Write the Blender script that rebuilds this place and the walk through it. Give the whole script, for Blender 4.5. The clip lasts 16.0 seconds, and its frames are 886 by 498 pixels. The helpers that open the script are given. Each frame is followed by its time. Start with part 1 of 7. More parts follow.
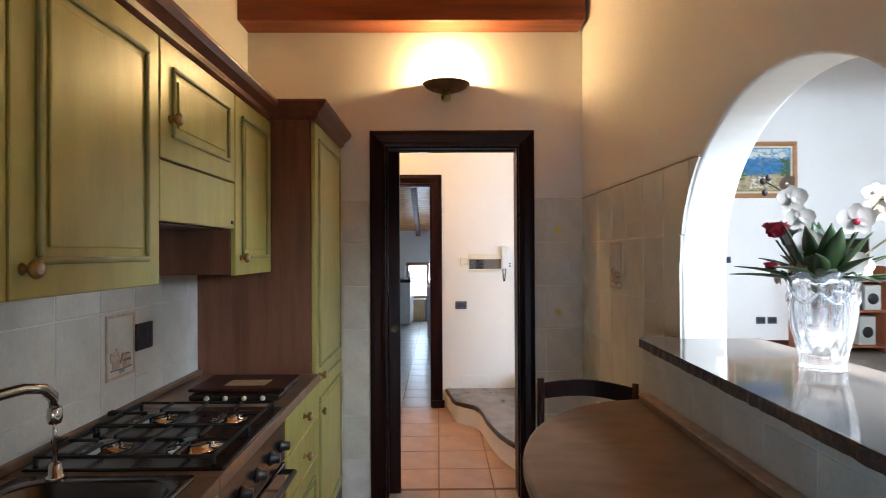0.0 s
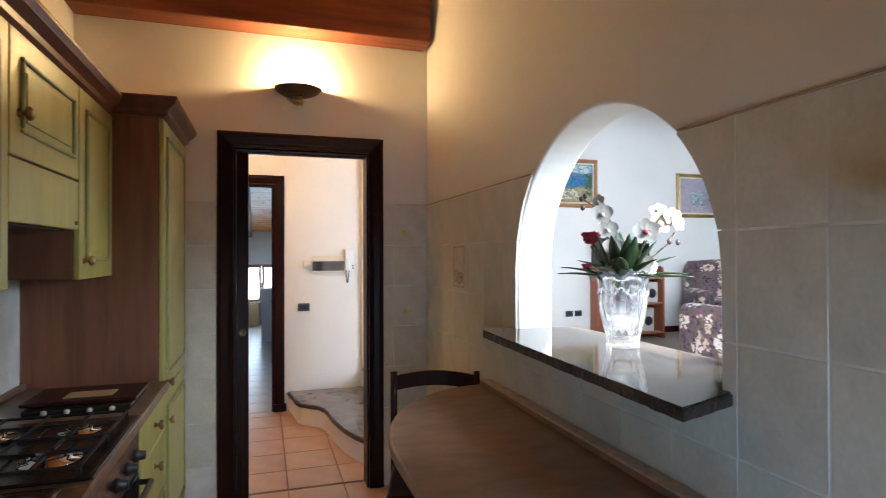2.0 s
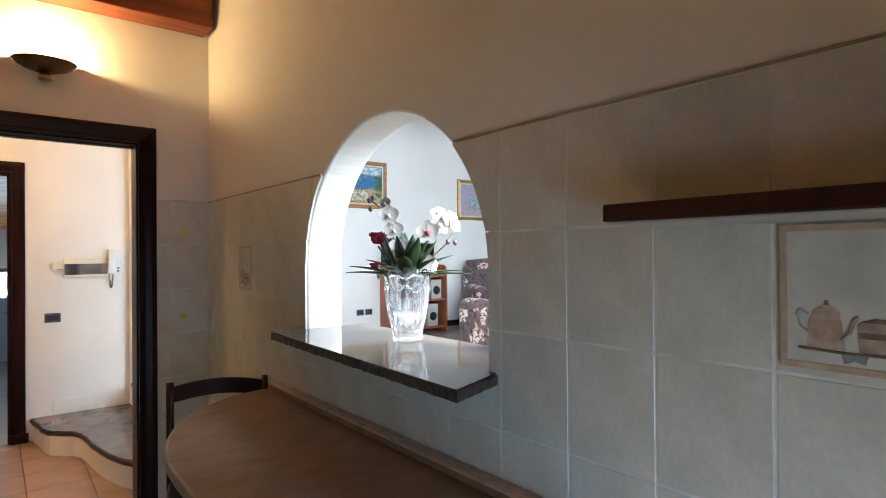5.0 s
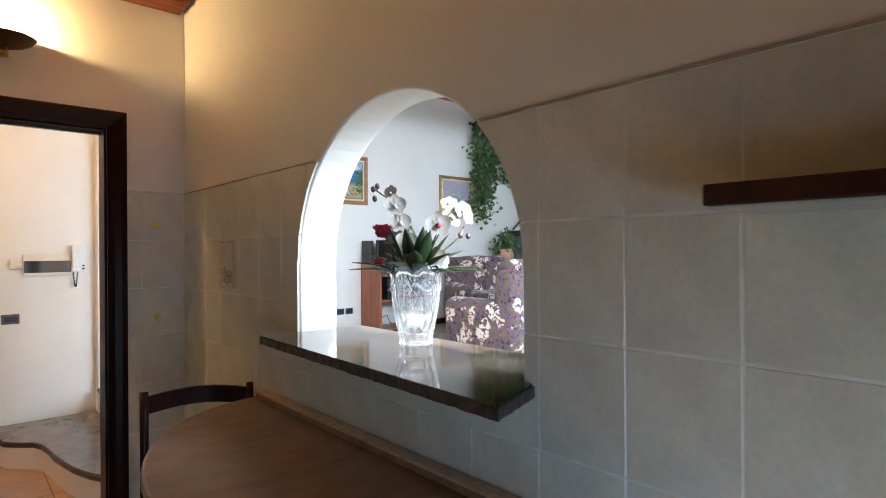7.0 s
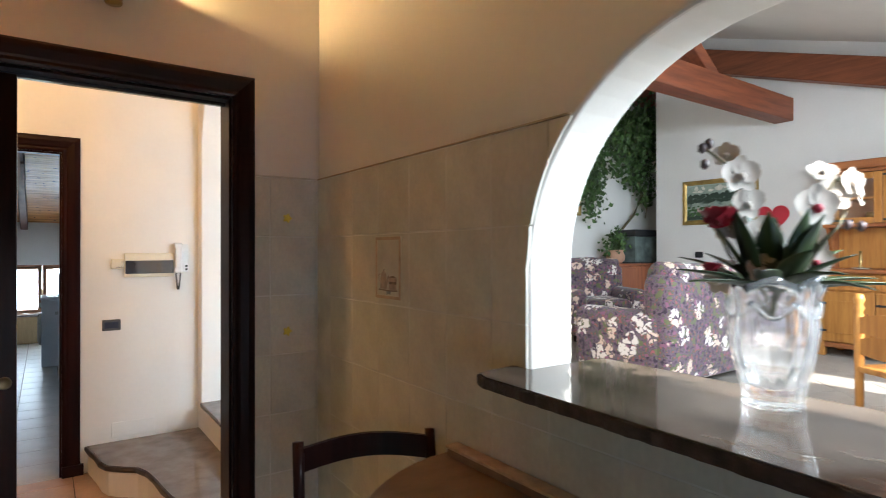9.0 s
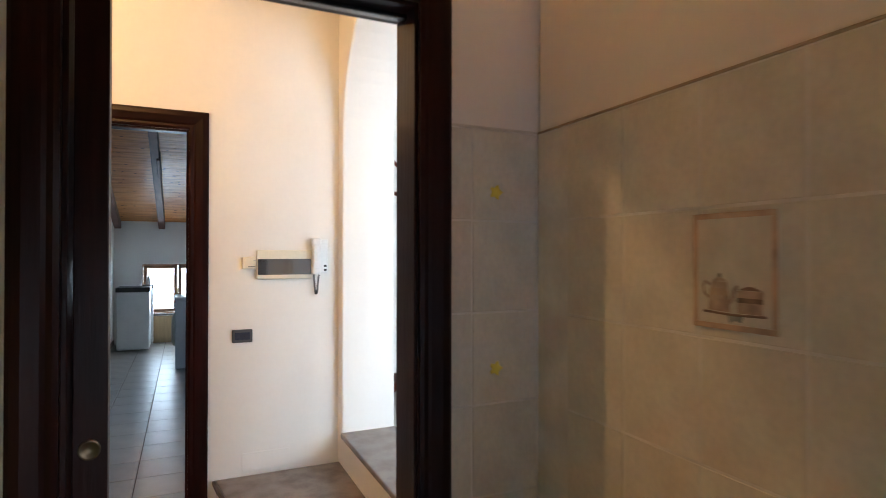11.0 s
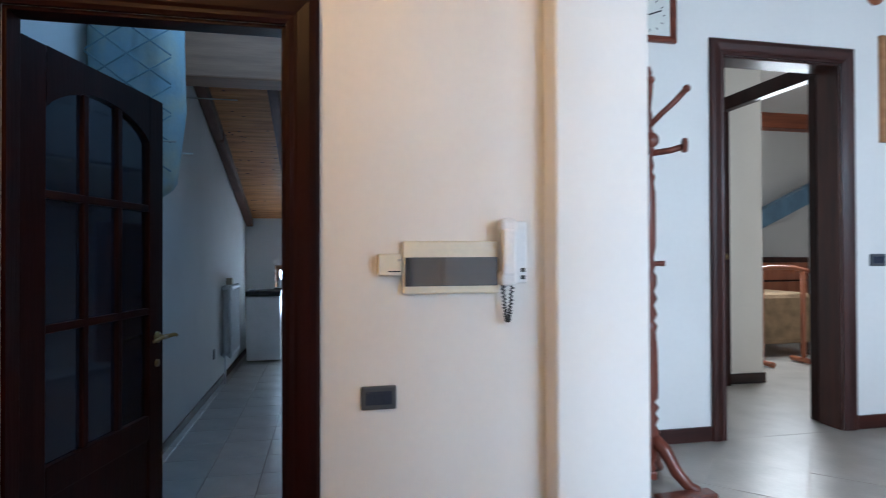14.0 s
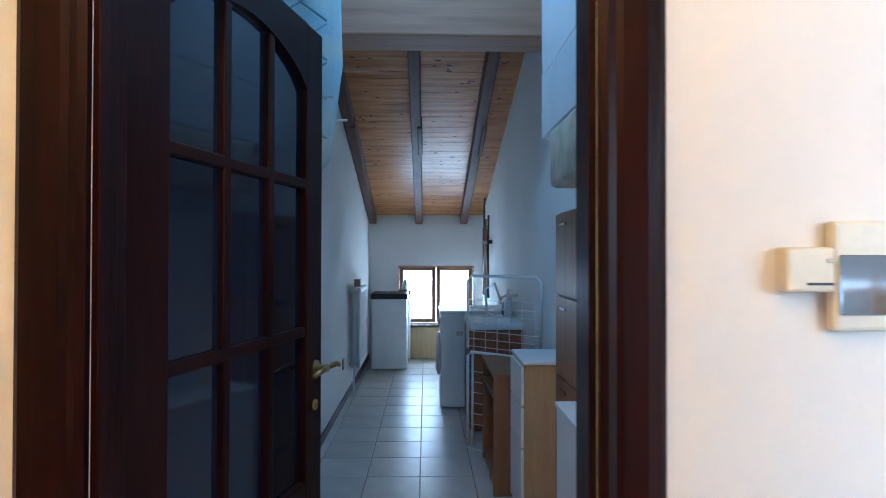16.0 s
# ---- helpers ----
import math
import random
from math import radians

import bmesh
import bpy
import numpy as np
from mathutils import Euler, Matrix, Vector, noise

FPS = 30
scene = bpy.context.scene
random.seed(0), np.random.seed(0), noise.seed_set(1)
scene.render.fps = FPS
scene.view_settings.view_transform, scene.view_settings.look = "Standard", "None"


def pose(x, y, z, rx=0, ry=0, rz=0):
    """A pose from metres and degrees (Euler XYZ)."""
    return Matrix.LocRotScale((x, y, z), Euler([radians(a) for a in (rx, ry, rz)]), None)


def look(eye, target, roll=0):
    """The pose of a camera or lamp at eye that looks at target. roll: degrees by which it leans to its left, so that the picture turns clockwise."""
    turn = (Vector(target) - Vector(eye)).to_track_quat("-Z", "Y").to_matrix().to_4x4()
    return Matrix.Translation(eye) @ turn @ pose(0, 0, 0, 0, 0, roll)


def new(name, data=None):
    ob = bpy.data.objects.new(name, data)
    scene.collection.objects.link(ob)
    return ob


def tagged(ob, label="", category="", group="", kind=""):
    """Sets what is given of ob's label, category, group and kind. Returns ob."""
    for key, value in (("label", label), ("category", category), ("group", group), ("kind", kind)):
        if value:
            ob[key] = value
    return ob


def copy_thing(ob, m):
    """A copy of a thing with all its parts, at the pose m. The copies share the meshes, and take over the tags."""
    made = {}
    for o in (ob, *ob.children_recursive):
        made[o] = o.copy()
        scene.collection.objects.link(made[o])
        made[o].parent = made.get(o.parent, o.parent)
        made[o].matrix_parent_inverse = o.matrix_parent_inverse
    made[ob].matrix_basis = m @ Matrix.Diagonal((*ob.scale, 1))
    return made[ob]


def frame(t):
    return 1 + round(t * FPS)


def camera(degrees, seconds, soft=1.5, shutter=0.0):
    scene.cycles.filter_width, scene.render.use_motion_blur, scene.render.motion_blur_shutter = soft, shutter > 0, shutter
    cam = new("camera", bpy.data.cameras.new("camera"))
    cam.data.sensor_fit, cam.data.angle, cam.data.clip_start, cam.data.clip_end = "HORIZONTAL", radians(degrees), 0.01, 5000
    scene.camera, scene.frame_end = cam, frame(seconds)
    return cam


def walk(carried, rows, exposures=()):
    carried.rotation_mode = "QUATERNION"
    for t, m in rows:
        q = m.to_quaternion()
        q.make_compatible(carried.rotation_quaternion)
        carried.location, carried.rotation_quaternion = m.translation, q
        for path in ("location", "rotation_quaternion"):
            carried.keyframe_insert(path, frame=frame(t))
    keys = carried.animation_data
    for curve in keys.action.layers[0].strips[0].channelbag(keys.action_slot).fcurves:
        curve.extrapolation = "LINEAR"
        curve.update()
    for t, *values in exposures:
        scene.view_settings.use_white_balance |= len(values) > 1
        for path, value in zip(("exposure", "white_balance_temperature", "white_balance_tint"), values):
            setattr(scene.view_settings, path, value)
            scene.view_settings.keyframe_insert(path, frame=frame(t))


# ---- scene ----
cam = camera(76.3, 16.0, soft=0.9, shutter=0.5)
PATH = [
    (0, (0.139, -0.05, 1.457), (0.159, 1.95, 1.469), -0.3),
    (0.5, (0.092, -0.081, 1.459), (0.233, 1.914, 1.473), -0.2),
    (1, (0.041, -0.142, 1.461), (0.336, 1.836, 1.476), -0.1),
    (1.5, (0.013, -0.186, 1.467), (0.472, 1.761, 1.482), -0.2),
    (2, (-0.004, -0.206, 1.463), (0.603, 1.699, 1.478), -0.2),
    (2.5, (-0.023, -0.216, 1.463), (0.726, 1.638, 1.479), -0.2),
    (3, (-0.042, -0.22, 1.462), (0.843, 1.573, 1.48), -0.1),
    (3.5, (-0.043, -0.231, 1.467), (0.961, 1.499, 1.483), -0.2),
    (4, (-0.024, -0.227, 1.46), (1.075, 1.444, 1.479), -0.3),
    (4.5, (-0.016, -0.247, 1.462), (1.169, 1.364, 1.478), -0.4),
    (7, (0.01, -0.013, 1.451), (1.33, 1.49, 1.455), -0.4),
    (7.5, (0.088, 0.228, 1.451), (1.378, 1.757, 1.46), -0.0),
    (8, (0.089, 0.435, 1.443), (1.333, 2.001, 1.453), -0.1),
    (8.5, (0.033, 0.686, 1.458), (1.227, 2.29, 1.467), 0.1),
    (9, (-0.009, 0.889, 1.448), (1.145, 2.522, 1.457), -0.1),
    (9.5, (-0.01, 1.127, 1.456), (1.073, 2.808, 1.447), -0.6),
    (10, (0.011, 1.369, 1.44), (0.981, 3.118, 1.443), -0.3),
    (12.5, (0.146, 2.777, 1.409), (0.88, 4.637, 1.424), -0.3),
    (13, (0.187, 3.033, 1.398), (0.851, 4.919, 1.417), -0.3),
    (13.5, (0.225, 3.295, 1.403), (0.777, 5.217, 1.422), -0.2),
    (14, (0.204, 3.519, 1.4), (0.606, 5.478, 1.418), -0.2),
    (14.5, (0.135, 3.79, 1.402), (0.39, 5.774, 1.418), -0.2),
    (15, (0.037, 4.003, 1.401), (0.186, 5.998, 1.42), -0.1),
    (15.5, (-0.095, 4.244, 1.392), (-0.006, 6.242, 1.412), -0.0),
    (16, (-0.177, 4.423, 1.389), (-0.116, 6.422, 1.41), 0.1),
]
walk(cam, [(t, look(e, g, r)) for t, e, g, r in PATH],
     [(0, 2.1, 5900, 8), (2.5, 2.0, 5900, 7), (4.5, 2.0, 5900, 6), (7.5, 1.92, 5950, 6), (8.5, 1.82, 6250, 7), (10, 2.0, 6000, 5), (12.5, 1.75, 5600, 6),
      (13.2, 1.45, 5300, 6), (14.5, 1.5, 5300, 5), (15.2, 1.8, 5150, 4), (16, 2.42, 5000, 2)])

# ---- world, sun and large lights ----
world = bpy.data.worlds.new("world")
scene.world = world
world.use_nodes = True
wn = world.node_tree.nodes
sky = wn.new("ShaderNodeTexSky")
sky.sky_type, sky.sun_disc = "NISHITA", False
sky.sun_elevation, sky.sun_rotation = radians(35), radians(169)
world.node_tree.links.new(sky.outputs[0], wn["Background"].inputs[0])
wn["Background"].inputs[1].default_value = 0.06


def lamp(name, kind, energy, color, m, size=None, size_y=None, radius=None, angle=None, spread=None):
    data = bpy.data.lights.new(name, kind)
    data.energy, data.color = energy, color
    if kind == "AREA":
        data.shape, data.size, data.size_y = "RECTANGLE", size, size_y or size
        if spread:
            data.spread = radians(spread)
    if kind == "POINT":
        data.shadow_soft_size = radius
    if kind == "SUN":
        data.angle = angle
    ob = new(name, data)
    ob.matrix_world = m
    return ob


SUN_FROM = Vector((0.15, -0.806, 0.573))
lamp("sun", "SUN", 5.0, (1.0, 0.95, 0.88), look((0, 0, 0), -SUN_FROM), angle=radians(0.5))
DAY = (0.80, 0.90, 1.0)
# daylight in the roof windows of the living room
lamp("roof_window_light", "AREA", 40, DAY, look((2.0, 0.0, 2.60), (2.7, 3.6, 0.3)), 0.95, 1.3)
lamp("roof_window_light", "AREA", 32, DAY, look((3.2, 0.0, 2.60), (3.6, 3.6, 0.3)), 0.95, 1.3)
lamp("roof_window_light", "AREA", 44, DAY, look((5.9, -0.15, 2.50), (1.4, 4.4, 1.0)), 0.95, 1.3)
# kitchen window behind the walker, laundry roof window, added fill in the far bedroom
lamp("kitchen_window_light", "AREA", 2.4, (0.48, 0.72, 1.0), look((-0.28, -1.27, 0.62), (0.95, 0.95, 0.22)), 0.8, 1.0, spread=84)
lamp("laundry_roof_light", "AREA", 3.8, (0.40, 0.67, 1.0), look((-0.15, 6.5, 3.35), (-0.1, 6.9, 0)), 0.7, 0.7)
# added lamp hanging free inside the room, no window built for it
lamp("bedroom_window_light", "AREA", 17, (1.0, 0.95, 0.88), look((4.6, 8.4, 2.15), (3.2, 7.4, 1.0)), 0.8, 0.8)
# warm bulbs: kitchen sconce and hall ceiling lamp
lamp("kitchen_bulb", "POINT", 7.4, (1.0, 0.66, 0.28), pose(0.196, 3.228, 2.480), radius=0.018)
lamp("hall_bulb", "POINT", 9.0, (1.0, 0.52, 0.17), pose(-0.45, 4.10, 2.74), radius=0.03)

# ---- materials ----


def material(name, color, rough=0.6, metal=0.0, vary=0.12, scale=6.0, grain=0.15, grain_scale=60.0, bump=0.0, bump_scale=40.0,
             per_object=0.0, stretch=(1, 1, 1), color2=None, coat=0.0, spec=None, rough_vary=0.0):
    m = bpy.data.materials.new(name)
    m.use_nodes = True
    t = m.node_tree
    n, l = t.nodes, t.links
    bsdf = n["Principled BSDF"]
    tc = n.new("ShaderNodeTexCoord")
    mp = n.new("ShaderNodeMapping")
    mp.inputs["Scale"].default_value = stretch
    l.new(tc.outputs["Object"], mp.inputs[0])
    big, small = n.new("ShaderNodeTexNoise"), n.new("ShaderNodeTexNoise")
    big.inputs["Scale"].default_value, big.inputs["Detail"].default_value = scale, 4
    small.inputs["Scale"].default_value, small.inputs["Detail"].default_value = grain_scale, 3
    l.new(mp.outputs[0], big.inputs["Vector"]), l.new(mp.outputs[0], small.inputs["Vector"])
    mix = n.new("ShaderNodeMix")
    mix.data_type = "RGBA"
    c2 = color2 or tuple(c * (1 - 2.2 * vary) for c in color)
    mix.inputs["A"].default_value, mix.inputs["B"].default_value = (*c2, 1), (*color, 1)
    ramp = n.new("ShaderNodeMapRange")
    ramp.inputs["From Min"].default_value, ramp.inputs["From Max"].default_value = 0.3, 0.62
    l.new(big.outputs[0], ramp.inputs[0]), l.new(ramp.outputs[0], mix.inputs["Factor"])
    hsv = n.new("ShaderNodeHueSaturation")
    l.new(mix.outputs["Result"], hsv.inputs["Color"])
    val = n.new("ShaderNodeMath")
    val.operation, val.inputs[1].default_value, val.inputs[2].default_value = "MULTIPLY_ADD", grain, 1 - grain * 0.5
    l.new(small.outputs[0], val.inputs[0])
    last = val
    if per_object:
        info = n.new("ShaderNodeObjectInfo")
        add = n.new("ShaderNodeMath")
        add.operation, add.inputs[1].default_value = "MULTIPLY_ADD", per_object
        l.new(info.outputs["Random"], add.inputs[0]), l.new(val.outputs[0], add.inputs[2])
        sub = n.new("ShaderNodeMath")
        sub.operation, sub.inputs[1].default_value = "SUBTRACT", per_object / 2
        l.new(add.outputs[0], sub.inputs[0])
        last = sub
    l.new(last.outputs[0], hsv.inputs["Value"])
    l.new(hsv.outputs[0], bsdf.inputs["Base Color"])
    bsdf.inputs["Roughness"].default_value, bsdf.inputs["Metallic"].default_value = rough, metal
    if rough_vary:
        rr = n.new("ShaderNodeMapRange")
        rr.inputs["To Min"].default_value, rr.inputs["To Max"].default_value = max(0.02, rough - rough_vary), rough + rough_vary
        l.new(big.outputs[0], rr.inputs[0]), l.new(rr.outputs[0], bsdf.inputs["Roughness"])
    if coat:
        bsdf.inputs["Coat Weight"].default_value, bsdf.inputs["Coat Roughness"].default_value = coat, 0.12
    if spec is not None:
        bsdf.inputs["Specular IOR Level"].default_value = spec
    if bump:
        b = n.new("ShaderNodeBump")
        bn = n.new("ShaderNodeTexNoise")
        bn.inputs["Scale"].default_value, bn.inputs["Detail"].default_value = bump_scale, 4
        l.new(mp.outputs[0], bn.inputs["Vector"])
        b.inputs["Strength"].default_value, b.inputs["Distance"].default_value = bump, 0.01
        l.new(bn.outputs[0], b.inputs["Height"]), l.new(b.outputs[0], bsdf.inputs["Normal"])
    return m


def glass(name, color=(1, 1, 1), rough=0.0, ior=1.45, clear=1.0):
    m = bpy.data.materials.new(name)
    m.use_nodes = True
    b = m.node_tree.nodes["Principled BSDF"]
    b.inputs["Base Color"].default_value = (*color, 1)
    b.inputs["Transmission Weight"].default_value, b.inputs["Roughness"].default_value, b.inputs["IOR"].default_value = clear, rough, ior
    return m


def glow(name, color, strength):
    m = bpy.data.materials.new(name)
    m.use_nodes = True
    b = m.node_tree.nodes["Principled BSDF"]
    b.inputs["Base Color"].default_value = (*color, 1)
    b.inputs["Emission Color"].default_value, b.inputs["Emission Strength"].default_value = (*color, 1), strength
    return m


def wood(name, light, dark, rough=0.45, along=2, per_object=0.12, coat=0.0, spec=0.35):
    stretch = [14, 14, 14]
    stretch[along] = 1.2
    return material(name, light, rough, vary=0.2, scale=1.6, grain=0.35, grain_scale=9, stretch=tuple(stretch), color2=dark,
                    per_object=per_object, bump=0.08, bump_scale=6, coat=coat, spec=spec)


def veined(name, base, vein, rough, scale=3.0, stretch=(1, 1, 1), per_object=0.1, coat=0.0):
    """Stone or glaze with cloudy veins."""
    m = material(name, base, rough, vary=0.1, scale=scale, grain=0.25, grain_scale=90, color2=vein, per_object=per_object, stretch=stretch, coat=coat)
    return m


def floral(name):
    """Printed upholstery: cream and rose flower sprays on a dark violet and moss ground."""
    m = bpy.data.materials.new(name)
    m.use_nodes = True
    n, l = m.node_tree.nodes, m.node_tree.links
    tc = n.new("ShaderNodeTexCoord")
    warp = n.new("ShaderNodeTexNoise")
    warp.inputs["Scale"].default_value = 14
    l.new(tc.outputs["Object"], warp.inputs["Vector"])
    add = n.new("ShaderNodeMix")
    add.data_type, add.blend_type = "RGBA", "LINEAR_LIGHT"
    add.inputs["Factor"].default_value = 0.055
    l.new(tc.outputs["Object"], add.inputs["A"]), l.new(warp.outputs["Color"], add.inputs["B"])

    def cells(scale, lo, hi):
        v = n.new("ShaderNodeTexVoronoi")
        v.inputs["Scale"].default_value = scale
        l.new(add.outputs["Result"], v.inputs["Vector"])
        r = n.new("ShaderNodeMapRange")
        r.inputs["From Min"].default_value, r.inputs["From Max"].default_value = lo, hi
        r.inputs["To Min"].default_value, r.inputs["To Max"].default_value = 1, 0
        l.new(v.outputs["Distance"], r.inputs[0])
        return v, r
    ground_n = n.new("ShaderNodeTexNoise")
    ground_n.inputs["Scale"].default_value, ground_n.inputs["Detail"].default_value = 30, 3
    l.new(tc.outputs["Object"], ground_n.inputs["Vector"])
    ramp = n.new("ShaderNodeValToRGB")
    e = ramp.color_ramp.elements
    e[0].position, e[0].color = 0.36, (0.035, 0.022, 0.04, 1)
    e[1].position, e[1].color = 0.66, (0.30, 0.085, 0.10, 1)
    k = e.new(0.5)
    k.color = (0.16, 0.10, 0.14, 1)
    k = e.new(0.58)
    k.color = (0.07, 0.09, 0.055, 1)
    l.new(ground_n.outputs[0], ramp.inputs[0])
    last = ramp.outputs[0]
    for scale, lo, hi, color in ((16, 0.22, 0.30, (0.22, 0.09, 0.15)), (10, 0.24, 0.32, (0.12, 0.13, 0.06)), (7.2, 0.40, 0.46, (0.66, 0.50, 0.40)), (5.6, 0.38, 0.45, (0.74, 0.68, 0.64))):
        v, r = cells(scale, lo, hi)
        mix = n.new("ShaderNodeMix")
        mix.data_type = "RGBA"
        if scale < 8:
            petal = n.new("ShaderNodeTexVoronoi")
            petal.inputs["Scale"].default_value = 26
            l.new(add.outputs["Result"], petal.inputs["Vector"])
            pr = n.new("ShaderNodeMapRange")
            pr.inputs["From Min"].default_value, pr.inputs["From Max"].default_value = 0.62, 0.5
            l.new(petal.outputs["Distance"], pr.inputs[0])
            mul = n.new("ShaderNodeMath")
            mul.operation = "MULTIPLY"
            l.new(r.outputs[0], mul.inputs[0]), l.new(pr.outputs[0], mul.inputs[1])
            keep = n.new("ShaderNodeSeparateColor")
            l.new(v.outputs["Color"], keep.inputs[0])
            gt = n.new("ShaderNodeMath")
            gt.operation, gt.inputs[1].default_value = "GREATER_THAN", 0.52
            l.new(keep.outputs[0], gt.inputs[0])
            mul2 = n.new("ShaderNodeMath")
            mul2.operation = "MULTIPLY"
            l.new(mul.outputs[0], mul2.inputs[0]), l.new(gt.outputs[0], mul2.inputs[1])
            l.new(mul2.outputs[0], mix.inputs["Factor"])
        else:
            l.new(r.outputs[0], mix.inputs["Factor"])
        l.new(last, mix.inputs["A"])
        mix.inputs["B"].default_value = (*color, 1)
        last = mix.outputs["Result"]
    b = n["Principled BSDF"]
    l.new(last, b.inputs["Base Color"])
    b.inputs["Roughness"].default_value = 0.85
    b.inputs["Sheen Weight"].default_value = 0.2
    return m


def picture(name, stops, blobs, scale=7.0):
    """A painted canvas: bands of colour up the picture, broken by brush-like noise."""
    m = bpy.data.materials.new(name)
    m.use_nodes = True
    n, l = m.node_tree.nodes, m.node_tree.links
    tc = n.new("ShaderNodeTexCoord")
    sep = n.new("ShaderNodeSeparateXYZ")
    l.new(tc.outputs["Generated"], sep.inputs[0])
    noise_a = n.new("ShaderNodeTexNoise")
    noise_a.inputs["Scale"].default_value, noise_a.inputs["Detail"].default_value = scale, 6
    l.new(tc.outputs["Generated"], noise_a.inputs["Vector"])
    ad = n.new("ShaderNodeMath")
    ad.operation, ad.inputs[1].default_value = "MULTIPLY_ADD", 0.45
    l.new(noise_a.outputs[0], ad.inputs[0]), l.new(sep.outputs["Z"], ad.inputs[2])
    sb = n.new("ShaderNodeMath")
    sb.operation, sb.inputs[1].default_value = "SUBTRACT", 0.22
    l.new(ad.outputs[0], sb.inputs[0])
    ramp = n.new("ShaderNodeValToRGB")
    e = ramp.color_ramp.elements
    e[0].position, e[0].color = stops[0][0], (*stops[0][1], 1)
    e[1].position, e[1].color = stops[-1][0], (*stops[-1][1], 1)
    for p, c in stops[1:-1]:
        k = e.new(p)
        k.color = (*c, 1)
    l.new(sb.outputs[0], ramp.inputs[0])
    v = n.new("ShaderNodeTexNoise")
    v.inputs["Scale"].default_value, v.inputs["Detail"].default_value = scale * 0.8, 5
    l.new(tc.outputs["Object"], v.inputs["Vector"])
    r = n.new("ShaderNodeMapRange")
    r.inputs["From Min"].default_value, r.inputs["From Max"].default_value = 0.56, 0.64
    l.new(v.outputs[0], r.inputs[0])
    band = n.new("ShaderNodeMapRange")
    band.inputs["From Min"].default_value, band.inputs["From Max"].default_value = 0.75, 0.45
    l.new(sep.outputs["Z"], band.inputs[0])
    mul = n.new("ShaderNodeMath")
    mul.operation = "MULTIPLY"
    l.new(r.outputs[0], mul.inputs[0]), l.new(band.outputs[0], mul.inputs[1])
    mix = n.new("ShaderNodeMix")
    mix.data_type = "RGBA"
    l.new(mul.outputs[0], mix.inputs["Factor"]), l.new(ramp.outputs[0], mix.inputs["A"])
    mix.inputs["B"].default_value = (*blobs, 1)
    l.new(mix.outputs["Result"], n["Principled BSDF"].inputs["Base Color"])
    n["Principled BSDF"].inputs["Roughness"].default_value = 0.35
    return m


PLASTER = material("plaster", (0.80, 0.76, 0.70), 0.9, vary=0.025, scale=1.5, grain=0.05, grain_scale=40, bump=0.04, bump_scale=120)
PLASTER_COOL = material("plaster_cool", (0.80, 0.79, 0.77), 0.9, vary=0.025, scale=1.5, grain=0.05, grain_scale=40, bump=0.04, bump_scale=120)
TILE = veined("wall_tile", (0.66, 0.63, 0.55), (0.57, 0.54, 0.47), 0.28, 9, (1, 0.8, 0.45), 0.08)
GROUT = material("grout", (0.76, 0.74, 0.69), 0.9)
DECOR = material("decor_tile", (0.66, 0.63, 0.55), 0.3, vary=0.08, scale=12)
DECOR_FRAME = material("decor_frame", (0.60, 0.43, 0.30), 0.35, vary=0.15, scale=25)
DECOR_INK = material("decor_ink", (0.26, 0.17, 0.12), 0.4, vary=0.25, scale=30)
DECOR_POT = material("decor_pot_glaze", (0.54, 0.40, 0.31), 0.35, vary=0.2, scale=40)
DECOR_CLOTH = material("decor_cloth_glaze", (0.30, 0.33, 0.32), 0.4, vary=0.2, scale=40)
LISTEL = material("tile_edge_strip", (0.46, 0.36, 0.24), 0.5)
YELLOW = material("yellow_flower_glaze", (0.75, 0.62, 0.08), 0.4)
TERRA = veined("terracotta_tile", (0.56, 0.37, 0.27), (0.45, 0.29, 0.21), 0.33, 6, per_object=0.12)
LAUNDRY_TILE = veined("laundry_tile", (0.50, 0.47, 0.43), (0.42, 0.39, 0.36), 0.32, 5, per_object=0.10)
LIVING_TILE = veined("living_tile", (0.40, 0.37, 0.33), (0.33, 0.30, 0.265), 0.36, 5, per_object=0.08)
JOINT = material("floor_joint", (0.22, 0.17, 0.13), 0.9)
DARK = wood("dark_stained_wood", (0.022, 0.006, 0.0048), (0.010, 0.003, 0.003), 0.32, spec=0.13)
JAMB = wood("dark_mahogany", (0.020, 0.0030, 0.0024), (0.008, 0.0014, 0.0014), 0.36, spec=0.14)
JAMB_H = wood("dark_mahogany_level", (0.020, 0.0030, 0.0024), (0.008, 0.0014, 0.0014), 0.36, along=0, spec=0.14)
COATWOOD = wood("turned_red_wood", (0.17, 0.048, 0.030), (0.10, 0.026, 0.016), 0.35, coat=0.15)
MAHOG = wood("mahogany_trim", (0.046, 0.011, 0.007), (0.020, 0.005, 0.004), 0.40, coat=0.06)
MAHOG_H = wood("mahogany_trim_level", (0.046, 0.011, 0.007), (0.020, 0.005, 0.004), 0.40, along=0, coat=0.06)
DARK_H = wood("dark_stained_wood_level", (0.024, 0.008, 0.006), (0.010, 0.004, 0.004), 0.38, along=0, coat=0.05)
BROWN = wood("brown_cabinet_wood", (0.24, 0.105, 0.060), (0.17, 0.070, 0.040), 0.45)
CORNICE = wood("cornice_wood", (0.20, 0.072, 0.040), (0.12, 0.042, 0.024), 0.35, along=1, coat=0.2)
BEAM = wood("beam_wood", (0.25, 0.072, 0.032), (0.15, 0.042, 0.020), 0.5, along=0)
BEAM_Y = wood("beam_wood_lengthwise", (0.25, 0.080, 0.036), (0.15, 0.046, 0.022), 0.5, along=1)
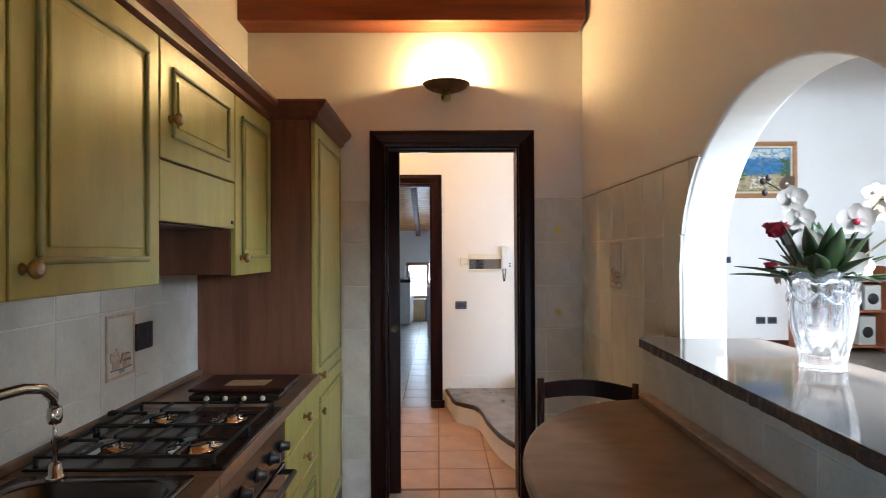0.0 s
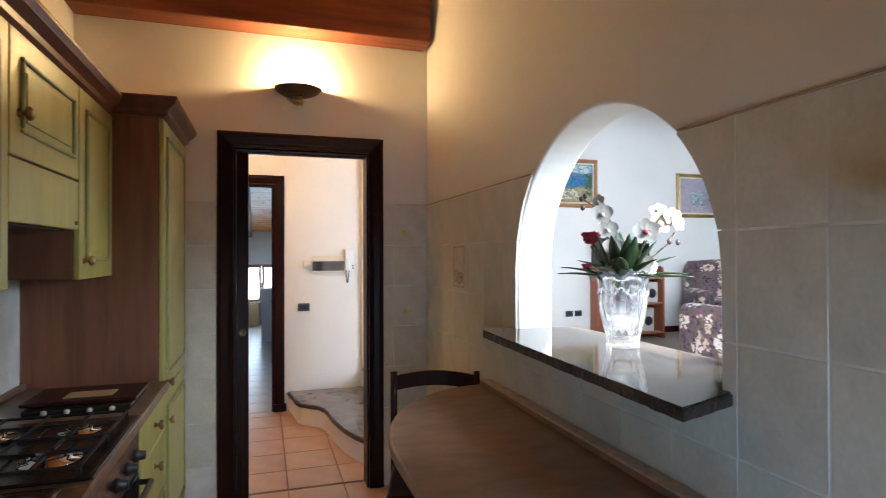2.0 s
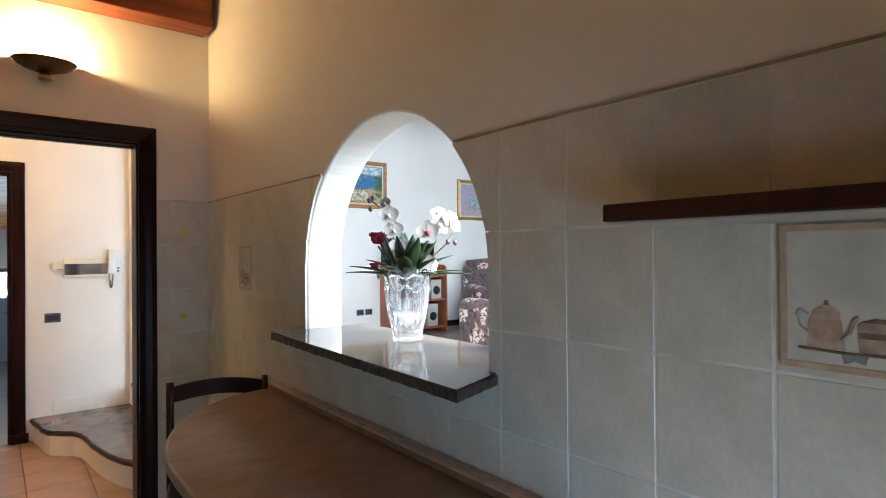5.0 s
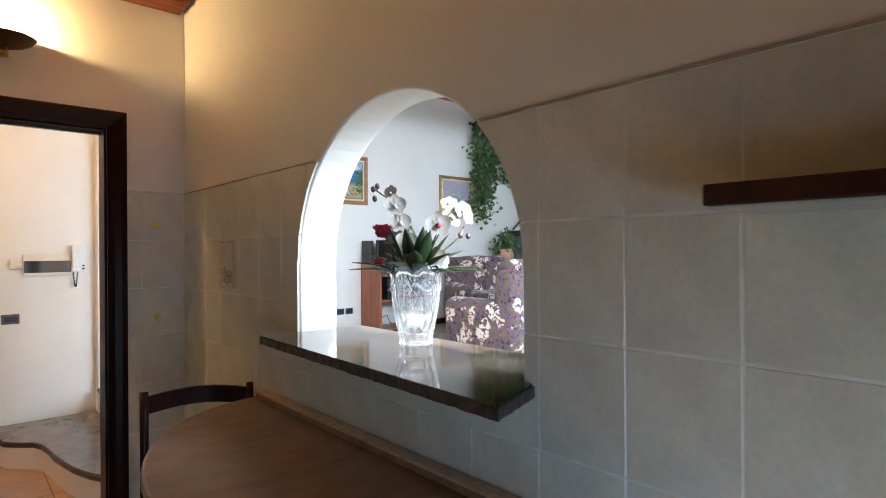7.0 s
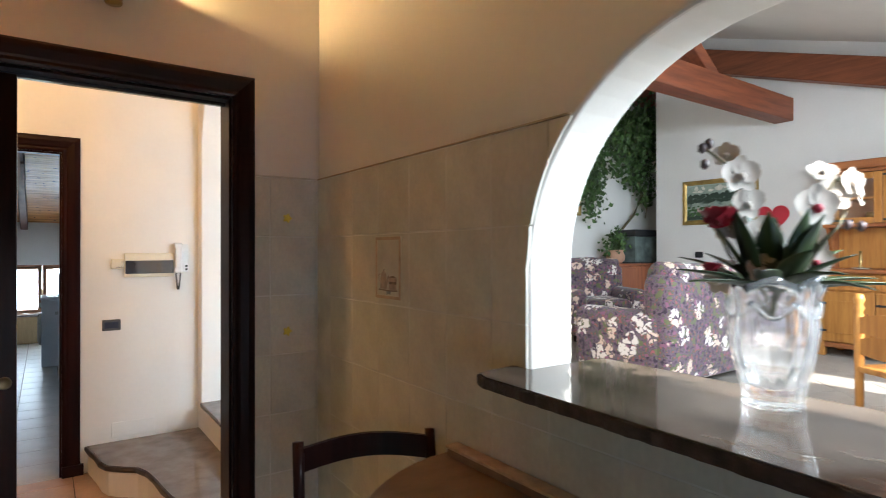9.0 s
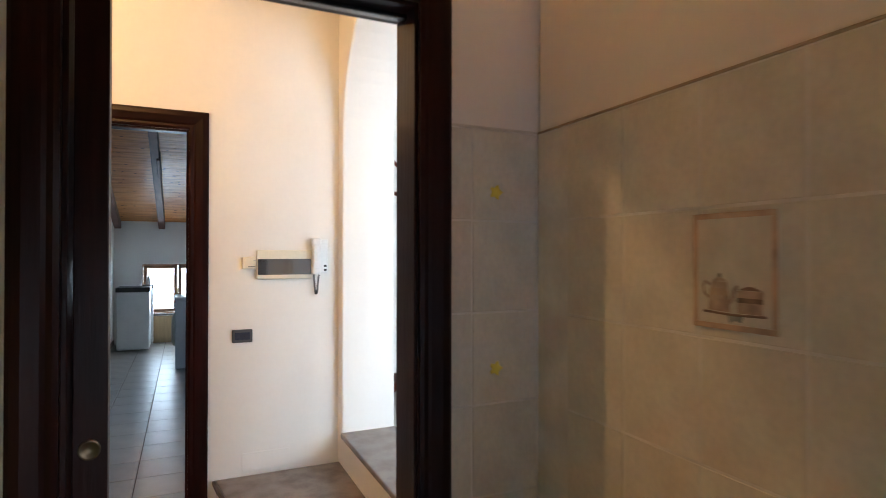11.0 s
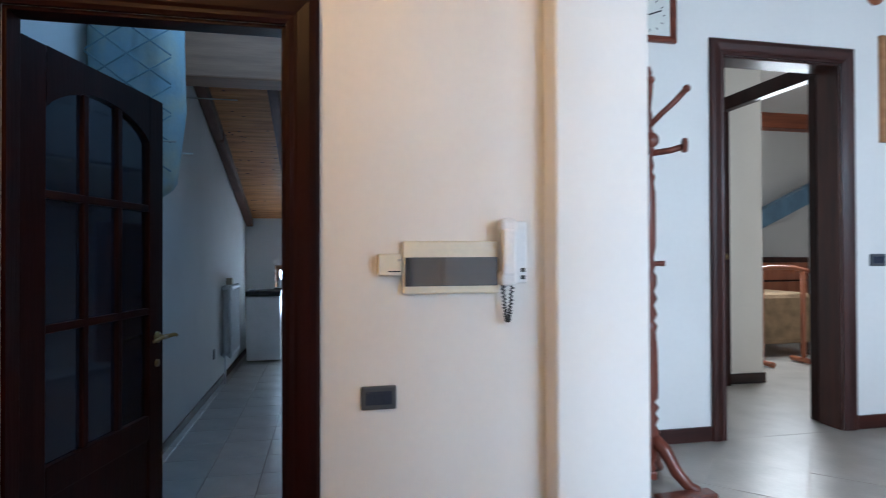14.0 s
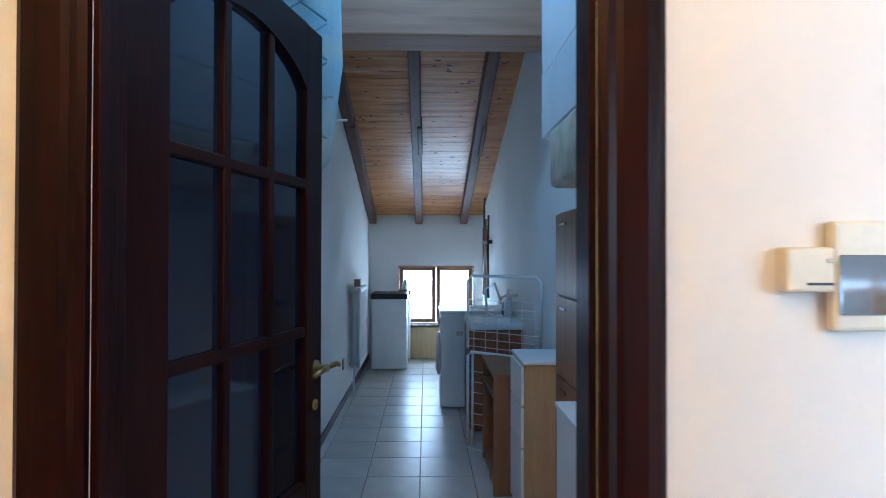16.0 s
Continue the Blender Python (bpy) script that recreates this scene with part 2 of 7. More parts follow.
PLANK = wood("pine_planks", (0.66, 0.30, 0.10), (0.40, 0.15, 0.04), 0.36, along=0, per_object=0.3, coat=0.1)
KNOT = material("pine_knot", (0.10, 0.04, 0.02), 0.5)
RAFTER = wood("rafter_wood", (0.125, 0.055, 0.034), (0.075, 0.032, 0.02), 0.5, along=1)
TIE = wood("tie_beam_wood", (0.34, 0.18, 0.105), (0.25, 0.13, 0.075), 0.6, along=0)
PINE = wood("honey_pine", (0.50, 0.225, 0.055), (0.36, 0.14, 0.032), 0.4, coat=0.2)
PINE_RED = wood("red_pine", (0.36, 0.13, 0.045), (0.25, 0.085, 0.03), 0.4, along=1, coat=0.2)
CHERRY = wood("cherry_wood", (0.36, 0.125, 0.06), (0.25, 0.08, 0.04), 0.4, coat=0.15)
TAN = wood("tan_laminate", (0.50, 0.36, 0.20), (0.44, 0.31, 0.17), 0.5, per_object=0)
RACKWOOD = wood("shelf_wood", (0.26, 0.13, 0.065), (0.18, 0.085, 0.042), 0.5)
GREEN = material("sage_green_paint", (0.53, 0.49, 0.13), 0.32, vary=0.08, scale=5, grain=0.12, grain_scale=30, stretch=(3, 3, 0.6), per_object=0.05)
GREEN_GLAZE = material("green_glaze_line", (0.40, 0.40, 0.16), 0.4, vary=0.15, scale=8)
COUNTER = veined("counter_laminate", (0.24, 0.15, 0.092), (0.15, 0.09, 0.055), 0.34, 14)
TABLE_TOP = veined("table_laminate", (0.27, 0.165, 0.10), (0.19, 0.115, 0.068), 0.33, 9, (1, 2, 1))
GRANITE = veined("brown_granite", (0.125, 0.094, 0.072), (0.035, 0.025, 0.020), 0.07, 12, (1, 0.35, 1), per_object=0)
GRANITE_EDGE = material("rough_granite_edge", (0.075, 0.050, 0.042), 0.45, vary=0.3, scale=30, bump=0.8, bump_scale=60)
STEP_STONE = veined("step_stone", (0.20, 0.165, 0.145), (0.12, 0.095, 0.085), 0.18, 9, per_object=0)
STEP_EDGE = material("step_stone_edge", (0.055, 0.040, 0.036), 0.35, vary=0.2, scale=20)
STEEL = material("brushed_steel", (0.22, 0.22, 0.23), 0.25, 1.0, stretch=(1, 10, 1))
CHROME = material("chrome", (0.75, 0.75, 0.77), 0.08, 1.0, vary=0.02)
BRASS = material("aged_brass", (0.42, 0.29, 0.12), 0.28, 1.0, vary=0.2)
BRONZE = material("dark_bronze", (0.26, 0.19, 0.12), 0.35, 1.0, vary=0.2)
FLAP = material("mirror_smoked_flap", (0.26, 0.29, 0.34), 0.07, 0.8, vary=0.02)
SASH = wood("window_sash_wood", (0.26, 0.12, 0.06), (0.18, 0.08, 0.04), 0.4)
HOB = material("dark_hob_enamel", (0.030, 0.024, 0.020), 0.2, vary=0.15)
IRON = material("cast_iron", (0.018, 0.017, 0.017), 0.55, vary=0.2)
BLACK = material("black_plastic", (0.018, 0.018, 0.020), 0.35, vary=0.1)
PLATE = material("slate_grey_plastic", (0.065, 0.070, 0.080), 0.35, vary=0.08)
NAVY = material("dark_blue_glass", (0.045, 0.055, 0.085), 0.12, vary=0.1)
WHITE = material("white_enamel", (0.78, 0.79, 0.80), 0.3, vary=0.03)
CREAM = material("cream_plastic", (0.74, 0.70, 0.58), 0.4, vary=0.03)
GREY = material("grey_plastic", (0.50, 0.50, 0.46), 0.4, vary=0.03)
PORCELAIN = material("porcelain", (0.80, 0.76, 0.66), 0.2, vary=0.03)
GLASS = glass("clear_glass")
CRYSTAL = glass("crystal", (0.97, 0.98, 0.99), 0.02, 1.5, 0.95)
DOOR_GLASS = material("smoked_door_glass", (0.012, 0.016, 0.030), 0.07, vary=0.1, spec=0.6)
SCREEN = material("tv_screen", (0.012, 0.012, 0.014), 0.08, vary=0.0)
FLORAL = floral("floral_print")
LEAF = material("leaf", (0.030, 0.055, 0.014), 0.4, vary=0.25, scale=20, per_object=0.3)
IVY = material("ivy_leaf", (0.085, 0.17, 0.045), 0.45, vary=0.36, scale=14)
STEM = material("plant_stem", (0.12, 0.10, 0.045), 0.6)
PETAL = material("orchid_petal", (0.56, 0.50, 0.44), 0.5, vary=0.06, scale=20)
ROSE = material("rose_petal", (0.42, 0.02, 0.045), 0.5, vary=0.2, scale=20)
BUD = material("flower_bud", (0.07, 0.045, 0.05), 0.5)
POT = material("terracotta_pot", (0.58, 0.33, 0.22), 0.7, vary=0.1)
WATER = material("aquarium_water", (0.16, 0.20, 0.19), 0.1, vary=0.3, scale=5)
GILT = material("gilt_frame", (0.46, 0.31, 0.10), 0.35, 0.6, vary=0.2)
FRAME_WOOD = wood("picture_frame_wood", (0.42, 0.22, 0.10), (0.30, 0.14, 0.06), 0.4, along=0)
MAT_CREAM = material("frame_liner", (0.72, 0.64, 0.46), 0.6)
CLOCK_WOOD = wood("clock_frame_wood", (0.20, 0.055, 0.03), (0.12, 0.03, 0.018), 0.3, along=0)
PAPER = material("clock_face", (0.72, 0.74, 0.70), 0.4, vary=0.03)
INK = material("ink", (0.03, 0.03, 0.035), 0.5)
RED = material("red_felt", (0.56, 0.03, 0.05), 0.6, vary=0.06)
CLOTH = material("white_cloth", (0.82, 0.80, 0.76), 0.8, vary=0.03)
QUILT_LINE = material("quilt_seam", (0.26, 0.38, 0.44), 0.9)
QUILT = material("quilt_blue", (0.42, 0.58, 0.66), 0.85, vary=0.16, scale=5, color2=(0.66, 0.66, 0.52), bump=0.6, bump_scale=16)
BEIGE = material("beige_bag", (0.55, 0.47, 0.36), 0.8, vary=0.15, scale=9, bump=0.5, bump_scale=14)
BLANKET = material("tan_blanket", (0.30, 0.20, 0.11), 0.9, vary=0.2, scale=8, bump=0.5, bump_scale=20)
COOKER = material("dark_worktop", (0.02, 0.02, 0.022), 0.3)
# emits light in place of the daylight behind the laundry window
CURTAIN = glow("glowing_net_curtain", (0.72, 0.86, 1.0), 3.2)
BULB = glow("lit_bulb", (1.0, 0.72, 0.36), 12)
BLUE_PAINT = material("blue_trim", (0.16, 0.28, 0.42), 0.5)
SEA = picture("sea_painting", ((0.02, (0.24, 0.18, 0.09)), (0.30, (0.30, 0.25, 0.15)), (0.45, (0.06, 0.15, 0.22)), (0.68, (0.03, 0.15, 0.34)), (0.98, (0.12, 0.27, 0.42))), (0.05, 0.09, 0.025))
STILL = picture("violet_painting", ((0.02, (0.45, 0.40, 0.40)), (0.45, (0.40, 0.36, 0.46)), (0.98, (0.36, 0.33, 0.46))), (0.34, 0.42, 0.40))
LAKE = picture("lake_painting", ((0.02, (0.10, 0.13, 0.08)), (0.35, (0.30, 0.36, 0.33)), (0.55, (0.04, 0.07, 0.05)), (0.8, (0.24, 0.32, 0.28)), (0.98, (0.36, 0.42, 0.36))), (0.03, 0.055, 0.035))

P_SKY = material("paint_sky", (0.30, 0.48, 0.62), 0.5, vary=0.15, scale=20)
P_CLOUD = material("paint_cream", (0.66, 0.64, 0.56), 0.5, vary=0.1, scale=20)
P_SEA = material("paint_sea", (0.03, 0.19, 0.42), 0.5, vary=0.2, scale=20)
P_HILL = material("paint_hill", (0.12, 0.22, 0.36), 0.5, vary=0.2, scale=20)
P_SAND = material("paint_sand", (0.46, 0.36, 0.20), 0.5, vary=0.2, scale=20)
P_BUSH = material("paint_bush", (0.05, 0.12, 0.035), 0.5, vary=0.2, scale=20)
P_LIME = material("paint_lime", (0.22, 0.30, 0.07), 0.5, vary=0.2, scale=20)
P_MAUVE = material("paint_mauve", (0.42, 0.38, 0.46), 0.5, vary=0.1, scale=20)
P_BLOOM = material("paint_bloom", (0.22, 0.42, 0.50), 0.5, vary=0.2, scale=20)
P_PALE = material("paint_pale_green", (0.30, 0.37, 0.31), 0.5, vary=0.1, scale=20)
P_FOREST = material("paint_forest", (0.025, 0.05, 0.032), 0.5, vary=0.2, scale=20)

# ---- building helpers ----


def mesh_of(name, bm, mat, smooth=False):
    me = bpy.data.meshes.new(name)
    bmesh.ops.recalc_face_normals(bm, faces=bm.faces[:])
    bm.to_mesh(me)
    bm.free()
    me.materials.append(mat)
    if smooth:
        for p in me.polygons:
            p.use_smooth = True
    return me


def part(name, bm, mat, parent=None, label="", smooth=False):
    ob = new(name, mesh_of(name, bm, mat, smooth))
    if parent:
        ob.parent = parent
    if label:
        ob["label"] = label
    return ob


def thing(name, label, category, group="", at=(0, 0, 0), rz=0):
    ob = new(name)
    ob.matrix_world = pose(*at, 0, 0, rz)
    return tagged(ob, label, category, group)


def structure(ob, label, category="structure"):
    return tagged(ob, label, category, kind="structure")


def add_box(bm, lo, hi, bevel=0.0, m=None):
    r = bmesh.ops.create_cube(bm, size=1)
    vs = r["verts"]
    c, s = [(a + b) / 2 for a, b in zip(lo, hi)], [abs(b - a) for a, b in zip(lo, hi)]
    for v in vs:
        v.co = Vector((v.co.x * s[0] + c[0], v.co.y * s[1] + c[1], v.co.z * s[2] + c[2]))
    if bevel:
        es = list({e for v in vs for e in v.link_edges})
        out = bmesh.ops.bevel(bm, geom=es, offset=min(bevel, min(s) * 0.45), segments=2, affect="EDGES", profile=0.5)
        vs = list({v for f in out["faces"] for v in f.verts} | {v for v in vs if v.is_valid})
    if m is not None:
        for v in vs:
            v.co = m @ v.co
    return vs


def box(name, lo, hi, mat, parent=None, bevel=0.004, label=""):
    bm = bmesh.new()
    add_box(bm, lo, hi, bevel)
    return part(name, bm, mat, parent, label)


def add_lathe(bm, prof, seg=20, m=Matrix(), wave=0.0, flutes=0):
    rings = []
    for r, z in prof:
        ring = []
        for i in range(seg):
            a = 2 * math.pi * i / seg
            rr = r * (1 + wave * math.cos(flutes * a)) if flutes else r
            ring.append(bm.verts.new(m @ Vector((rr * math.cos(a), rr * math.sin(a), z))))
        rings.append(ring)
    for a, b in zip(rings, rings[1:]):
        for i in range(seg):
            bm.faces.new((a[i], a[(i + 1) % seg], b[(i + 1) % seg], b[i]))
    if prof[0][0] > 1e-4:
        bm.faces.new(rings[0][::-1])
    if prof[-1][0] > 1e-4:
        bm.faces.new(rings[-1])


def lathe(name, prof, mat, parent=None, m=Matrix(), seg=20, label="", wave=0.0, flutes=0):
    bm = bmesh.new()
    add_lathe(bm, prof, seg, m, wave, flutes)
    return part(name, bm, mat, parent, label, smooth=True)


def add_tube(bm, pts, r, seg=8, taper=None):
    pts = [Vector(p) for p in pts]
    rings = []
    for i, p in enumerate(pts):
        d = (pts[min(i + 1, len(pts) - 1)] - pts[max(i - 1, 0)]).normalized()
        u = d.cross(Vector((0, 0, 1)) if abs(d.z) < 0.9 else Vector((1, 0, 0))).normalized()
        w = d.cross(u)
        rr = r if taper is None else r + (taper - r) * i / (len(pts) - 1)
        rings.append([bm.verts.new(p + rr * (math.cos(2 * math.pi * k / seg) * u + math.sin(2 * math.pi * k / seg) * w)) for k in range(seg)])
    for a, b in zip(rings, rings[1:]):
        for k in range(seg):
            bm.faces.new((a[k], a[(k + 1) % seg], b[(k + 1) % seg], b[k]))
    bm.faces.new(rings[0][::-1]), bm.faces.new(rings[-1])


def tube(name, pts, r, mat, parent=None, seg=8, label="", taper=None):
    bm = bmesh.new()
    add_tube(bm, pts, r, seg, taper)
    return part(name, bm, mat, parent, label, smooth=True)


def prism(name, outline, z0, z1, mat, parent=None, bevel=0.0, label=""):
    """A slab: an outline in plan, from z0 to z1."""
    bm = bmesh.new()
    f = bm.faces.new([bm.verts.new((x, y, z0)) for x, y in outline])
    out = bmesh.ops.extrude_face_region(bm, geom=[f])
    for v in out["geom"]:
        if isinstance(v, bmesh.types.BMVert):
            v.co.z = z1
    if bevel:
        bm.edges.ensure_lookup_table()
        bmesh.ops.bevel(bm, geom=[e for e in bm.edges if abs(e.verts[0].co.z - e.verts[1].co.z) < 1e-5], offset=bevel, segments=2, affect="EDGES", profile=0.5)
    return part(name, bm, mat, parent, label)


def profile_frame(name, width, height, w, d, mat, parent, to_world, sides=("l", "r", "t", "b"), mat_level=None):
    """Moulded frame members round an opening (0..width, 0..height) in a plane; depth goes towards local -y."""
    prof = [(0, 0), (0, d * 0.55), (w * 0.12, d * 0.75), (w * 0.25, d * 0.62), (w * 0.35, d * 0.8), (w * 0.7, d), (w * 0.9, d * 0.9), (w, d * 0.6), (w, 0)]
    made = []
    for s in sides:
        bm = bmesh.new()
        rings = []
        for end in (0, 1):
            ring = []
            for u, dep in prof:
                if s == "l":
                    p = (-u, -dep, -(u if "b" in sides else 0) if end == 0 else height + (u if "t" in sides else 0))
                elif s == "r":
                    p = (width + u, -dep, -(u if "b" in sides else 0) if end == 0 else height + (u if "t" in sides else 0))
                elif s == "t":
                    p = ((-u if end == 0 else width + u), -dep, height + u)
                else:
                    p = ((-u if end == 0 else width + u), -dep, -u)
                ring.append(bm.verts.new(to_world @ Vector(p)))
            rings.append(ring)
        for i in range(len(prof)):
            j = (i + 1) % len(prof)
            bm.faces.new((rings[0][i], rings[0][j], rings[1][j], rings[1][i]))
        bm.faces.new(rings[0]), bm.faces.new(rings[1])
        made.append(part(name, bm, (mat_level or mat) if s in "tb" else mat, parent))
    return made


def arch_z(y, c, a, spring, rise):
    u = (y - c) / a
    return spring + rise * math.sqrt(max(0.0, 1 - u * u)) if abs(u) < 1 else None


def wall_x(name, x0, x1, y0, y1, zb, top, mat, label, opening=None):
    """A wall across x (faces at x0 and x1) from y0 to y1 with a sloped or level top(y); opening: centre, half width, spring, rise, foot."""
    c, a, spring, rise, foot = opening
    ys = {y0, y1}
    for i in range(33):
        ys.add(round(c - a * math.cos(math.pi * i / 32), 5))
    ys = sorted(ys)
    bm = bmesh.new()
    for ya, yb in zip(ys, ys[1:]):
        za, zc = arch_z(ya, c, a, spring, rise) or spring, arch_z(yb, c, a, spring, rise) or spring
        bands = [((za, zc), (top(ya), top(yb)))]
        if foot > zb:
            bands.append(((zb, zb), (foot, foot)))
        if abs((ya + yb) / 2 - c) > a:
            bands.append(((foot, foot), (spring, spring)))
        for (b1, b2), (t1, t2) in bands:
            bm.faces.new([bm.verts.new(p) for p in ((x0, ya, b1), (x0, yb, b2), (x0, yb, t2), (x0, ya, t1))])
    bmesh.ops.remove_doubles(bm, verts=bm.verts[:], dist=1e-5)
    out = bmesh.ops.extrude_face_region(bm, geom=bm.faces[:])
    for v in out["geom"]:
        if isinstance(v, bmesh.types.BMVert):
            v.co.x = x1
    if True:
        es = [e for e in bm.edges if all(abs(v.co.y - c) <= a + 1e-4 and foot - 1e-3 <= v.co.z <= spring + rise + 0.01 for v in e.verts)
              and abs(e.verts[0].co.x - e.verts[1].co.x) < 1e-5 and len(e.link_faces) == 2 and e.calc_face_angle(0) > 1]
        bmesh.ops.bevel(bm, geom=es, offset=0.012, segments=3, affect="EDGES", profile=0.5)
    return structure(part(name, bm, mat), label)


def wall_pieces(name, pieces, mat, label):
    """One wall out of butted boxes."""
    bm = bmesh.new()
    for lo, hi in pieces:
        add_box(bm, lo, hi)
    return structure(part(name, bm, mat), label)


def wall_y(name, x0, x1, y0, y1, z0, z1, hole, mat, label):
    """A wall across y (faces at y0 and y1) with one rectangular opening: xa, xb, za, zb."""
    xa, xb, za, zb = hole
    bm = bmesh.new()
    for u, v in ((x0, xa), (xa, xb), (xb, x1)):
        for p, q in ((z0, za), (za, zb), (zb, z1)):
            if q - p > 1e-6 and not (u == xa and p == za):
                bm.faces.new([bm.verts.new(c) for c in ((u, y0, p), (v, y0, p), (v, y0, q), (u, y0, q))])
    bmesh.ops.remove_doubles(bm, verts=bm.verts[:], dist=1e-5)
    out = bmesh.ops.extrude_face_region(bm, geom=bm.faces[:])
    for v in out["geom"]:
        if isinstance(v, bmesh.types.BMVert):
            v.co.y = y1
    return structure(part(name, bm, mat), label)


def tile_mesh(w, h, t, mat, name="tile"):
    """A tile with softened front edges; local x, y in the plane, z outwards."""
    c, bm = 0.0022, bmesh.new()
    a = [bm.verts.new(p) for p in ((0, 0, 0), (w, 0, 0), (w, h, 0), (0, h, 0))]
    b = [bm.verts.new(p) for p in ((0, 0, t - c), (w, 0, t - c), (w, h, t - c), (0, h, t - c))]
    d = [bm.verts.new(p) for p in ((c, c, t), (w - c, c, t), (w - c, h - c, t), (c, h - c, t))]
    for r, s in ((a, b), (b, d)):
        for i in range(4):
            bm.faces.new((r[i], r[(i + 1) % 4], s[(i + 1) % 4], s[i]))
    bm.faces.new(d)
    return mesh_of(name, bm, mat)


def place_tile(me, parent, m, jitter=0.0):
    ob = new("tile", me)
    ob.parent = parent
    ob.matrix_world = m
    return ob


def roof(y):
    return 2.62 + 0.333 * min(y, 6.4)


LIV = 0.37

# ---- large structure ----
# kitchen
wall_kitchen_right = wall_x("wall_kitchen_right", 1.008, 1.168, -1.30, 3.30, 0.0, lambda y: roof(y) + 0.15, PLASTER,
                            "white plastered kitchen wall with an arched serving hatch", (1.39, 0.553, 1.40, 0.53, 1.116))
wall_pieces("wall_kitchen_left", [((-1.12, -1.30, 0), (-0.98, 3.30, 4.0))], PLASTER, "white plastered wall behind the fitted cabinets")
wall_y("wall_kitchen_back", -1.12, 1.168, -1.45, -1.30, 0, 2.5, (-0.70, 0.14, 0.12, 1.20), PLASTER, "plain kitchen wall with a low window")
wall_far = wall_y("wall_kitchen_far", -1.12, 1.23, 3.308, 3.44, 0, 4.0, (-0.169, 0.626, 0, 2.09), PLASTER, "white plastered wall round the kitchen door, lit by a sconce")
structure(box("floor_kitchen", (-1.12, -1.45, -0.2), (1.168, 3.44, -0.012), JOINT, bevel=0), "kitchen floor bed under terracotta tiles")
# hall
wall_fuse = wall_y("wall_hall_far", -1.7, 0.98, 5.27, 5.34, 0, 4.3, (-0.67, 0.082, 0, 2.09), PLASTER_COOL, "white hall wall with a fuse box and an entry phone")
wall_x("wall_hall_arch", 0.905, 1.23, 3.44, 5.42, 0.0, lambda y: 4.3, PLASTER_COOL, "thick white wall with an arch up to the living room", (4.40, 0.775, 2.15, 0.72, 0.372))
wall_pieces("wall_hall_left", [((-1.85, 3.30, 0), (-1.70, 5.42, 4.3))], PLASTER, "plain white hall wall")
wall_pieces("wall_hall_near", [((-1.70, 3.30, 0), (-1.12, 3.44, 4.0))], PLASTER, "plain white hall wall")
structure(box("floor_hall", (-1.7, 3.44, -0.2), (0.905, 5.42, -0.012), JOINT, bevel=0), "hall floor bed under terracotta tiles")
structure(box("ceiling_hall", (-1.85, 3.30, 2.98), (0.92, 5.27, 3.06), PLASTER, bevel=0), "white plastered hall ceiling")
# roof slope over kitchen and living room, with openings for roof windows
ROOF_WINDOWS = ((1.50, 2.4, -0.75, 0.75), (2.65, 4.0, -0.75, 0.75), (5.7, 6.15, -0.75, 0.35))
bm = bmesh.new()
xs = sorted({-1.12, 8.2} | {v for w in ROOF_WINDOWS for v in w[:2]})
ys = sorted({-1.45, 6.42} | {v for w in ROOF_WINDOWS for v in w[2:]})
for xa, xb in zip(xs, xs[1:]):
    for ya, yb in zip(ys, ys[1:]):
        if any(w[0] < (xa + xb) / 2 < w[1] and w[2] < (ya + yb) / 2 < w[3] for w in ROOF_WINDOWS):
            continue
        bm.faces.new([bm.verts.new((x, y, roof(y))) for x, y in ((xa, ya), (xb, ya), (xb, yb), (xa, yb))])
bmesh.ops.remove_doubles(bm, verts=bm.verts[:], dist=1e-5)
out = bmesh.ops.extrude_face_region(bm, geom=bm.faces[:])
for v in out["geom"]:
    if isinstance(v, bmesh.types.BMVert):
        v.co.z += 0.14
structure(part("ceiling", bm, PLASTER), "white sloped plaster ceiling with roof windows")
# living room
wall_living_far = wall_y("wall_living_far", 1.23, 8.2, 6.27, 6.42, LIV, 4.9, (2.36, 3.135, LIV, 2.50), PLASTER_COOL, "tall white living room wall hung with pictures")
wall_pieces("wall_living_east", [((7.15, -1.45, LIV), (7.30, 5.72, 4.8)), ((8.05, 5.72, LIV), (8.2, 6.27, 4.8)), ((7.30, 5.57, LIV), (8.2, 5.72, 4.8))], PLASTER_COOL,
            "white living room wall with a niche for the aquarium")
wall_pieces("wall_living_south", [((1.168, -1.45, LIV), (7.15, -1.30, 2.4))], PLASTER_COOL, "low white wall under the roof slope")
wall_pieces("wall_living_west", [((1.08, 5.42, LIV), (1.23, 6.27, 4.8))], PLASTER_COOL, "white return wall beside the arch")
wall_pieces("wall_living_west_low", [((1.168, 3.44, LIV), (1.23, 3.45, 0.5))], PLASTER_COOL, "short return of the wall")
structure(box("floor_living", (1.17, -1.45, 0.1), (8.2, 6.27, LIV - 0.003), LIVING_TILE, bevel=0), "grey tiled living room floor laid diagonally")
structure(box("baseboard", (1.23, 6.256, LIV), (2.27, 6.27, LIV + 0.08), MAHOG_H), "dark red skirting board")
structure(box("baseboard", (3.225, 6.256, LIV), (8.05, 6.27, LIV + 0.08), MAHOG_H), "dark red skirting board")
structure(box("baseboard", (7.136, -1.3, LIV), (7.15, 5.71, LIV + 0.08), MAHOG_H), "dark red skirting board")
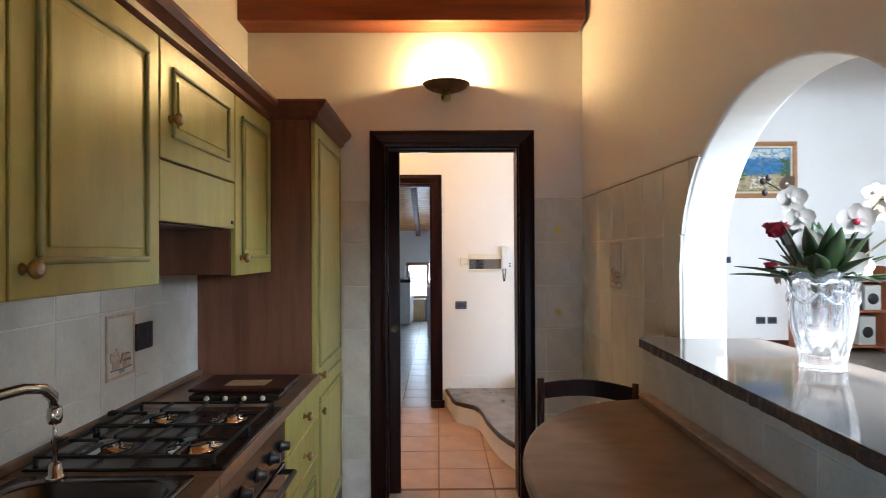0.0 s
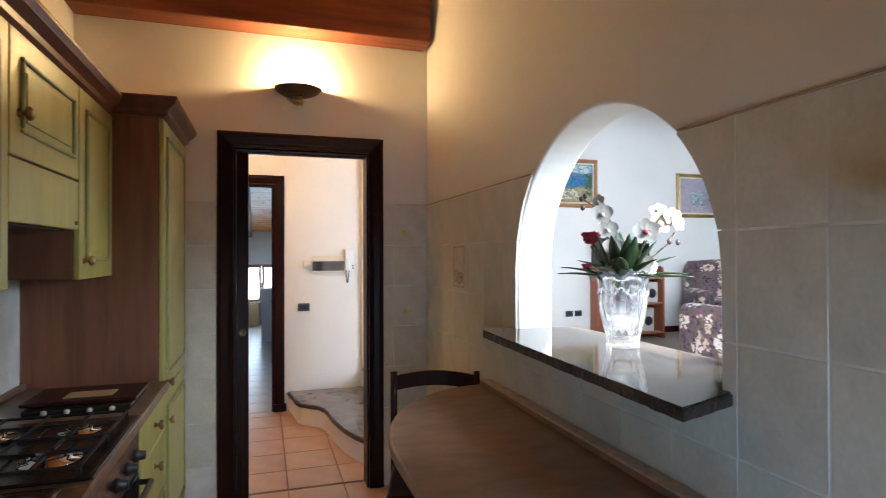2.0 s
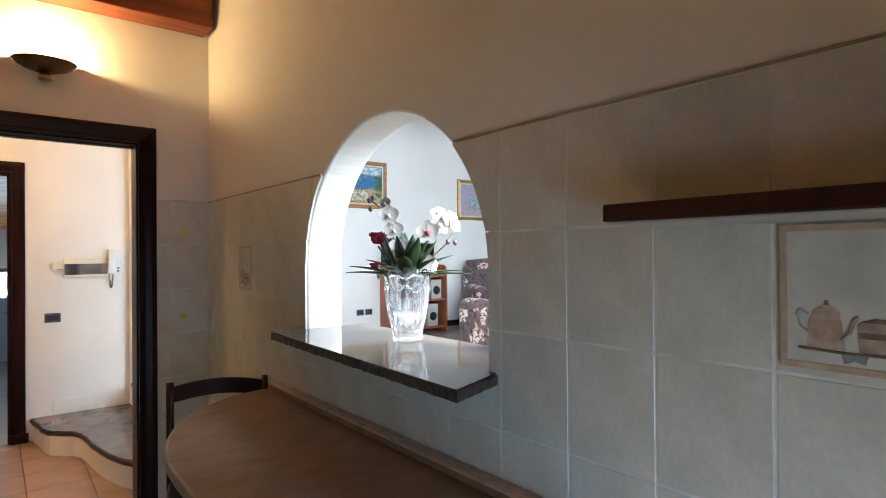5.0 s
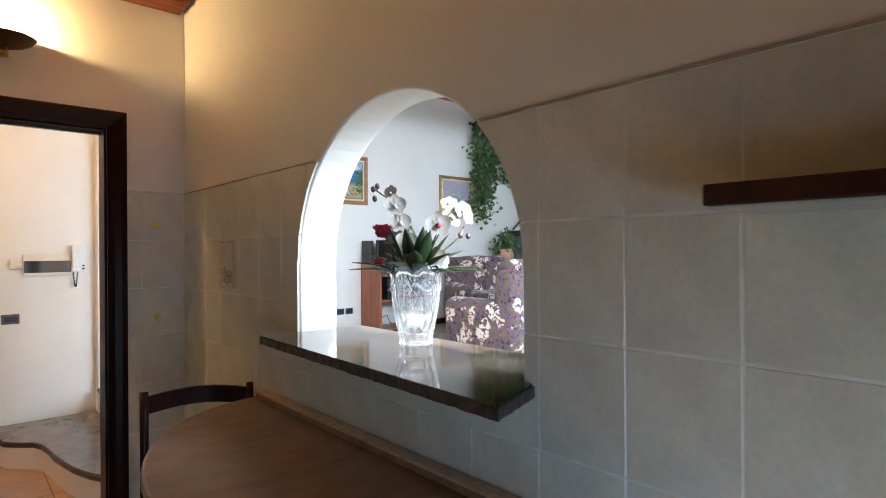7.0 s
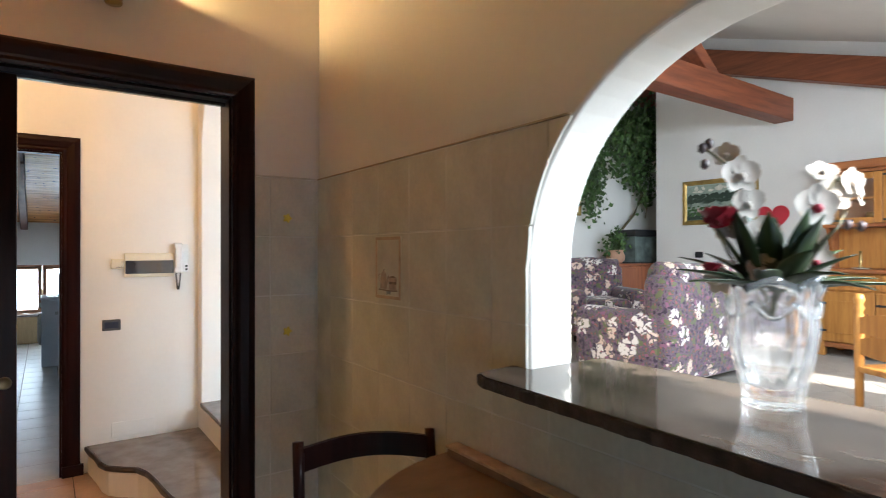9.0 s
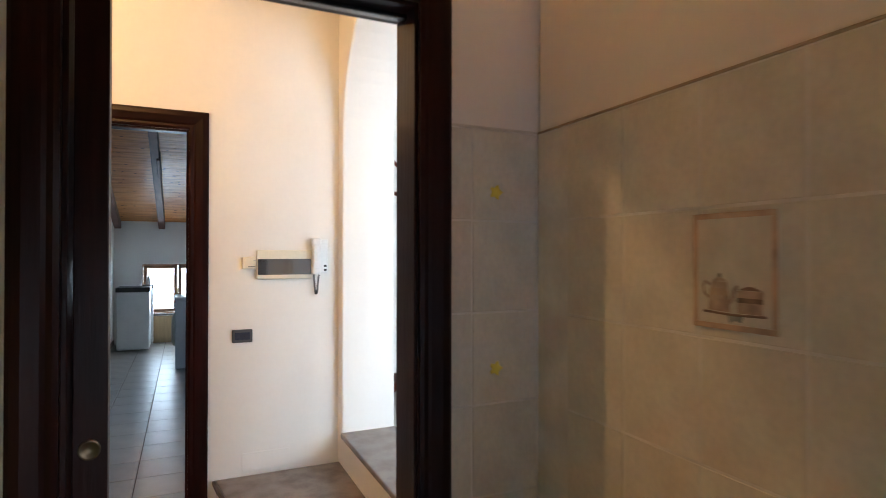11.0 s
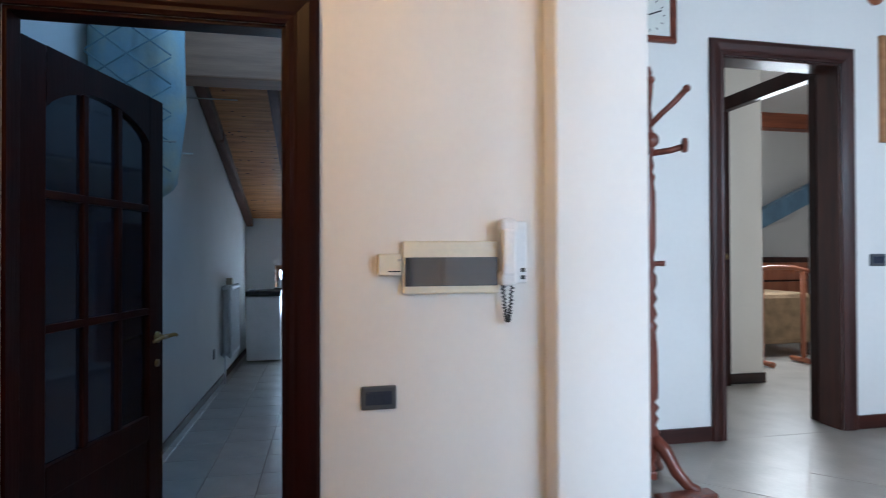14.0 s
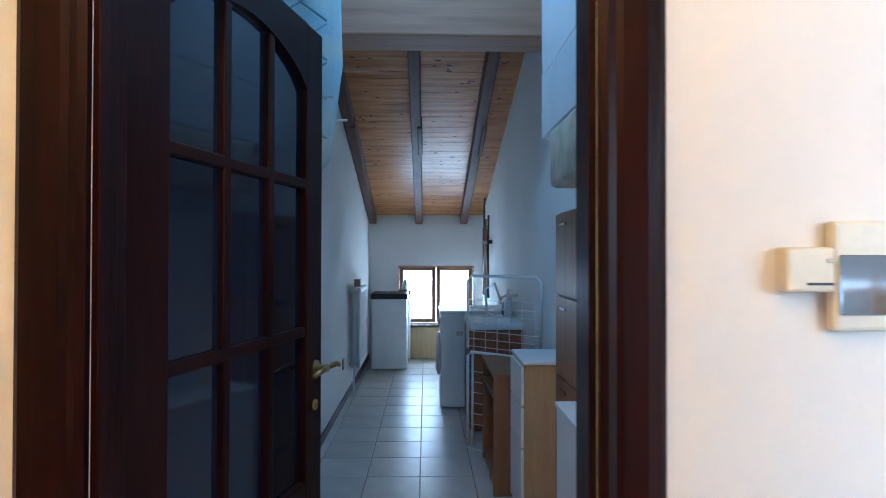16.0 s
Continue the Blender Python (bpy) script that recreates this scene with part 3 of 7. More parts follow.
# laundry room
wall_pieces("wall_laundry_left", [((-1.09, 5.34, 0), (-0.94, 12.1, 4.3))], PLASTER_COOL, "white laundry wall")
wall_pieces("wall_laundry_right", [((0.59, 5.34, 0), (0.75, 12.1, 4.3))], PLASTER_COOL, "white laundry wall")
wall_y("wall_laundry_far", -1.09, 0.75, 12.0, 12.2, 0, 2.3, (-0.545, 0.47, 0.46, 1.245), PLASTER_COOL, "white end wall with a low window")
structure(box("floor_laundry", (-1.09, 5.42, -0.2), (0.75, 12.2, -0.010), JOINT, bevel=0), "laundry floor bed under pale tiles")
structure(box("baseboard", (-0.94, 5.42, 0), (-0.928, 12.0, 0.07), MAHOG, bevel=0.002), "narrow dark skirting board")
# far bedroom beyond the open door
wall_pieces("wall_bedroom", [((1.9, 9.6, LIV), (6.2, 9.75, 4.0)), ((1.75, 6.42, LIV), (1.9, 9.75, 4.0)), ((6.2, 6.42, LIV), (6.35, 9.75, 4.0))], PLASTER_COOL, "white bedroom walls")
structure(box("floor_bedroom", (1.75, 6.27, 0.1), (6.35, 9.75, LIV - 0.002), LIVING_TILE, bevel=0), "grey tiled bedroom floor")

# bedroom ceiling slopes down away from the door
bm = bmesh.new()
vs = [bm.verts.new(p) for p in ((1.75, 6.42, 3.35), (6.35, 6.42, 3.35), (6.35, 9.75, 2.95), (1.75, 9.75, 2.95))]
vt = [bm.verts.new(v.co + Vector((0, 0, 0.12))) for v in vs]
bm.faces.new(vs), bm.faces.new(vt)
for i in range(4):
    bm.faces.new((vs[i], vs[(i + 1) % 4], vt[(i + 1) % 4], vt[i]))
structure(part("ceiling_bedroom", bm, PLASTER_COOL), "white sloped bedroom ceiling")


def laundry_roof(y):
    return 1.94 + 0.322 * (11.95 - y)


# plank ceiling of the laundry: boards running across, one mesh
bm = bmesh.new()
rng = random.Random(4)
y, w = 5.34, 0.092
while y < 12.0:
    z0, z1 = laundry_roof(y), laundry_roof(y + w - 0.005)
    lo = [bm.verts.new(p) for p in ((-0.94, y, z0), (0.60, y, z0), (0.60, y + w - 0.005, z1), (-0.94, y + w - 0.005, z1))]
    hi = [bm.verts.new(v.co + Vector((0, 0, 0.02))) for v in lo]
    bm.faces.new(lo), bm.faces.new(hi)
    for i in range(4):
        bm.faces.new((lo[i], lo[(i + 1) % 4], hi[(i + 1) % 4], hi[i]))
    y += w
ceiling_laundry = structure(part("ceiling_laundry", bm, PLANK), "knotty pine plank ceiling sloping down to the window")
bm = bmesh.new()
for i in range(150):
    y, x = rng.uniform(7.6, 11.9), rng.uniform(-0.9, 0.55)
    m = Matrix.Translation((x, y, laundry_roof(y) - 0.0015)) @ Matrix.Rotation(-math.atan(0.322), 4, "X") @ Matrix.Diagonal((rng.uniform(0.012, 0.026), rng.uniform(0.006, 0.013), 1, 1))
    bm.faces.new([bm.verts.new(m @ Vector((math.cos(a * math.pi / 4), math.sin(a * math.pi / 4), 0))) for a in range(8)])
tagged(part("plank_knots", bm, KNOT, ceiling_laundry), kind="stuff")
structure(box("ceiling_laundry_top", (-1.09, 5.34, 4.12), (0.75, 7.0, 4.2), PLASTER, bevel=0), "closing slab over the laundry ceiling")
bm = bmesh.new()
vs = [bm.verts.new(p) for p in ((-1.09, 5.34, laundry_roof(5.34) + 0.03), (0.75, 5.34, laundry_roof(5.34) + 0.03), (0.75, 12.2, laundry_roof(12.2) + 0.03), (-1.09, 12.2, laundry_roof(12.2) + 0.03))]
vt = [bm.verts.new(v.co + Vector((0, 0, 0.1))) for v in vs]
bm.faces.new(vs), bm.faces.new(vt)
for i in range(4):
    bm.faces.new((vs[i], vs[(i + 1) % 4], vt[(i + 1) % 4], vt[i]))
structure(part("roof_deck", bm, RAFTER), "roof deck over the planks")


def sloped_beam(name, x, ya, yb, zfun, w, h, mat, label):
    bm = bmesh.new()
    a = [bm.verts.new((x + dx, y, zfun(y) + dz)) for y in (ya, yb) for dx, dz in ((-w / 2, 0), (w / 2, 0), (w / 2, h), (-w / 2, h))]
    for i in range(4):
        bm.faces.new((a[i], a[(i + 1) % 4], a[4 + (i + 1) % 4], a[4 + i]))
    bm.faces.new(a[:4]), bm.faces.new(a[4:])
    bmesh.ops.bevel(bm, geom=bm.edges[:], offset=0.008, segments=1, affect="EDGES")
    return tagged(part(name, bm, mat), label, "beam", "rafters", kind="structure")


for x in (-0.885, -0.27, 0.33):
    sloped_beam("rafter", x, 7.4, 11.99, lambda y: laundry_roof(y) - 0.125, 0.095, 0.122, RAFTER, "dark brown rafter under the plank ceiling")
    sloped_beam("rafter_brace", x + 0.035, 9.6, 10.1, lambda y: laundry_roof(y) - 0.15, 0.045, 0.12, RAFTER, "dark wooden splice block on a rafter")
structure(box("tie_beam", (-0.94, 7.42, 2.56), (0.60, 7.66, 2.86), TIE, bevel=0.012), "pale brown wooden tie beam", "beam")
structure(box("tie_beam_upper", (-0.94, 7.48, 2.87), (0.60, 7.62, 3.30), RAFTER, bevel=0.01), "dark boarding over the tie beam", "beam")

# kitchen and living room beams
structure(box("beam_kitchen", (-0.98, 3.12, 2.765), (0.985, 3.305, 3.10), BEAM, bevel=0.008), "red-brown wooden beam over the kitchen door", "beam")
structure(box("beam_truss_chord", (1.3, 3.90, 2.97), (7.148, 4.12, 3.24), BEAM, bevel=0.012), "red-brown truss chord spanning the living room", "beam")
structure(box("beam_ridge", (1.25, 6.10, 3.68), (8.0, 6.265, 3.98), BEAM, bevel=0.012), "red-brown ridge beam on the far wall", "beam")
sloped_beam("beam_rafter", 7.03, -1.2, 5.6, lambda y: 2.96 + 0.333 * (y - 2.5), 0.22, 0.30, BEAM_Y, "red-brown rafter along the living room wall")
sloped_beam("beam_rafter", 4.30, -1.2, 6.1, lambda y: 3.22 + 0.333 * (y - 2.5), 0.16, 0.2, BEAM_Y, "red-brown rafter across the living room ceiling")
bm = bmesh.new()
add_box(bm, (-0.07, -0.09, 0), (0.07, 0.09, 0.95), 0.01, Matrix.Translation((5.5, 4.01, 3.20)) @ Matrix.Rotation(-radians(54), 4, "Y"))
structure(part("beam_strut", bm, BEAM), "short slanting truss strut", "beam")

# steps from the hall to the living room
step_outline = [(0.918, 5.268), (0.205, 5.268), (0.222, 5.16), (0.245, 5.0), (0.255, 4.88), (0.285, 4.79), (0.35, 4.72), (0.43, 4.65), (0.468, 4.55), (0.488, 4.42),
                (0.505, 4.25), (0.525, 4.10), (0.56, 3.93), (0.61, 3.78), (0.67, 3.66), (0.76, 3.56), (0.918, 3.50)]


def inset(pts, c, k):
    return [(c[0] + (x - c[0]) * k, c[1] + (y - c[1]) * k) for x, y in pts]


step = thing("step", "curved stone step with a dark rounded edge on a white riser", "step")
step["kind"] = "structure"
prism("riser", inset(step_outline, (0.918, 4.4), 0.97), 0.0, 0.142, PLASTER_COOL, step)
prism("nosing", step_outline, 0.142, 0.176, STEP_EDGE, step, 0.012, "dark rounded stone edge")
prism("tread", inset(step_outline, (0.918, 4.4), 0.975), 0.1765, 0.1805, STEP_STONE, step)
sill_step = thing("threshold", "dark stone threshold under the arch with white riser", "threshold")
sill_step["kind"] = "structure"
box("slab", (0.895, 3.63, 0.342), (1.235, 5.173, 0.374), STEP_STONE, sill_step, 0.008)

# door trims and linings


def door_trim(name, x0, x1, z1, y, face, z0=0.0, mat=MAHOG, mat_level=MAHOG_H, w=0.09, d=0.022, label=""):
    """Moulded trim on a wall face at y; face -1 looks towards -y."""
    t = thing(name, label, "door frame")
    t["kind"] = "structure"
    m = Matrix.Translation((x0, y, z0)) if face < 0 else Matrix.Translation((x1, y, z0)) @ Matrix.Rotation(math.pi, 4, "Z")
    profile_frame("trim", x1 - x0, z1 - z0, w, d, mat, t, m, ("l", "r", "t"), mat_level)
    return t


def lining(t, x0, x1, z1, y0, y1, mat, z0=0.0):
    box("lining", (x0, y0, z0), (x0 + 0.012, y1, z1), mat, t, 0.002)
    box("lining", (x1 - 0.012, y0, z0), (x1, y1, z1), mat, t, 0.002)
    box("lining", (x0 + 0.012, y0, z1 - 0.012), (x1 - 0.012, y1, z1), mat, t, 0.002)


door_1 = door_trim("door_1", -0.169, 0.626, 2.09, 3.302, -1, mat=DARK, mat_level=DARK_H, label="dark brown moulded door frame with a sliding pocket door")
profile_frame("trim", 0.795, 2.09, 0.09, 0.022, DARK, door_1, Matrix.Translation((0.626, 3.444, 0)) @ Matrix.Rotation(math.pi, 4, "Z"), ("l", "r", "t"), DARK_H)
lining(door_1, -0.169, 0.626, 2.09, 3.304, 3.442, DARK)
pocket = box("sliding_door", (-0.155, 3.352, 0.008), (-0.088, 3.392, 2.07), DARK, door_1, 0.003, "dark wooden sliding door pushed into its pocket")
lathe("finger_pull", [(0.022, 0), (0.022, 0.003), (0.017, 0.003), (0.015, 0.001), (0.0, 0.001)], BRONZE, pocket, Matrix.Translation((-0.122, 3.352, 0.996)) @ Matrix.Rotation(math.pi / 2, 4, "X"))
box("track", (-0.157, 3.36, 2.062), (0.614, 3.385, 2.077), STEEL, door_1, 0.002)
door_2 = door_trim("door_2", -0.67, 0.082, 2.09, 5.268, -1, mat=JAMB, mat_level=JAMB_H, label="mahogany door frame to the laundry with the door open", w=0.10)
lining(door_2, -0.67, 0.082, 2.09, 5.27, 5.345, JAMB)
box("plinth", (0.083, 5.235, 0.0), (0.20, 5.268, 0.07), DARK, door_2, 0.004)
door_3 = door_trim("door_3", 2.36, 3.135, 2.50, 6.268, -1, z0=LIV, label="mahogany door frame to the bedroom, standing open")
lining(door_3, 2.36, 3.135, 2.50, 6.27, 6.42, MAHOG, LIV)
box("inner_post", (3.14, 6.44, LIV), (3.19, 6.50, 2.50), DARK, door_3, 0.004)
box("inner_post", (3.20, 7.36, LIV), (3.27, 7.44, 2.56), DARK, door_3, 0.004)
box("inner_head", (3.20, 6.44, 2.50), (3.27, 7.44, 2.60), DARK, door_3, 0.004)
lathe("lock_disc", [(0.018, 0), (0.018, 0.006), (0, 0.006)], BRASS, door_3, Matrix.Translation((2.39, 6.30, 1.38)) @ Matrix.Rotation(math.pi / 2, 4, "Y"))

# glazed laundry door, opened inwards
laundry_door = thing("laundry_door", "dark wooden glazed door with nine arched panes, half open", "door", at=(-0.712, 5.405, 0.01), rz=math.degrees(math.atan2(0.785, 0.196)))
L, H, T = 0.800, 2.055, 0.042


def dbox(name, x0, x1, z0, z1, mat=DARK, parent=laundry_door, t=T, bevel=0.004, label=""):
    return box(name, (x0, -t / 2, z0), (x1, t / 2, z1), mat, parent, bevel, label)


dbox("stile", 0, 0.115, 0, H)
dbox("stile", L - 0.105, L, 0, H)
dbox("bottom_rail", 0.115, L - 0.105, 0, 0.16)
dbox("lock_rail", 0.115, L - 0.105, 0.62, 0.72)
dbox("lower_panel", 0.112, L - 0.102, 0.16, 0.62, t=0.022)
gx0, gx1 = 0.115, L - 0.105
bm = bmesh.new()
n = 18
top_pts = [(gx0 + (gx1 - gx0) * i / n, 1.86 + 0.10 * math.sin(math.pi * i / n) ** 0.7) for i in range(n + 1)]
for yy in (-T / 2, T / 2):
    for (xa, za), (xb, zb) in zip(top_pts, top_pts[1:]):
        bm.faces.new([bm.verts.new(p) for p in ((xa, yy, za), (xb, yy, zb), (xb, yy, H), (xa, yy, H))])
for (xa, za), (xb, zb) in zip(top_pts, top_pts[1:]):
    bm.faces.new([bm.verts.new(p) for p in ((xa, -T / 2, za), (xb, -T / 2, zb), (xb, T / 2, zb), (xa, T / 2, za))])
    bm.faces.new([bm.verts.new(p) for p in ((xa, -T / 2, H), (xb, -T / 2, H), (xb, T / 2, H), (xa, T / 2, H))])
bmesh.ops.remove_doubles(bm, verts=bm.verts[:], dist=1e-5)
part("arched_top_rail", bm, DARK, laundry_door)
for k in (1, 2):
    xm = gx0 + (gx1 - gx0) * k / 3
    dbox("glazing_bar", xm - 0.014, xm + 0.014, 0.72, 1.95, t=0.036)
for z in (1.155, 1.585):
    dbox("glazing_bar", gx0, gx1, z - 0.014, z + 0.014, t=0.0365)
zs = (0.72, 1.155, 1.585, 1.955)
for k in range(3):
    xa, xb = gx0 + (gx1 - gx0) * k / 3, gx0 + (gx1 - gx0) * (k + 1) / 3
    for za, zb in zip(zs, zs[1:]):
        dbox("pane", xa + 0.004, xb - 0.004, za + 0.003, zb - 0.003, DOOR_GLASS, t=0.005, bevel=0, label="dark reflecting window glass")
handle = lathe("handle_plate", [(0.024, 0), (0.024, 0.008), (0.012, 0.010), (0.010, 0.045), (0, 0.045)], BRASS, laundry_door, Matrix.Translation((L - 0.05, -T / 2, 1.04)) @ Matrix.Rotation(math.pi / 2, 4, "X"), label="polished brass door handle")
tube("handle_lever", [(L - 0.05, -T / 2 - 0.042, 1.04), (L - 0.09, -T / 2 - 0.046, 1.042), (L - 0.15, -T / 2 - 0.044, 1.035)], 0.009, BRASS, handle, taper=0.007)
tube("handle_lever", [(L - 0.05, T / 2, 1.04), (L - 0.05, T / 2 + 0.045, 1.04), (L - 0.09, T / 2 + 0.048, 1.042), (L - 0.15, T / 2 + 0.046, 1.035)], 0.009, BRASS, handle, taper=0.007)
tube("handle_lever", [(L - 0.05, -T / 2 - 0.03, 1.04), (L + 0.015, -T / 2 - 0.046, 1.043), (L + 0.028, -T / 2 - 0.048, 1.037)], 0.010, BRASS, handle, taper=0.007)
lathe("key_plate", [(0.016, 0), (0.016, 0.006), (0, 0.006)], BRASS, laundry_door, Matrix.Translation((L - 0.05, -T / 2, 0.93)) @ Matrix.Rotation(math.pi / 2, 4, "X"))

# ================= kitchen things =================


def cab_door(name, y0, y1, z0, z1, x, parent, knob=None, raised=True, knob_mat=PORCELAIN):
    """A painted cabinet door on a front at x, looking towards +x, with a raised frame and a sunk panel."""
    d = box(name, (x, y0, z0), (x + 0.020, y1, z1), GREEN, parent, 0.004)
    if raised:
        f = 0.065
        yi0, yi1, zi0, zi1 = y0 + f, y1 - f, z0 + f, z1 - f
        for a, b in (((yi0, zi0), (yi1, zi0 + 0.014)), ((yi0, zi1 - 0.014), (yi1, zi1)), ((yi0, zi0 + 0.014), (yi0 + 0.014, zi1 - 0.014)), ((yi1 - 0.014, zi0 + 0.014), (yi1, zi1 - 0.014))):
            box("moulding", (x + 0.019, a[0], a[1]), (x + 0.031, b[0], b[1]), GREEN_GLAZE, d, 0.005)
        box("panel", (x + 0.019, yi0 + 0.034, zi0 + 0.034), (x + 0.027, yi1 - 0.034, zi1 - 0.034), GREEN, d, 0.006)
    if knob:
        ky, kz = knob
        k = lathe("knob", [(0.013, 0), (0.007, 0.006), (0.006, 0.014), (0.017, 0.020), (0.020, 0.026), (0.016, 0.033), (0, 0.035)], BRASS, d,
                  Matrix.Translation((x + 0.020, ky, kz)) @ Matrix.Rotation(math.pi / 2, 4, "Y"), 16, "brass knob with a porcelain button")
        lathe("knob_button", [(0.012, 0), (0.010, 0.004), (0, 0.005)], knob_mat, k, Matrix.Translation((x + 0.0525, ky, kz)) @ Matrix.Rotation(math.pi / 2, 4, "Y"), 14)
    return d


XF = -0.651


def upper(y0, y1, zd0, label, knob=None, hood=False):
    c = thing("wall_cabinet", label, "kitchen cabinet", "wall cabinets")
    box("body", (-0.978, y0, 1.375 if not hood else 1.56), (XF - 0.001, y1, 2.068), BROWN, c, 0.002)
    cab_door("door", y0 + 0.002, y1 - 0.002, zd0, 2.066, XF, c, knob)
    return c


upper(-0.10, 0.418, 1.372, "sage green wall cabinet with a framed door and brass knob", (0.36, 1.44))
upper(0.42, 0.968, 1.372, "sage green wall cabinet with a framed door and brass knob", (0.92, 1.93))
upper(0.97, 1.523, 1.372, "sage green wall cabinet with a framed door and brass knob", (1.005, 1.43))
hood = upper(1.525, 2.108, 1.728, "sage green cooker hood cabinet with a plain flap", (1.585, 1.845), True)
box("flap", (XF, 1.527, 1.55), (XF + 0.018, 2.106, 1.722), GREEN, hood, 0.004)
box("flap_latch", (XF + 0.018, 2.065, 1.566), (XF + 0.026, 2.085, 1.58), BRONZE, hood, 0.002)
box("grease_filter", (-0.96, 1.54, 1.545), (XF - 0.02, 2.09, 1.558), STEEL, hood, 0.002)
upper(2.11, 2.571, 1.372, "sage green wall cabinet with a framed door and brass knob", (2.165, 1.44))
bm = bmesh.new()
prof = [(-0.02, 0.0), (0.0, 0.0), (0.018, 0.012), (0.022, 0.03), (0.05, 0.05), (0.062, 0.07), (0.062, 0.082), (-0.02, 0.082)]
a = [bm.verts.new((XF + 0.008 + u, -0.12, 2.069 + v)) for u, v in prof]
b = [bm.verts.new((XF + 0.008 + u, 2.545, 2.069 + v)) for u, v in prof]
for i in range(len(prof)):
    bm.faces.new((a[i], a[(i + 1) % len(prof)], b[(i + 1) % len(prof)], b[i]))
bm.faces.new(a), bm.faces.new(b)
tagged(part("cabinet_cornice", bm, CORNICE), "red-brown moulded wooden cornice on the wall cabinets", "cornice")
box_on_top = thing("cardboard_box", "half-open beige box on top of the wall cabinets", "box", at=(-0.83, 2.43, 2.07), rz=12)
box("carton", (-0.1, -0.16, 0), (0.1, 0.16, 0.17), BEIGE, box_on_top, 0.01)
box("lid_flap", (-0.1, -0.19, 0.171), (0.09, 0.05, 0.182), BEIGE, box_on_top, 0.003)

tall = thing("tall_cabinet", "tall brown cabinet with sage green doors and moulded cornice", "kitchen cabinet")
box("body", (-0.978, 2.573, 0.0), (-0.449, 3.292, 2.075), BROWN, tall, 0.003)
cab_door("door", 2.58, 3.285, 0.845, 2.07, -0.448, tall, (2.66, 0.875))
cab_door("door", 2.58, 3.285, 0.10, 0.835, -0.448, tall, (2.66, 0.70))
box("plinth", (-0.45, 2.58, 0.0), (-0.43, 3.285, 0.095), BROWN, tall, 0.002)
bm = bmesh.new()
path = [(-0.99, 2.573), (-0.428, 2.573), (-0.428, 3.29)]
rings = []
for (px, py), (ox, oy) in zip(path, ((0, -1), (1, -1), (1, 0))):
    rings.append([bm.verts.new((px + ox * max(u, -0.02), py + oy * max(u, -0.02), 2.076 + v)) for u, v in prof])
for r, s in zip(rings, rings[1:]):
    for i in range(len(prof)):
        bm.faces.new((r[i], r[(i + 1) % len(prof)], s[(i + 1) % len(prof)], s[i]))
bm.faces.new(rings[0]), bm.faces.new(rings[-1])
part("cornice", bm, CORNICE, tall, "red-brown moulded cornice")
box("top_board", (-0.978, 2.575, 2.1), (-0.44, 3.288, 2.155), BROWN, tall, 0.002)

# base units, worktop, sink, hob, oven


def base_unit(y0, y1, label, fronts):
    u = thing("base_cabinet", label, "kitchen cabinet", "base cabinets")
    box("body", (-0.978, y0, 0.10), (-0.441, y1, 0.858), BROWN, u, 0.002)
    box("plinth", (-0.95, y0, 0.0), (-0.49, y1, 0.099), BROWN, u, 0.002)
    for z0, z1, knob in fronts:
        cab_door("front", y0 + 0.003, y1 - 0.003, z0, z1, -0.44, u, ((y0 + y1) / 2 if z1 - z0 < 0.4 else y0 + 0.05, (z0 + z1) / 2 if z1 - z0 < 0.4 else z1 - 0.06), z1 - z0 > 0.25)
    return u


base_unit(-1.28, -0.25, "sage green base cabinet with framed door", [(0.105, 0.855, 1)])
base_unit(-0.248, 0.60, "sage green base cabinet with framed door", [(0.105, 0.855, 1)])
base_unit(0.602, 1.398, "sage green sink cabinet with framed door", [(0.105, 0.855, 1)])
base_unit(2.042, 2.571, "sage green drawer unit with small brass knobs", [(0.70, 0.855, 1), (0.53, 0.695, 1), (0.105, 0.525, 1)])
oven = thing("oven", "built-in steel oven with black knobs and bar handle", "oven")
box("body", (-0.97, 1.40, 0.10), (-0.45, 2.04, 0.858), STEEL, oven, 0.003)
box("control_panel", (-0.449, 1.402, 0.70), (-0.425, 2.038, 0.855), STEEL, oven, 0.004)
box("oven_door", (-0.449, 1.402, 0.12), (-0.424, 2.038, 0.69), SCREEN, oven, 0.006, "dark glass oven door")
tube("oven_handle", [(-0.424, 1.46, 0.672), (-0.378, 1.46, 0.672), (-0.378, 1.985, 0.672), (-0.424, 1.985, 0.672)], 0.010, BLACK, oven)
for ky in (1.58, 1.72, 1.86, 1.985):
    lathe("oven_knob", [(0.024, 0), (0.024, 0.006), (0.017, 0.010), (0.015, 0.030), (0, 0.031)], BLACK, oven, Matrix.Translation((-0.425, ky, 0.765)) @ Matrix.Rotation(math.pi / 2, 4, "Y"), 16)
worktop = thing("worktop", "brown speckled laminate worktop with rounded front and upstand", "worktop")
box("slab", (-0.978, -1.28, 0.862), (-0.405, 0.70, 0.90), COUNTER, worktop, 0.006)
box("slab", (-0.978, 1.36, 0.862), (-0.405, 2.571, 0.90), COUNTER, worktop, 0.006)
box("slab", (-0.978, 0.70, 0.862), (-0.90, 1.36, 0.90), COUNTER, worktop, 0.003)
box("slab", (-0.47, 0.70, 0.862), (-0.405, 1.36, 0.90), COUNTER, worktop, 0.003)
box("upstand", (-0.970, -1.28, 0.9005), (-0.945, 2.571, 0.925), COUNTER, worktop, 0.006)
sink = thing("sink", "stainless steel sink with a round-cornered bowl", "sink")
bm = bmesh.new()


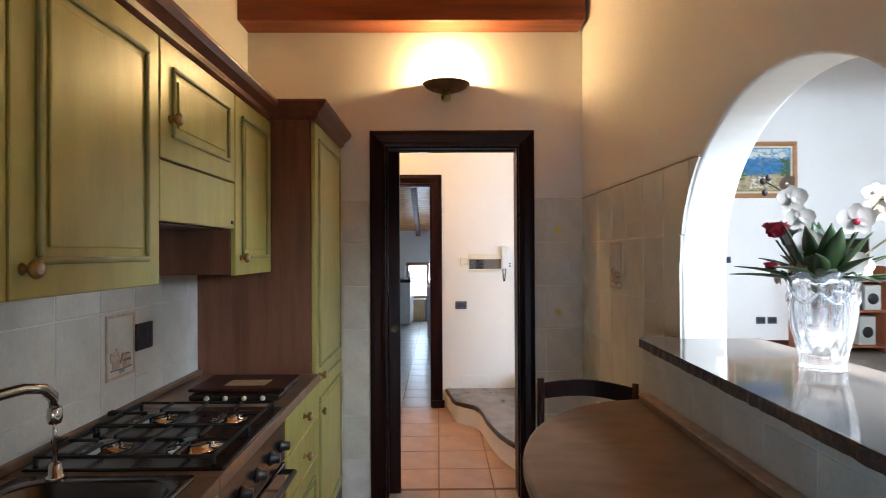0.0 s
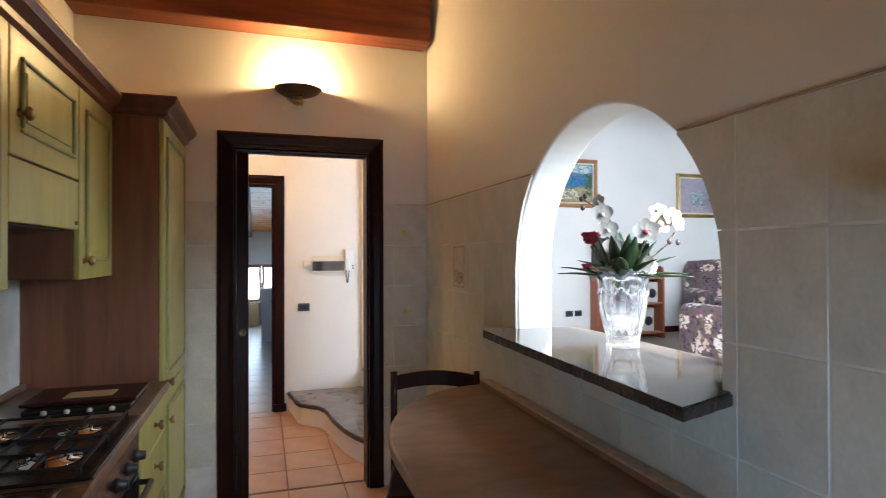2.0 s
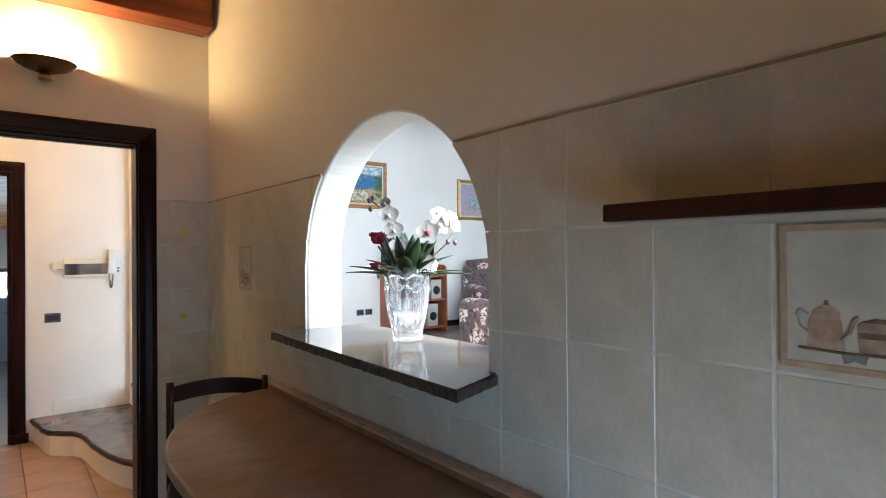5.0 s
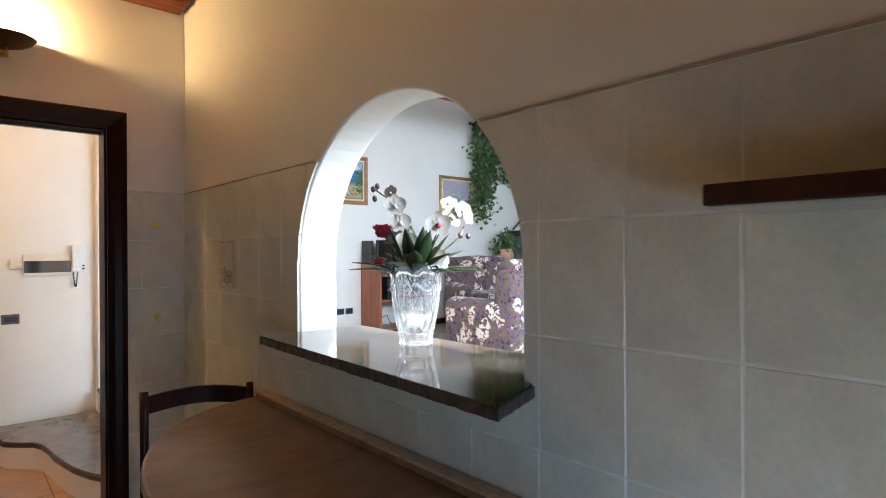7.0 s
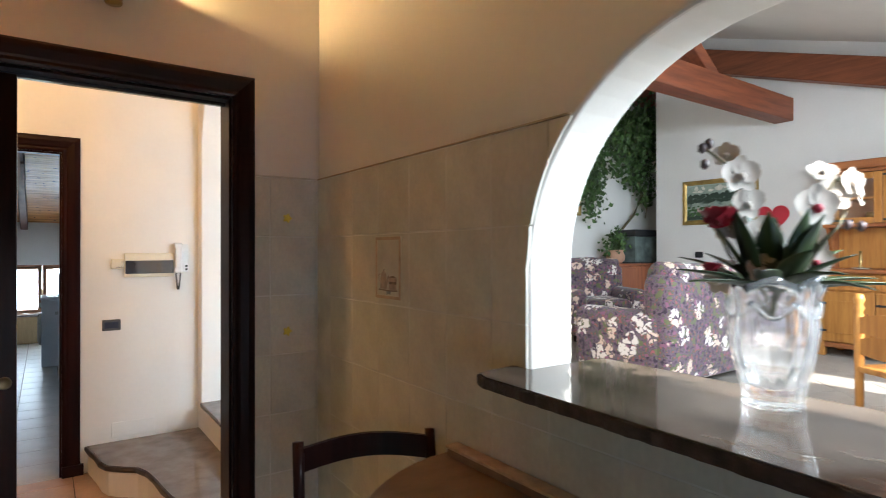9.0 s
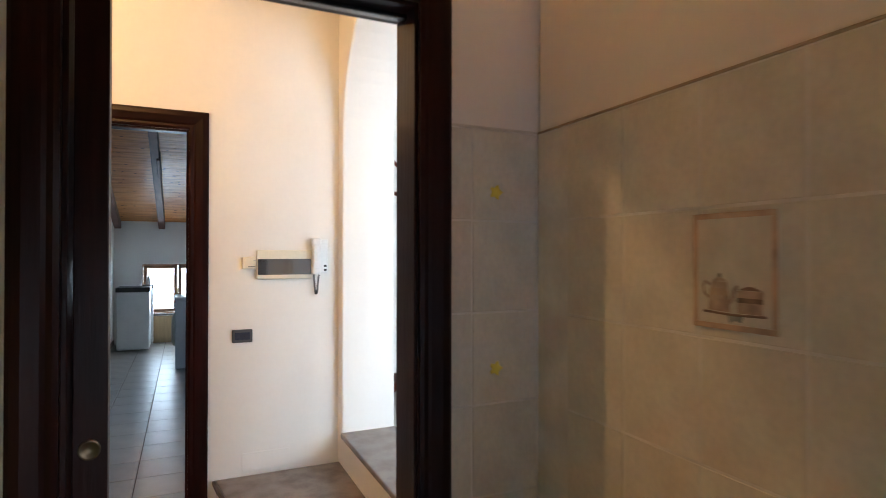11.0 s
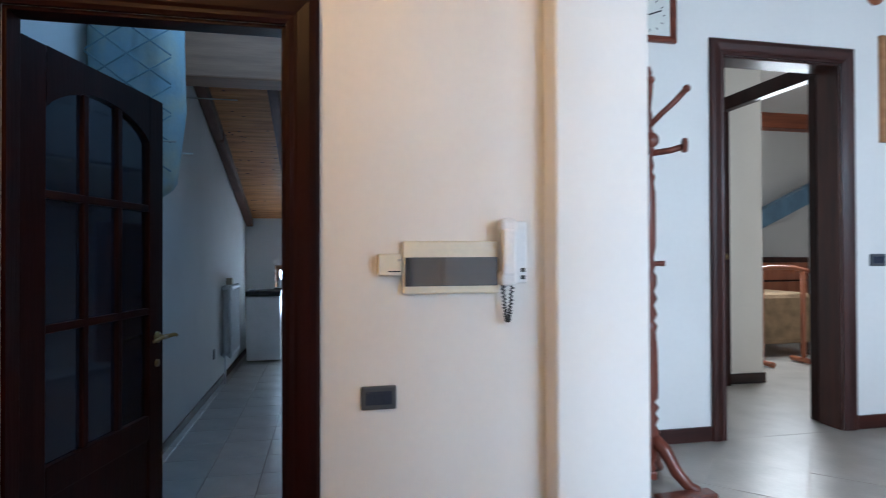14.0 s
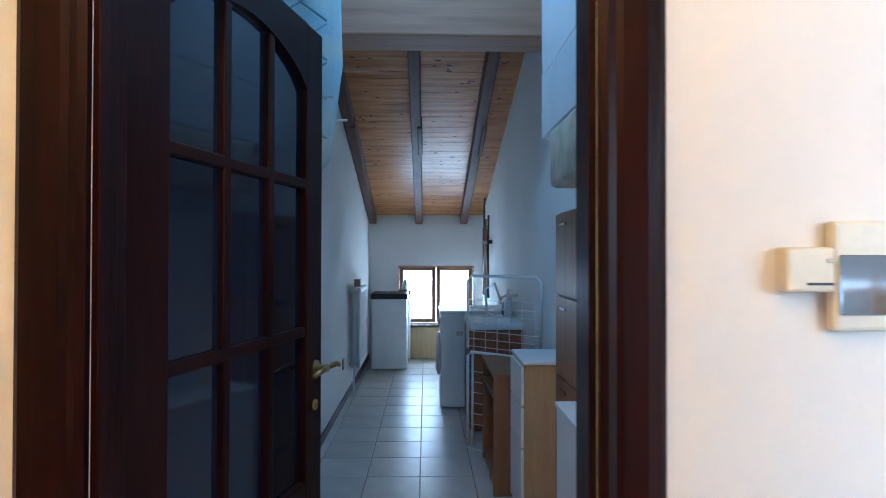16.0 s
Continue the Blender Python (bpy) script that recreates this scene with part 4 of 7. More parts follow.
def round_rect(x0, x1, y0, y1, r, z, n=5):
    pts = []
    for cx, cy, a0 in ((x1 - r, y1 - r, 0), (x0 + r, y1 - r, 90), (x0 + r, y0 + r, 180), (x1 - r, y0 + r, 270)):
        for i in range(n + 1):
            a = radians(a0 + 90 * i / n)
            pts.append((cx + r * math.cos(a), cy + r * math.sin(a), z))
    return pts


loops = [[bm.verts.new(p) for p in round_rect(*args)] for args in ((-0.905, -0.462, 0.69, 1.365, 0.02, 0.900), (-0.905, -0.462, 0.69, 1.365, 0.02, 0.906),
         (-0.865, -0.485, 0.78, 1.335, 0.08, 0.906), (-0.86, -0.49, 0.785, 1.33, 0.08, 0.900), (-0.84, -0.51, 0.81, 1.305, 0.09, 0.77), (-0.78, -0.57, 0.87, 1.245, 0.08, 0.75))]
for r, s in zip(loops, loops[1:]):
    for i in range(len(r)):
        bm.faces.new((r[i], r[(i + 1) % len(r)], s[(i + 1) % len(r)], s[i]))
bm.faces.new(loops[-1])
part("bowl", bm, STEEL, sink, smooth=True)
lathe("drain", [(0.04, 0), (0.04, 0.004), (0.02, 0.002), (0, 0.002)], CHROME, sink, Matrix.Translation((-0.68, 1.05, 0.7505)))
faucet = thing("faucet", "chrome swivel kitchen tap with a long bent spout", "tap")
lathe("tap_base", [(0.024, 0), (0.024, 0.02), (0.018, 0.03), (0.016, 0.10), (0, 0.10)], CHROME, faucet, Matrix.Translation((-0.885, 1.02, 0.906)))
tube("spout", [(-0.885, 1.02, 1.0), (-0.884, 1.025, 1.08), (-0.872, 1.06, 1.125), (-0.845, 1.15, 1.146), (-0.81, 1.25, 1.150), (-0.795, 1.295, 1.140), (-0.788, 1.318, 1.115), (-0.786, 1.322, 1.085)], 0.0135, CHROME, faucet, 12)
lathe("nozzle", [(0.014, 0), (0.017, 0.01), (0.016, 0.035), (0.013, 0.04), (0, 0.04)], CHROME, faucet, Matrix.Translation((-0.786, 1.322, 1.050)))
tube("lever", [(-0.885, 1.02, 1.0), (-0.86, 0.97, 1.05), (-0.83, 0.91, 1.075)], 0.009, CHROME, faucet)
spray = thing("spray_tap", "slim chrome rod with a round base on the sink rim", "tap")
lathe("holder", [(0.022, 0), (0.022, 0.008), (0.016, 0.012), (0.014, 0.035), (0.010, 0.04), (0.0, 0.04)], CHROME, spray, Matrix.Translation((-0.80, 1.345, 0.907)))
tube("stem", [(-0.80, 1.345, 0.945), (-0.794, 1.335, 1.0), (-0.787, 1.324, 1.049)], 0.0055, CHROME, spray)
hob = thing("gas_hob", "dark four-burner gas hob with cast iron grates", "hob")
box("plate", (-0.925, 1.40, 0.9005), (-0.415, 1.975, 0.910), HOB, hob, 0.004)
for bx, by, br in ((-0.79, 1.55, 0.04), (-0.55, 1.56, 0.052), (-0.79, 1.82, 0.046), (-0.55, 1.82, 0.035)):
    bu = lathe("burner", [(br + 0.024, 0), (br + 0.022, 0.003), (br, 0.005), (br, 0.012), (br * 0.9, 0.014), (0, 0.014)], CHROME, hob, Matrix.Translation((bx, by, 0.9105)), 22)
    lathe("burner_cap", [(br * 0.84, 0), (br * 0.84, 0.004), (br * 0.6, 0.007), (0, 0.008)], STEEL, bu, Matrix.Translation((bx, by, 0.9247)), 22)
for y0, y1 in ((1.42, 1.685), (1.69, 1.955)):
    bm = bmesh.new()
    zg = 0.927
    for lo, hi in (((-0.91, y0, zg), (-0.44, y0 + 0.009, zg + 0.009)), ((-0.91, y1 - 0.009, zg), (-0.44, y1, zg + 0.009)), ((-0.91, y0 + 0.009, zg), (-0.901, y1 - 0.009, zg + 0.009)),
                   ((-0.449, y0 + 0.009, zg), (-0.44, y1 - 0.009, zg + 0.009))):
        add_box(bm, lo, hi, 0.003)
    yc = (y0 + y1) / 2
    for bx in (-0.79, -0.55):
        add_box(bm, (bx - 0.004, y0 + 0.009, zg + 0.001), (bx + 0.004, yc - 0.03, zg + 0.011), 0.002)
        add_box(bm, (bx - 0.004, yc + 0.03, zg + 0.001), (bx + 0.004, y1 - 0.009, zg + 0.011), 0.002)
        add_box(bm, (bx - 0.11, yc - 0.004, zg + 0.001), (bx - 0.03, yc + 0.004, zg + 0.011), 0.002)
        add_box(bm, (bx + 0.03, yc - 0.004, zg + 0.001), (bx + 0.11, yc + 0.004, zg + 0.011), 0.002)
    add_box(bm, (-0.675, y0 + 0.009, zg), (-0.667, y1 - 0.009, zg + 0.009), 0.002)
    for fx in (-0.905, -0.445):
        for fy in (y0 + 0.005, y1 - 0.005):
            add_box(bm, (fx - 0.005, fy - 0.005, 0.9105), (fx + 0.005, fy + 0.005, zg), 0.002)
    add_box(bm, (-0.945, yc - 0.012, zg), (-0.909, yc + 0.012, zg + 0.014), 0.003)
    part("grate", bm, IRON, hob)
box("steel_rim", (-0.414, 1.40, 0.9005), (-0.408, 1.975, 0.911), STEEL, hob, 0.002)
grill = thing("tabletop_grill", "low dark tabletop cooker with four pale knobs", "cooker")
box("tray", (-0.80, 2.08, 0.901), (-0.46, 2.36, 0.924), HOB, grill, 0.008)
box("lid", (-0.82, 2.12, 0.9245), (-0.45, 2.38, 0.938), MAHOG, grill, 0.006)
box("window", (-0.70, 2.17, 0.9385), (-0.54, 2.27, 0.940), TAN, grill, 0.0005)
for i in range(4):
    lathe("dial", [(0.010, 0), (0.008, 0.010), (0, 0.011)], CREAM, grill, Matrix.Translation((-0.73 + 0.07 * i, 2.08, 0.913)) @ Matrix.Rotation(math.pi / 2, 4, "X"), 12)


def socket_x(x, y0, y1, z0, z1, s, label):
    t = thing("wall_socket", label, "socket")
    box("plate", (min(x, x + s * 0.010), y0, z0), (max(x, x + s * 0.010), y1, z1), BLACK, t, 0.004)
    for k in range(3):
        yy = y0 + (y1 - y0) * (k + 0.5) / 3
        box("module", (min(x + s * 0.0102, x + s * 0.013), yy - 0.011, z0 + 0.02), (max(x + s * 0.0102, x + s * 0.013), yy + 0.011, z1 - 0.02), NAVY, t, 0.001)
    return t


def socket_y(x0, x1, y, z0, z1, label, cat="switch", mods=3):
    t = thing("wall_switch" if cat == "switch" else "wall_socket", label, cat)
    box("plate", (x0, y - 0.012, z0), (x1, y, z1), PLATE, t, 0.011)
    box("bezel", (x0 + 0.014, y - 0.0135, z0 + 0.016), (x1 - 0.014, y - 0.0122, z1 - 0.016), NAVY, t, 0.001)
    for k in range(mods):
        w = (x1 - x0 - 0.034) / mods
        xa = x0 + 0.017 + w * k
        box("rocker", (xa + 0.001, y - 0.017, z0 + 0.02), (xa + w - 0.001, y - 0.0137, z1 - 0.02), NAVY, t, 0.001)
    return t


socket_x(-0.970, 2.024, 2.142, 1.10, 1.20, 1, "black three-gang wall socket on cream tiles")

# kitchen table, chair, shelf
table = thing("kitchen_table", "brown laminate table with a rounded end, fixed along the wall", "table")
pts = [(0.985, 0.35), (0.375, 0.35), (0.375, 1.45)]
for i in range(1, 15):
    a = math.pi - (math.pi * 0.5) * i / 14
    pts.append((0.985 + 0.61 * math.cos(a), 1.45 + 0.82 * math.sin(a)))
prism("tabletop", pts, 0.812, 0.85, TABLE_TOP, table, 0.010)
box("apron", (0.46, 0.40, 0.735), (0.48, 1.50, 0.811), DARK, table, 0.003)
for lx, ly in ((0.58, 0.45), (0.90, 0.45), (0.56, 1.50), (0.90, 2.0)):
    box("leg", (lx - 0.025, ly - 0.025, 0), (lx + 0.025, ly + 0.025, 0.811), DARK, table, 0.005)
upst = thing("table_upstand", "brown wooden strip standing on the table along the tiles", "wall strip")
bm = bmesh.new()
add_box(bm, (0.955, 0.36, 0.8505), (0.998, 2.235, 0.872), 0.003)
part("strip", bm, TABLE_TOP, upst)
# lighter material paints in the light falling on the strip's upper face
box("strip_top", (0.952, 0.36, 0.8722), (0.998, 2.24, 0.882), DECOR_FRAME, upst, 0.003)


def chair_dark(at, rz):
    c = thing("kitchen_chair", "dark-stained wooden chair with a curved back rail pushed under the table", "chair", at=at, rz=rz)
    w, d = 0.40, 0.38
    for sx in (-1, 1):
        tube("back_post", [(sx * w / 2, 0, 0), (sx * w / 2, 0.0, 0.45), (sx * (w / 2 + 0.002), 0.02, 0.70), (sx * (w / 2 + 0.004), 0.05, 0.885)], 0.017, DARK, c, 10)
        tube("front_leg", [(sx * (w / 2 - 0.01), -d, 0), (sx * (w / 2 - 0.01), -d, 0.44)], 0.017, DARK, c, 10)
        tube("stretcher", [(sx * (w / 2 - 0.004), -0.01, 0.2), (sx * (w / 2 - 0.01), -d + 0.01, 0.2)], 0.010, DARK, c)
    for z in (0.17, 0.30):
        tube("stretcher", [(-w / 2, -0.0 if z > 0.2 else -d, z), (w / 2, 0.0 if z > 0.2 else -d, z)], 0.010, DARK, c)
    box("seat", (-w / 2 - 0.005, -d - 0.02, 0.44), (w / 2 + 0.005, 0.012, 0.465), DARK, c, 0.01)
    for z0, z1, up in ((0.795, 0.865, 0.018), (0.60, 0.645, 0.010)):
        bm = bmesh.new()
        rows = []
        for i in range(13):
            u = i / 12
            x = -w / 2 + w * u
            bow = 0.035 * math.sin(math.pi * u)
            yb = 0.045 + bow - (0.025 if z0 < 0.7 else 0)
            rise = up * math.sin(math.pi * u)
            rows.append([bm.verts.new(p) for p in ((x, yb - 0.009, z0 + rise), (x, yb + 0.009, z0 + rise), (x, yb + 0.009, z1 + rise), (x, yb - 0.009, z1 + rise))])
        for r, s in zip(rows, rows[1:]):
            for i in range(4):
                bm.faces.new((r[i], r[(i + 1) % 4], s[(i + 1) % 4], s[i]))
        bm.faces.new(rows[0]), bm.faces.new(rows[-1])
        part("back_rail", bm, DARK, c, smooth=False)
    return c


chair_dark((0.785, 2.395, 0), -17)
shelf = thing("wall_shelf", "dark brown wooden wall shelf on the tiles", "shelf")
box("board", (0.80, -0.75, 1.510), (0.999, 0.339, 1.540), MAHOG, shelf, 0.003)
# thin pale sheet puts window light under the board into its colour
box("underside", (0.806, -0.745, 1.5055), (0.999, 0.334, 1.5097), GREY, shelf, 0.001, "pale grey sheet with the light on the lower face painted in")
sconce = thing("wall_sconce", "bronze bowl uplighter, lit, over the kitchen door", "wall lamp")
bm = bmesh.new()
add_lathe(bm, [(0.0, 0.0), (0.03, 0.002), (0.080, 0.014), (0.118, 0.034), (0.138, 0.056), (0.142, 0.060), (0.136, 0.059), (0.112, 0.036), (0.075, 0.018), (0.0, 0.006)], 32,
          Matrix.Translation((0.196, 3.298, 2.398)) @ Matrix.Diagonal((1, 0.92, 1, 1)))
bmesh.ops.bisect_plane(bm, geom=bm.verts[:] + bm.edges[:] + bm.faces[:], plane_co=(0, 3.305, 0), plane_no=(0, 1, 0), clear_outer=True)
bowl = part("bowl", bm, BRONZE, sconce, smooth=True)
# small raised brass dots stand in for the holes pierced in the bowl
for k in range(7):
    a = math.pi * (1.14 + 0.12 * k)
    lathe("stud", [(0.006, 0), (0.004, 0.004), (0, 0.005)], BRASS, bowl, Matrix.Translation((0.196 + 0.084 * math.cos(a), 3.298 + 0.077 * math.sin(a), 2.411)) @ Matrix.Rotation(math.pi, 4, "X"), 8)
stem = lathe("stem", [(0.026, 0), (0.030, 0.004), (0.030, 0.010), (0.024, 0.013), (0.030, 0.017), (0.030, 0.024), (0.022, 0.028), (0.026, 0.046), (0, 0.046)], BRASS, sconce, Matrix.Translation((0.196, 3.262, 2.354)), 18)
tube("bracket", [(0.196, 3.262, 2.372), (0.196, 3.285, 2.372), (0.196, 3.306, 2.372)], 0.012, BRASS, sconce)
lathe("bulb", [(0.0, -0.022), (0.010, -0.016), (0.014, 0.0), (0.010, 0.014), (0, 0.02)], BULB, sconce, Matrix.Translation((0.196, 3.228, 2.448)), 12)
hall_lamp = thing("ceiling_lamp", "small bare-bulb ceiling lamp, lit, in the hall", "ceiling lamp")
lathe("rose", [(0.0, -0.03), (0.03, -0.03), (0.05, -0.012), (0.05, 0.0), (0, 0)], BRASS, hall_lamp, Matrix.Translation((-0.45, 4.10, 2.979)), 20)
lathe("socket", [(0.0, -0.07), (0.018, -0.07), (0.020, 0.0), (0, 0)], BRASS, hall_lamp, Matrix.Translation((-0.45, 4.10, 2.95)), 14)
lathe("bulb", [(0.0, -0.09), (0.02, -0.08), (0.03, -0.055), (0.022, -0.02), (0.014, 0.0), (0, 0)], BULB, hall_lamp, Matrix.Translation((-0.45, 4.10, 2.88)), 16)

# serving sill, vase and flowers
sill = thing("hatch_sill", "polished brown granite sill with rough dark edge", "sill")
sill_outline = [(0.806, 0.735), (0.850, 1.940), (0.868, 1.985), (1.0, 2.005), (1.0, 1.938), (1.275, 1.938), (1.275, 0.842), (1.0, 0.842), (1.0, 0.805)]


def chipped(pts, step, amount, seed):
    """An outline cut into short lengths with the corners between them moved in or out a little."""
    r, out = random.Random(seed), []
    for (ax, ay), (bx_, by_) in zip(pts, pts[1:] + pts[:1]):
        n_ = max(1, int(math.hypot(bx_ - ax, by_ - ay) / step))
        for q in range(n_):
            u = q / n_
            out.append((ax + (bx_ - ax) * u + (r.uniform(-amount, amount) if q else 0), ay + (by_ - ay) * u + (r.uniform(-amount, amount) if q else 0)))
    return out


prism("edge", chipped(sill_outline, 0.022, 0.0035, 3), 1.1175, 1.1445, GRANITE_EDGE, sill, 0.003)
prism("slab", inset(sill_outline, (1.03, 1.35), 0.988), 1.1447, 1.148, GRANITE, sill)
VX, VY, VZ = 1.145, 1.415, 1.1485
vase = thing("crystal_vase", "fluted crystal vase full of artificial orchids on the sill", "vase")
outer = [(0.055, 0.0), (0.058, 0.006), (0.055, 0.014), (0.060, 0.04), (0.075, 0.10), (0.083, 0.15), (0.081, 0.195), (0.087, 0.22), (0.098, 0.248)]
inner = [(0.093, 0.248), (0.081, 0.22), (0.075, 0.195), (0.077, 0.15), (0.068, 0.10), (0.050, 0.045), (0.0, 0.035)]
vase_body = lathe("vase_body", [(r * 0.92, z) for r, z in outer + inner], CRYSTAL, vase, Matrix.Translation((VX, VY, VZ)), 70, wave=0.045, flutes=14)
for v in vase_body.data.vertices:
    up = (v.co.z - VZ - 0.19) / 0.058
    if up > 0:
        v.co.z += 0.008 * up * math.cos(7 * math.atan2(v.co.y - VY, v.co.x - VX))
vase_body.visible_shadow = False
for k in range(7):
    a0 = 2 * math.pi * (k + 0.5) / 7
    arc = [(VX + 0.079 * math.cos(a0 + 0.9 * q / 8), VY + 0.079 * math.sin(a0 + 0.9 * q / 8), VZ + 0.205 - 0.030 * math.sin(math.pi * q / 8)) for q in range(9)]
    tube("swag", arc, 0.0045, CRYSTAL, vase, 6).visible_shadow = False
bouquet = thing("orchid_bouquet", "artificial white orchids and red roses with long green leaves", "flowers", at=(VX, VY, VZ))
rng = random.Random(11)


def add_leaf(bm, base, az, length, width, lift, droop):
    rows, p = [], Vector(base)
    d = Vector((math.cos(az), math.sin(az), 0))
    s = Vector((-math.sin(az), math.cos(az), 0))
    n = 7
    for i in range(n + 1):
        u = i / n
        c = p + d * (length * u * math.cos(lift)) + Vector((0, 0, length * (u * math.sin(lift) - droop * u * u)))
        w = width * math.sin(math.pi * (0.12 + 0.88 * u) ** 0.9) if u < 1 else 0.0008
        w = max(w, 0.0008)
        rows.append([bm.verts.new(c + s * w + Vector((0, 0, w * 0.35))), bm.verts.new(c), bm.verts.new(c - s * w + Vector((0, 0, w * 0.35)))])
    for a, b in zip(rows, rows[1:]):
        for k in (0, 1):
            bm.faces.new((a[k], a[k + 1], b[k + 1], b[k]))


LEAVES = [(144 + 10, .22, .021, 20, .12), (130, .20, .022, 62, .08), (160, .22, .022, 70, .05), (100, .22, .024, 76, .04), (60, .22, .024, 70, .06), (-36, .21, .021, 14, .12),
          (-20, .22, .022, 38, .2), (-60, .20, .022, 60, .1), (-100, .20, .024, 66, .08), (200, .20, .022, 30, .25), (230, .18, .024, 45, .2), (-120, .20, .022, 28, .25), (20, .19, .02, 48, .2),
          (170, .24, .020, 12, .1), (-50, .24, .020, 8, .08), (80, .20, .02, 25, .25), (250, .2, .024, 72, .05), (40, .21, .021, 15, .2), (120, .2, .02, 35, .2), (-80, .17, .022, 20, .3)]
for az, ln, wd, lift, dr in LEAVES:
    bm = bmesh.new()
    add_leaf(bm, (0.03 * math.cos(radians(az)), 0.03 * math.sin(radians(az)), 0.225), radians(az), ln * 0.84, wd * 1.05, radians(lift), dr)
    ob = part("leaf", bm, LEAF, bouquet, smooth=True)
    so = ob.modifiers.new("thickness", "SOLIDIFY")
    so.thickness = 0.0015
for az, ln, wd, lift in ((20, 0.17, 0.022, 72), (75, 0.19, 0.024, 78), (140, 0.18, 0.022, 70), (200, 0.17, 0.024, 76), (255, 0.15, 0.022, 66), (315, 0.18, 0.022, 68), (110, 0.13, 0.026, 40), (285, 0.14, 0.026, 36)):
    bm = bmesh.new()
    add_leaf(bm, (0.02 * math.cos(radians(az)), 0.02 * math.sin(radians(az)), 0.228), radians(az), ln, wd, radians(lift), 0.12)
    ob = part("leaf", bm, LEAF, bouquet, smooth=True)
    so = ob.modifiers.new("thickness", "SOLIDIFY")
    so.thickness = 0.0015


def orchid(at, facing, size, red=False):
    """Five rounded petals and a lip, on a common throat."""
    m = look(at, Vector(at) + Vector(facing))
    f = None
    for k in range(5):
        a = radians(90 + 72 * k)
        bm = bmesh.new()
        wide = 0.62 if k in (1, 4) else 0.42
        cols = []
        for i in range(6):
            u = i / 5
            w = size * wide * math.sin(math.pi * min(0.97, 0.08 + 0.86 * u)) ** 0.7
            cols.append([bm.verts.new(m @ (Matrix.Rotation(a, 4, "Z") @ Vector((size * u, s * w, size * (0.22 * u - 0.3 * u * u) - abs(s) * size * 0.06)))) for s in (-1, 0, 1)])
        for c, d in zip(cols, cols[1:]):
            for j in (0, 1):
                bm.faces.new((c[j], c[j + 1], d[j + 1], d[j]))
        p = part("petal", bm, PETAL, bouquet, smooth=True)
    bm = bmesh.new()
    bmesh.ops.create_icosphere(bm, subdivisions=1, radius=size * 0.24, matrix=m @ Matrix.Translation((0, -size * 0.12, -size * 0.12)))
    part("lip", bm, ROSE if red else PETAL, bouquet, smooth=True)


def rose(at, size):
    bm = bmesh.new()
    for k in range(11):
        a, r = k * 2.4, size * (0.15 + 0.06 * k)
        m = Matrix.Translation(at) @ Matrix.Rotation(a, 4, "Z") @ Matrix.Translation((r * 0.5, 0, 0)) @ Matrix.Rotation(radians(12 + 4 * k), 4, "Y")
        w, h = size * (0.25 + 0.035 * k), size * 0.8
        g = [[bm.verts.new(m @ Vector((-0.3 * size * (s * s), s * w, h * (v - 0.4)))) for s in (-1, -0.4, 0.4, 1)] for v in (0, 0.6, 1)]
        for p, q in zip(g, g[1:]):
            for j in range(3):
                bm.faces.new((p[j], p[j + 1], q[j + 1], q[j]))
    part("rose", bm, ROSE, bouquet, "dark red fabric rose", smooth=True)


# stems arching to both sides


def at_spray(side, depth, z):
    side, z = side * 0.86, 0.24 + (z - 0.24) * (0.88 if z > 0.24 else 1)
    return (0.81 * side + 0.59 * depth, -0.59 * side + 0.81 * depth, z)


stem_a = [(0, 0, 0.17), at_spray(-0.02, 0, 0.24), at_spray(-0.06, 0.01, 0.40), at_spray(-0.10, 0, 0.50), at_spray(-0.15, 0, 0.535)]
stem_b = [(0, 0, 0.17), at_spray(0.02, 0, 0.24), at_spray(0.08, 0, 0.37), at_spray(0.14, 0, 0.46), at_spray(0.21, 0.02, 0.47)]
stem_c = [(0, 0, 0.17), at_spray(0.02, 0.02, 0.22), at_spray(0.10, 0.03, 0.30), at_spray(0.17, 0.03, 0.36), at_spray(0.19, 0.03, 0.40)]
stem_d = [(0, 0, 0.17), at_spray(-0.03, 0.02, 0.22), at_spray(-0.09, 0.01, 0.30), at_spray(-0.12, 0, 0.35)]
for s in (stem_a, stem_b, stem_c, stem_d):
    tube("stem", s, 0.0028, STEM, bouquet, 6)
toward = (-0.62, -0.78, 0.05)
for side, depth, z, facing, size, red in ((-0.075, -0.01, 0.475, toward, 0.046, False), (-0.055, 0, 0.415, (-0.4, -0.8, -0.2), 0.044, False), (-0.09, 0.02, 0.525, (-0.9, -0.3, 0.2), 0.032, False),
                                          (-0.035, -0.02, 0.345, toward, 0.044, False), (-0.085, 0.02, 0.365, (-0.9, -0.2, 0.1), 0.040, False), (0.085, -0.02, 0.405, toward, 0.052, True),
                                          (0.14, 0.0, 0.435, toward, 0.046, False), (0.18, 0.0, 0.46, (-0.3, -0.9, 0.1), 0.036, False), (0.13, 0.02, 0.485, (-0.5, -0.5, 0.6), 0.036, False),
                                          (-0.12, 0, 0.245, (-0.9, 0.2, -0.3), 0.040, False), (0.075, -0.03, 0.285, toward, 0.042, True), (0.10, 0.0, 0.27, (0.0, -1, 0.1), 0.036, False),
                                          (-0.04, -0.03, 0.27, (-1, -0.2, 0.3), 0.036, False), (0.20, 0.01, 0.435, (0.2, -0.9, 0.2), 0.036, False)):
    orchid(at_spray(side, depth, z), facing, size * 0.80, red)
rose(at_spray(-0.12, 0, 0.375), 0.050)
rose(at_spray(-0.135, 0, 0.265), 0.028)
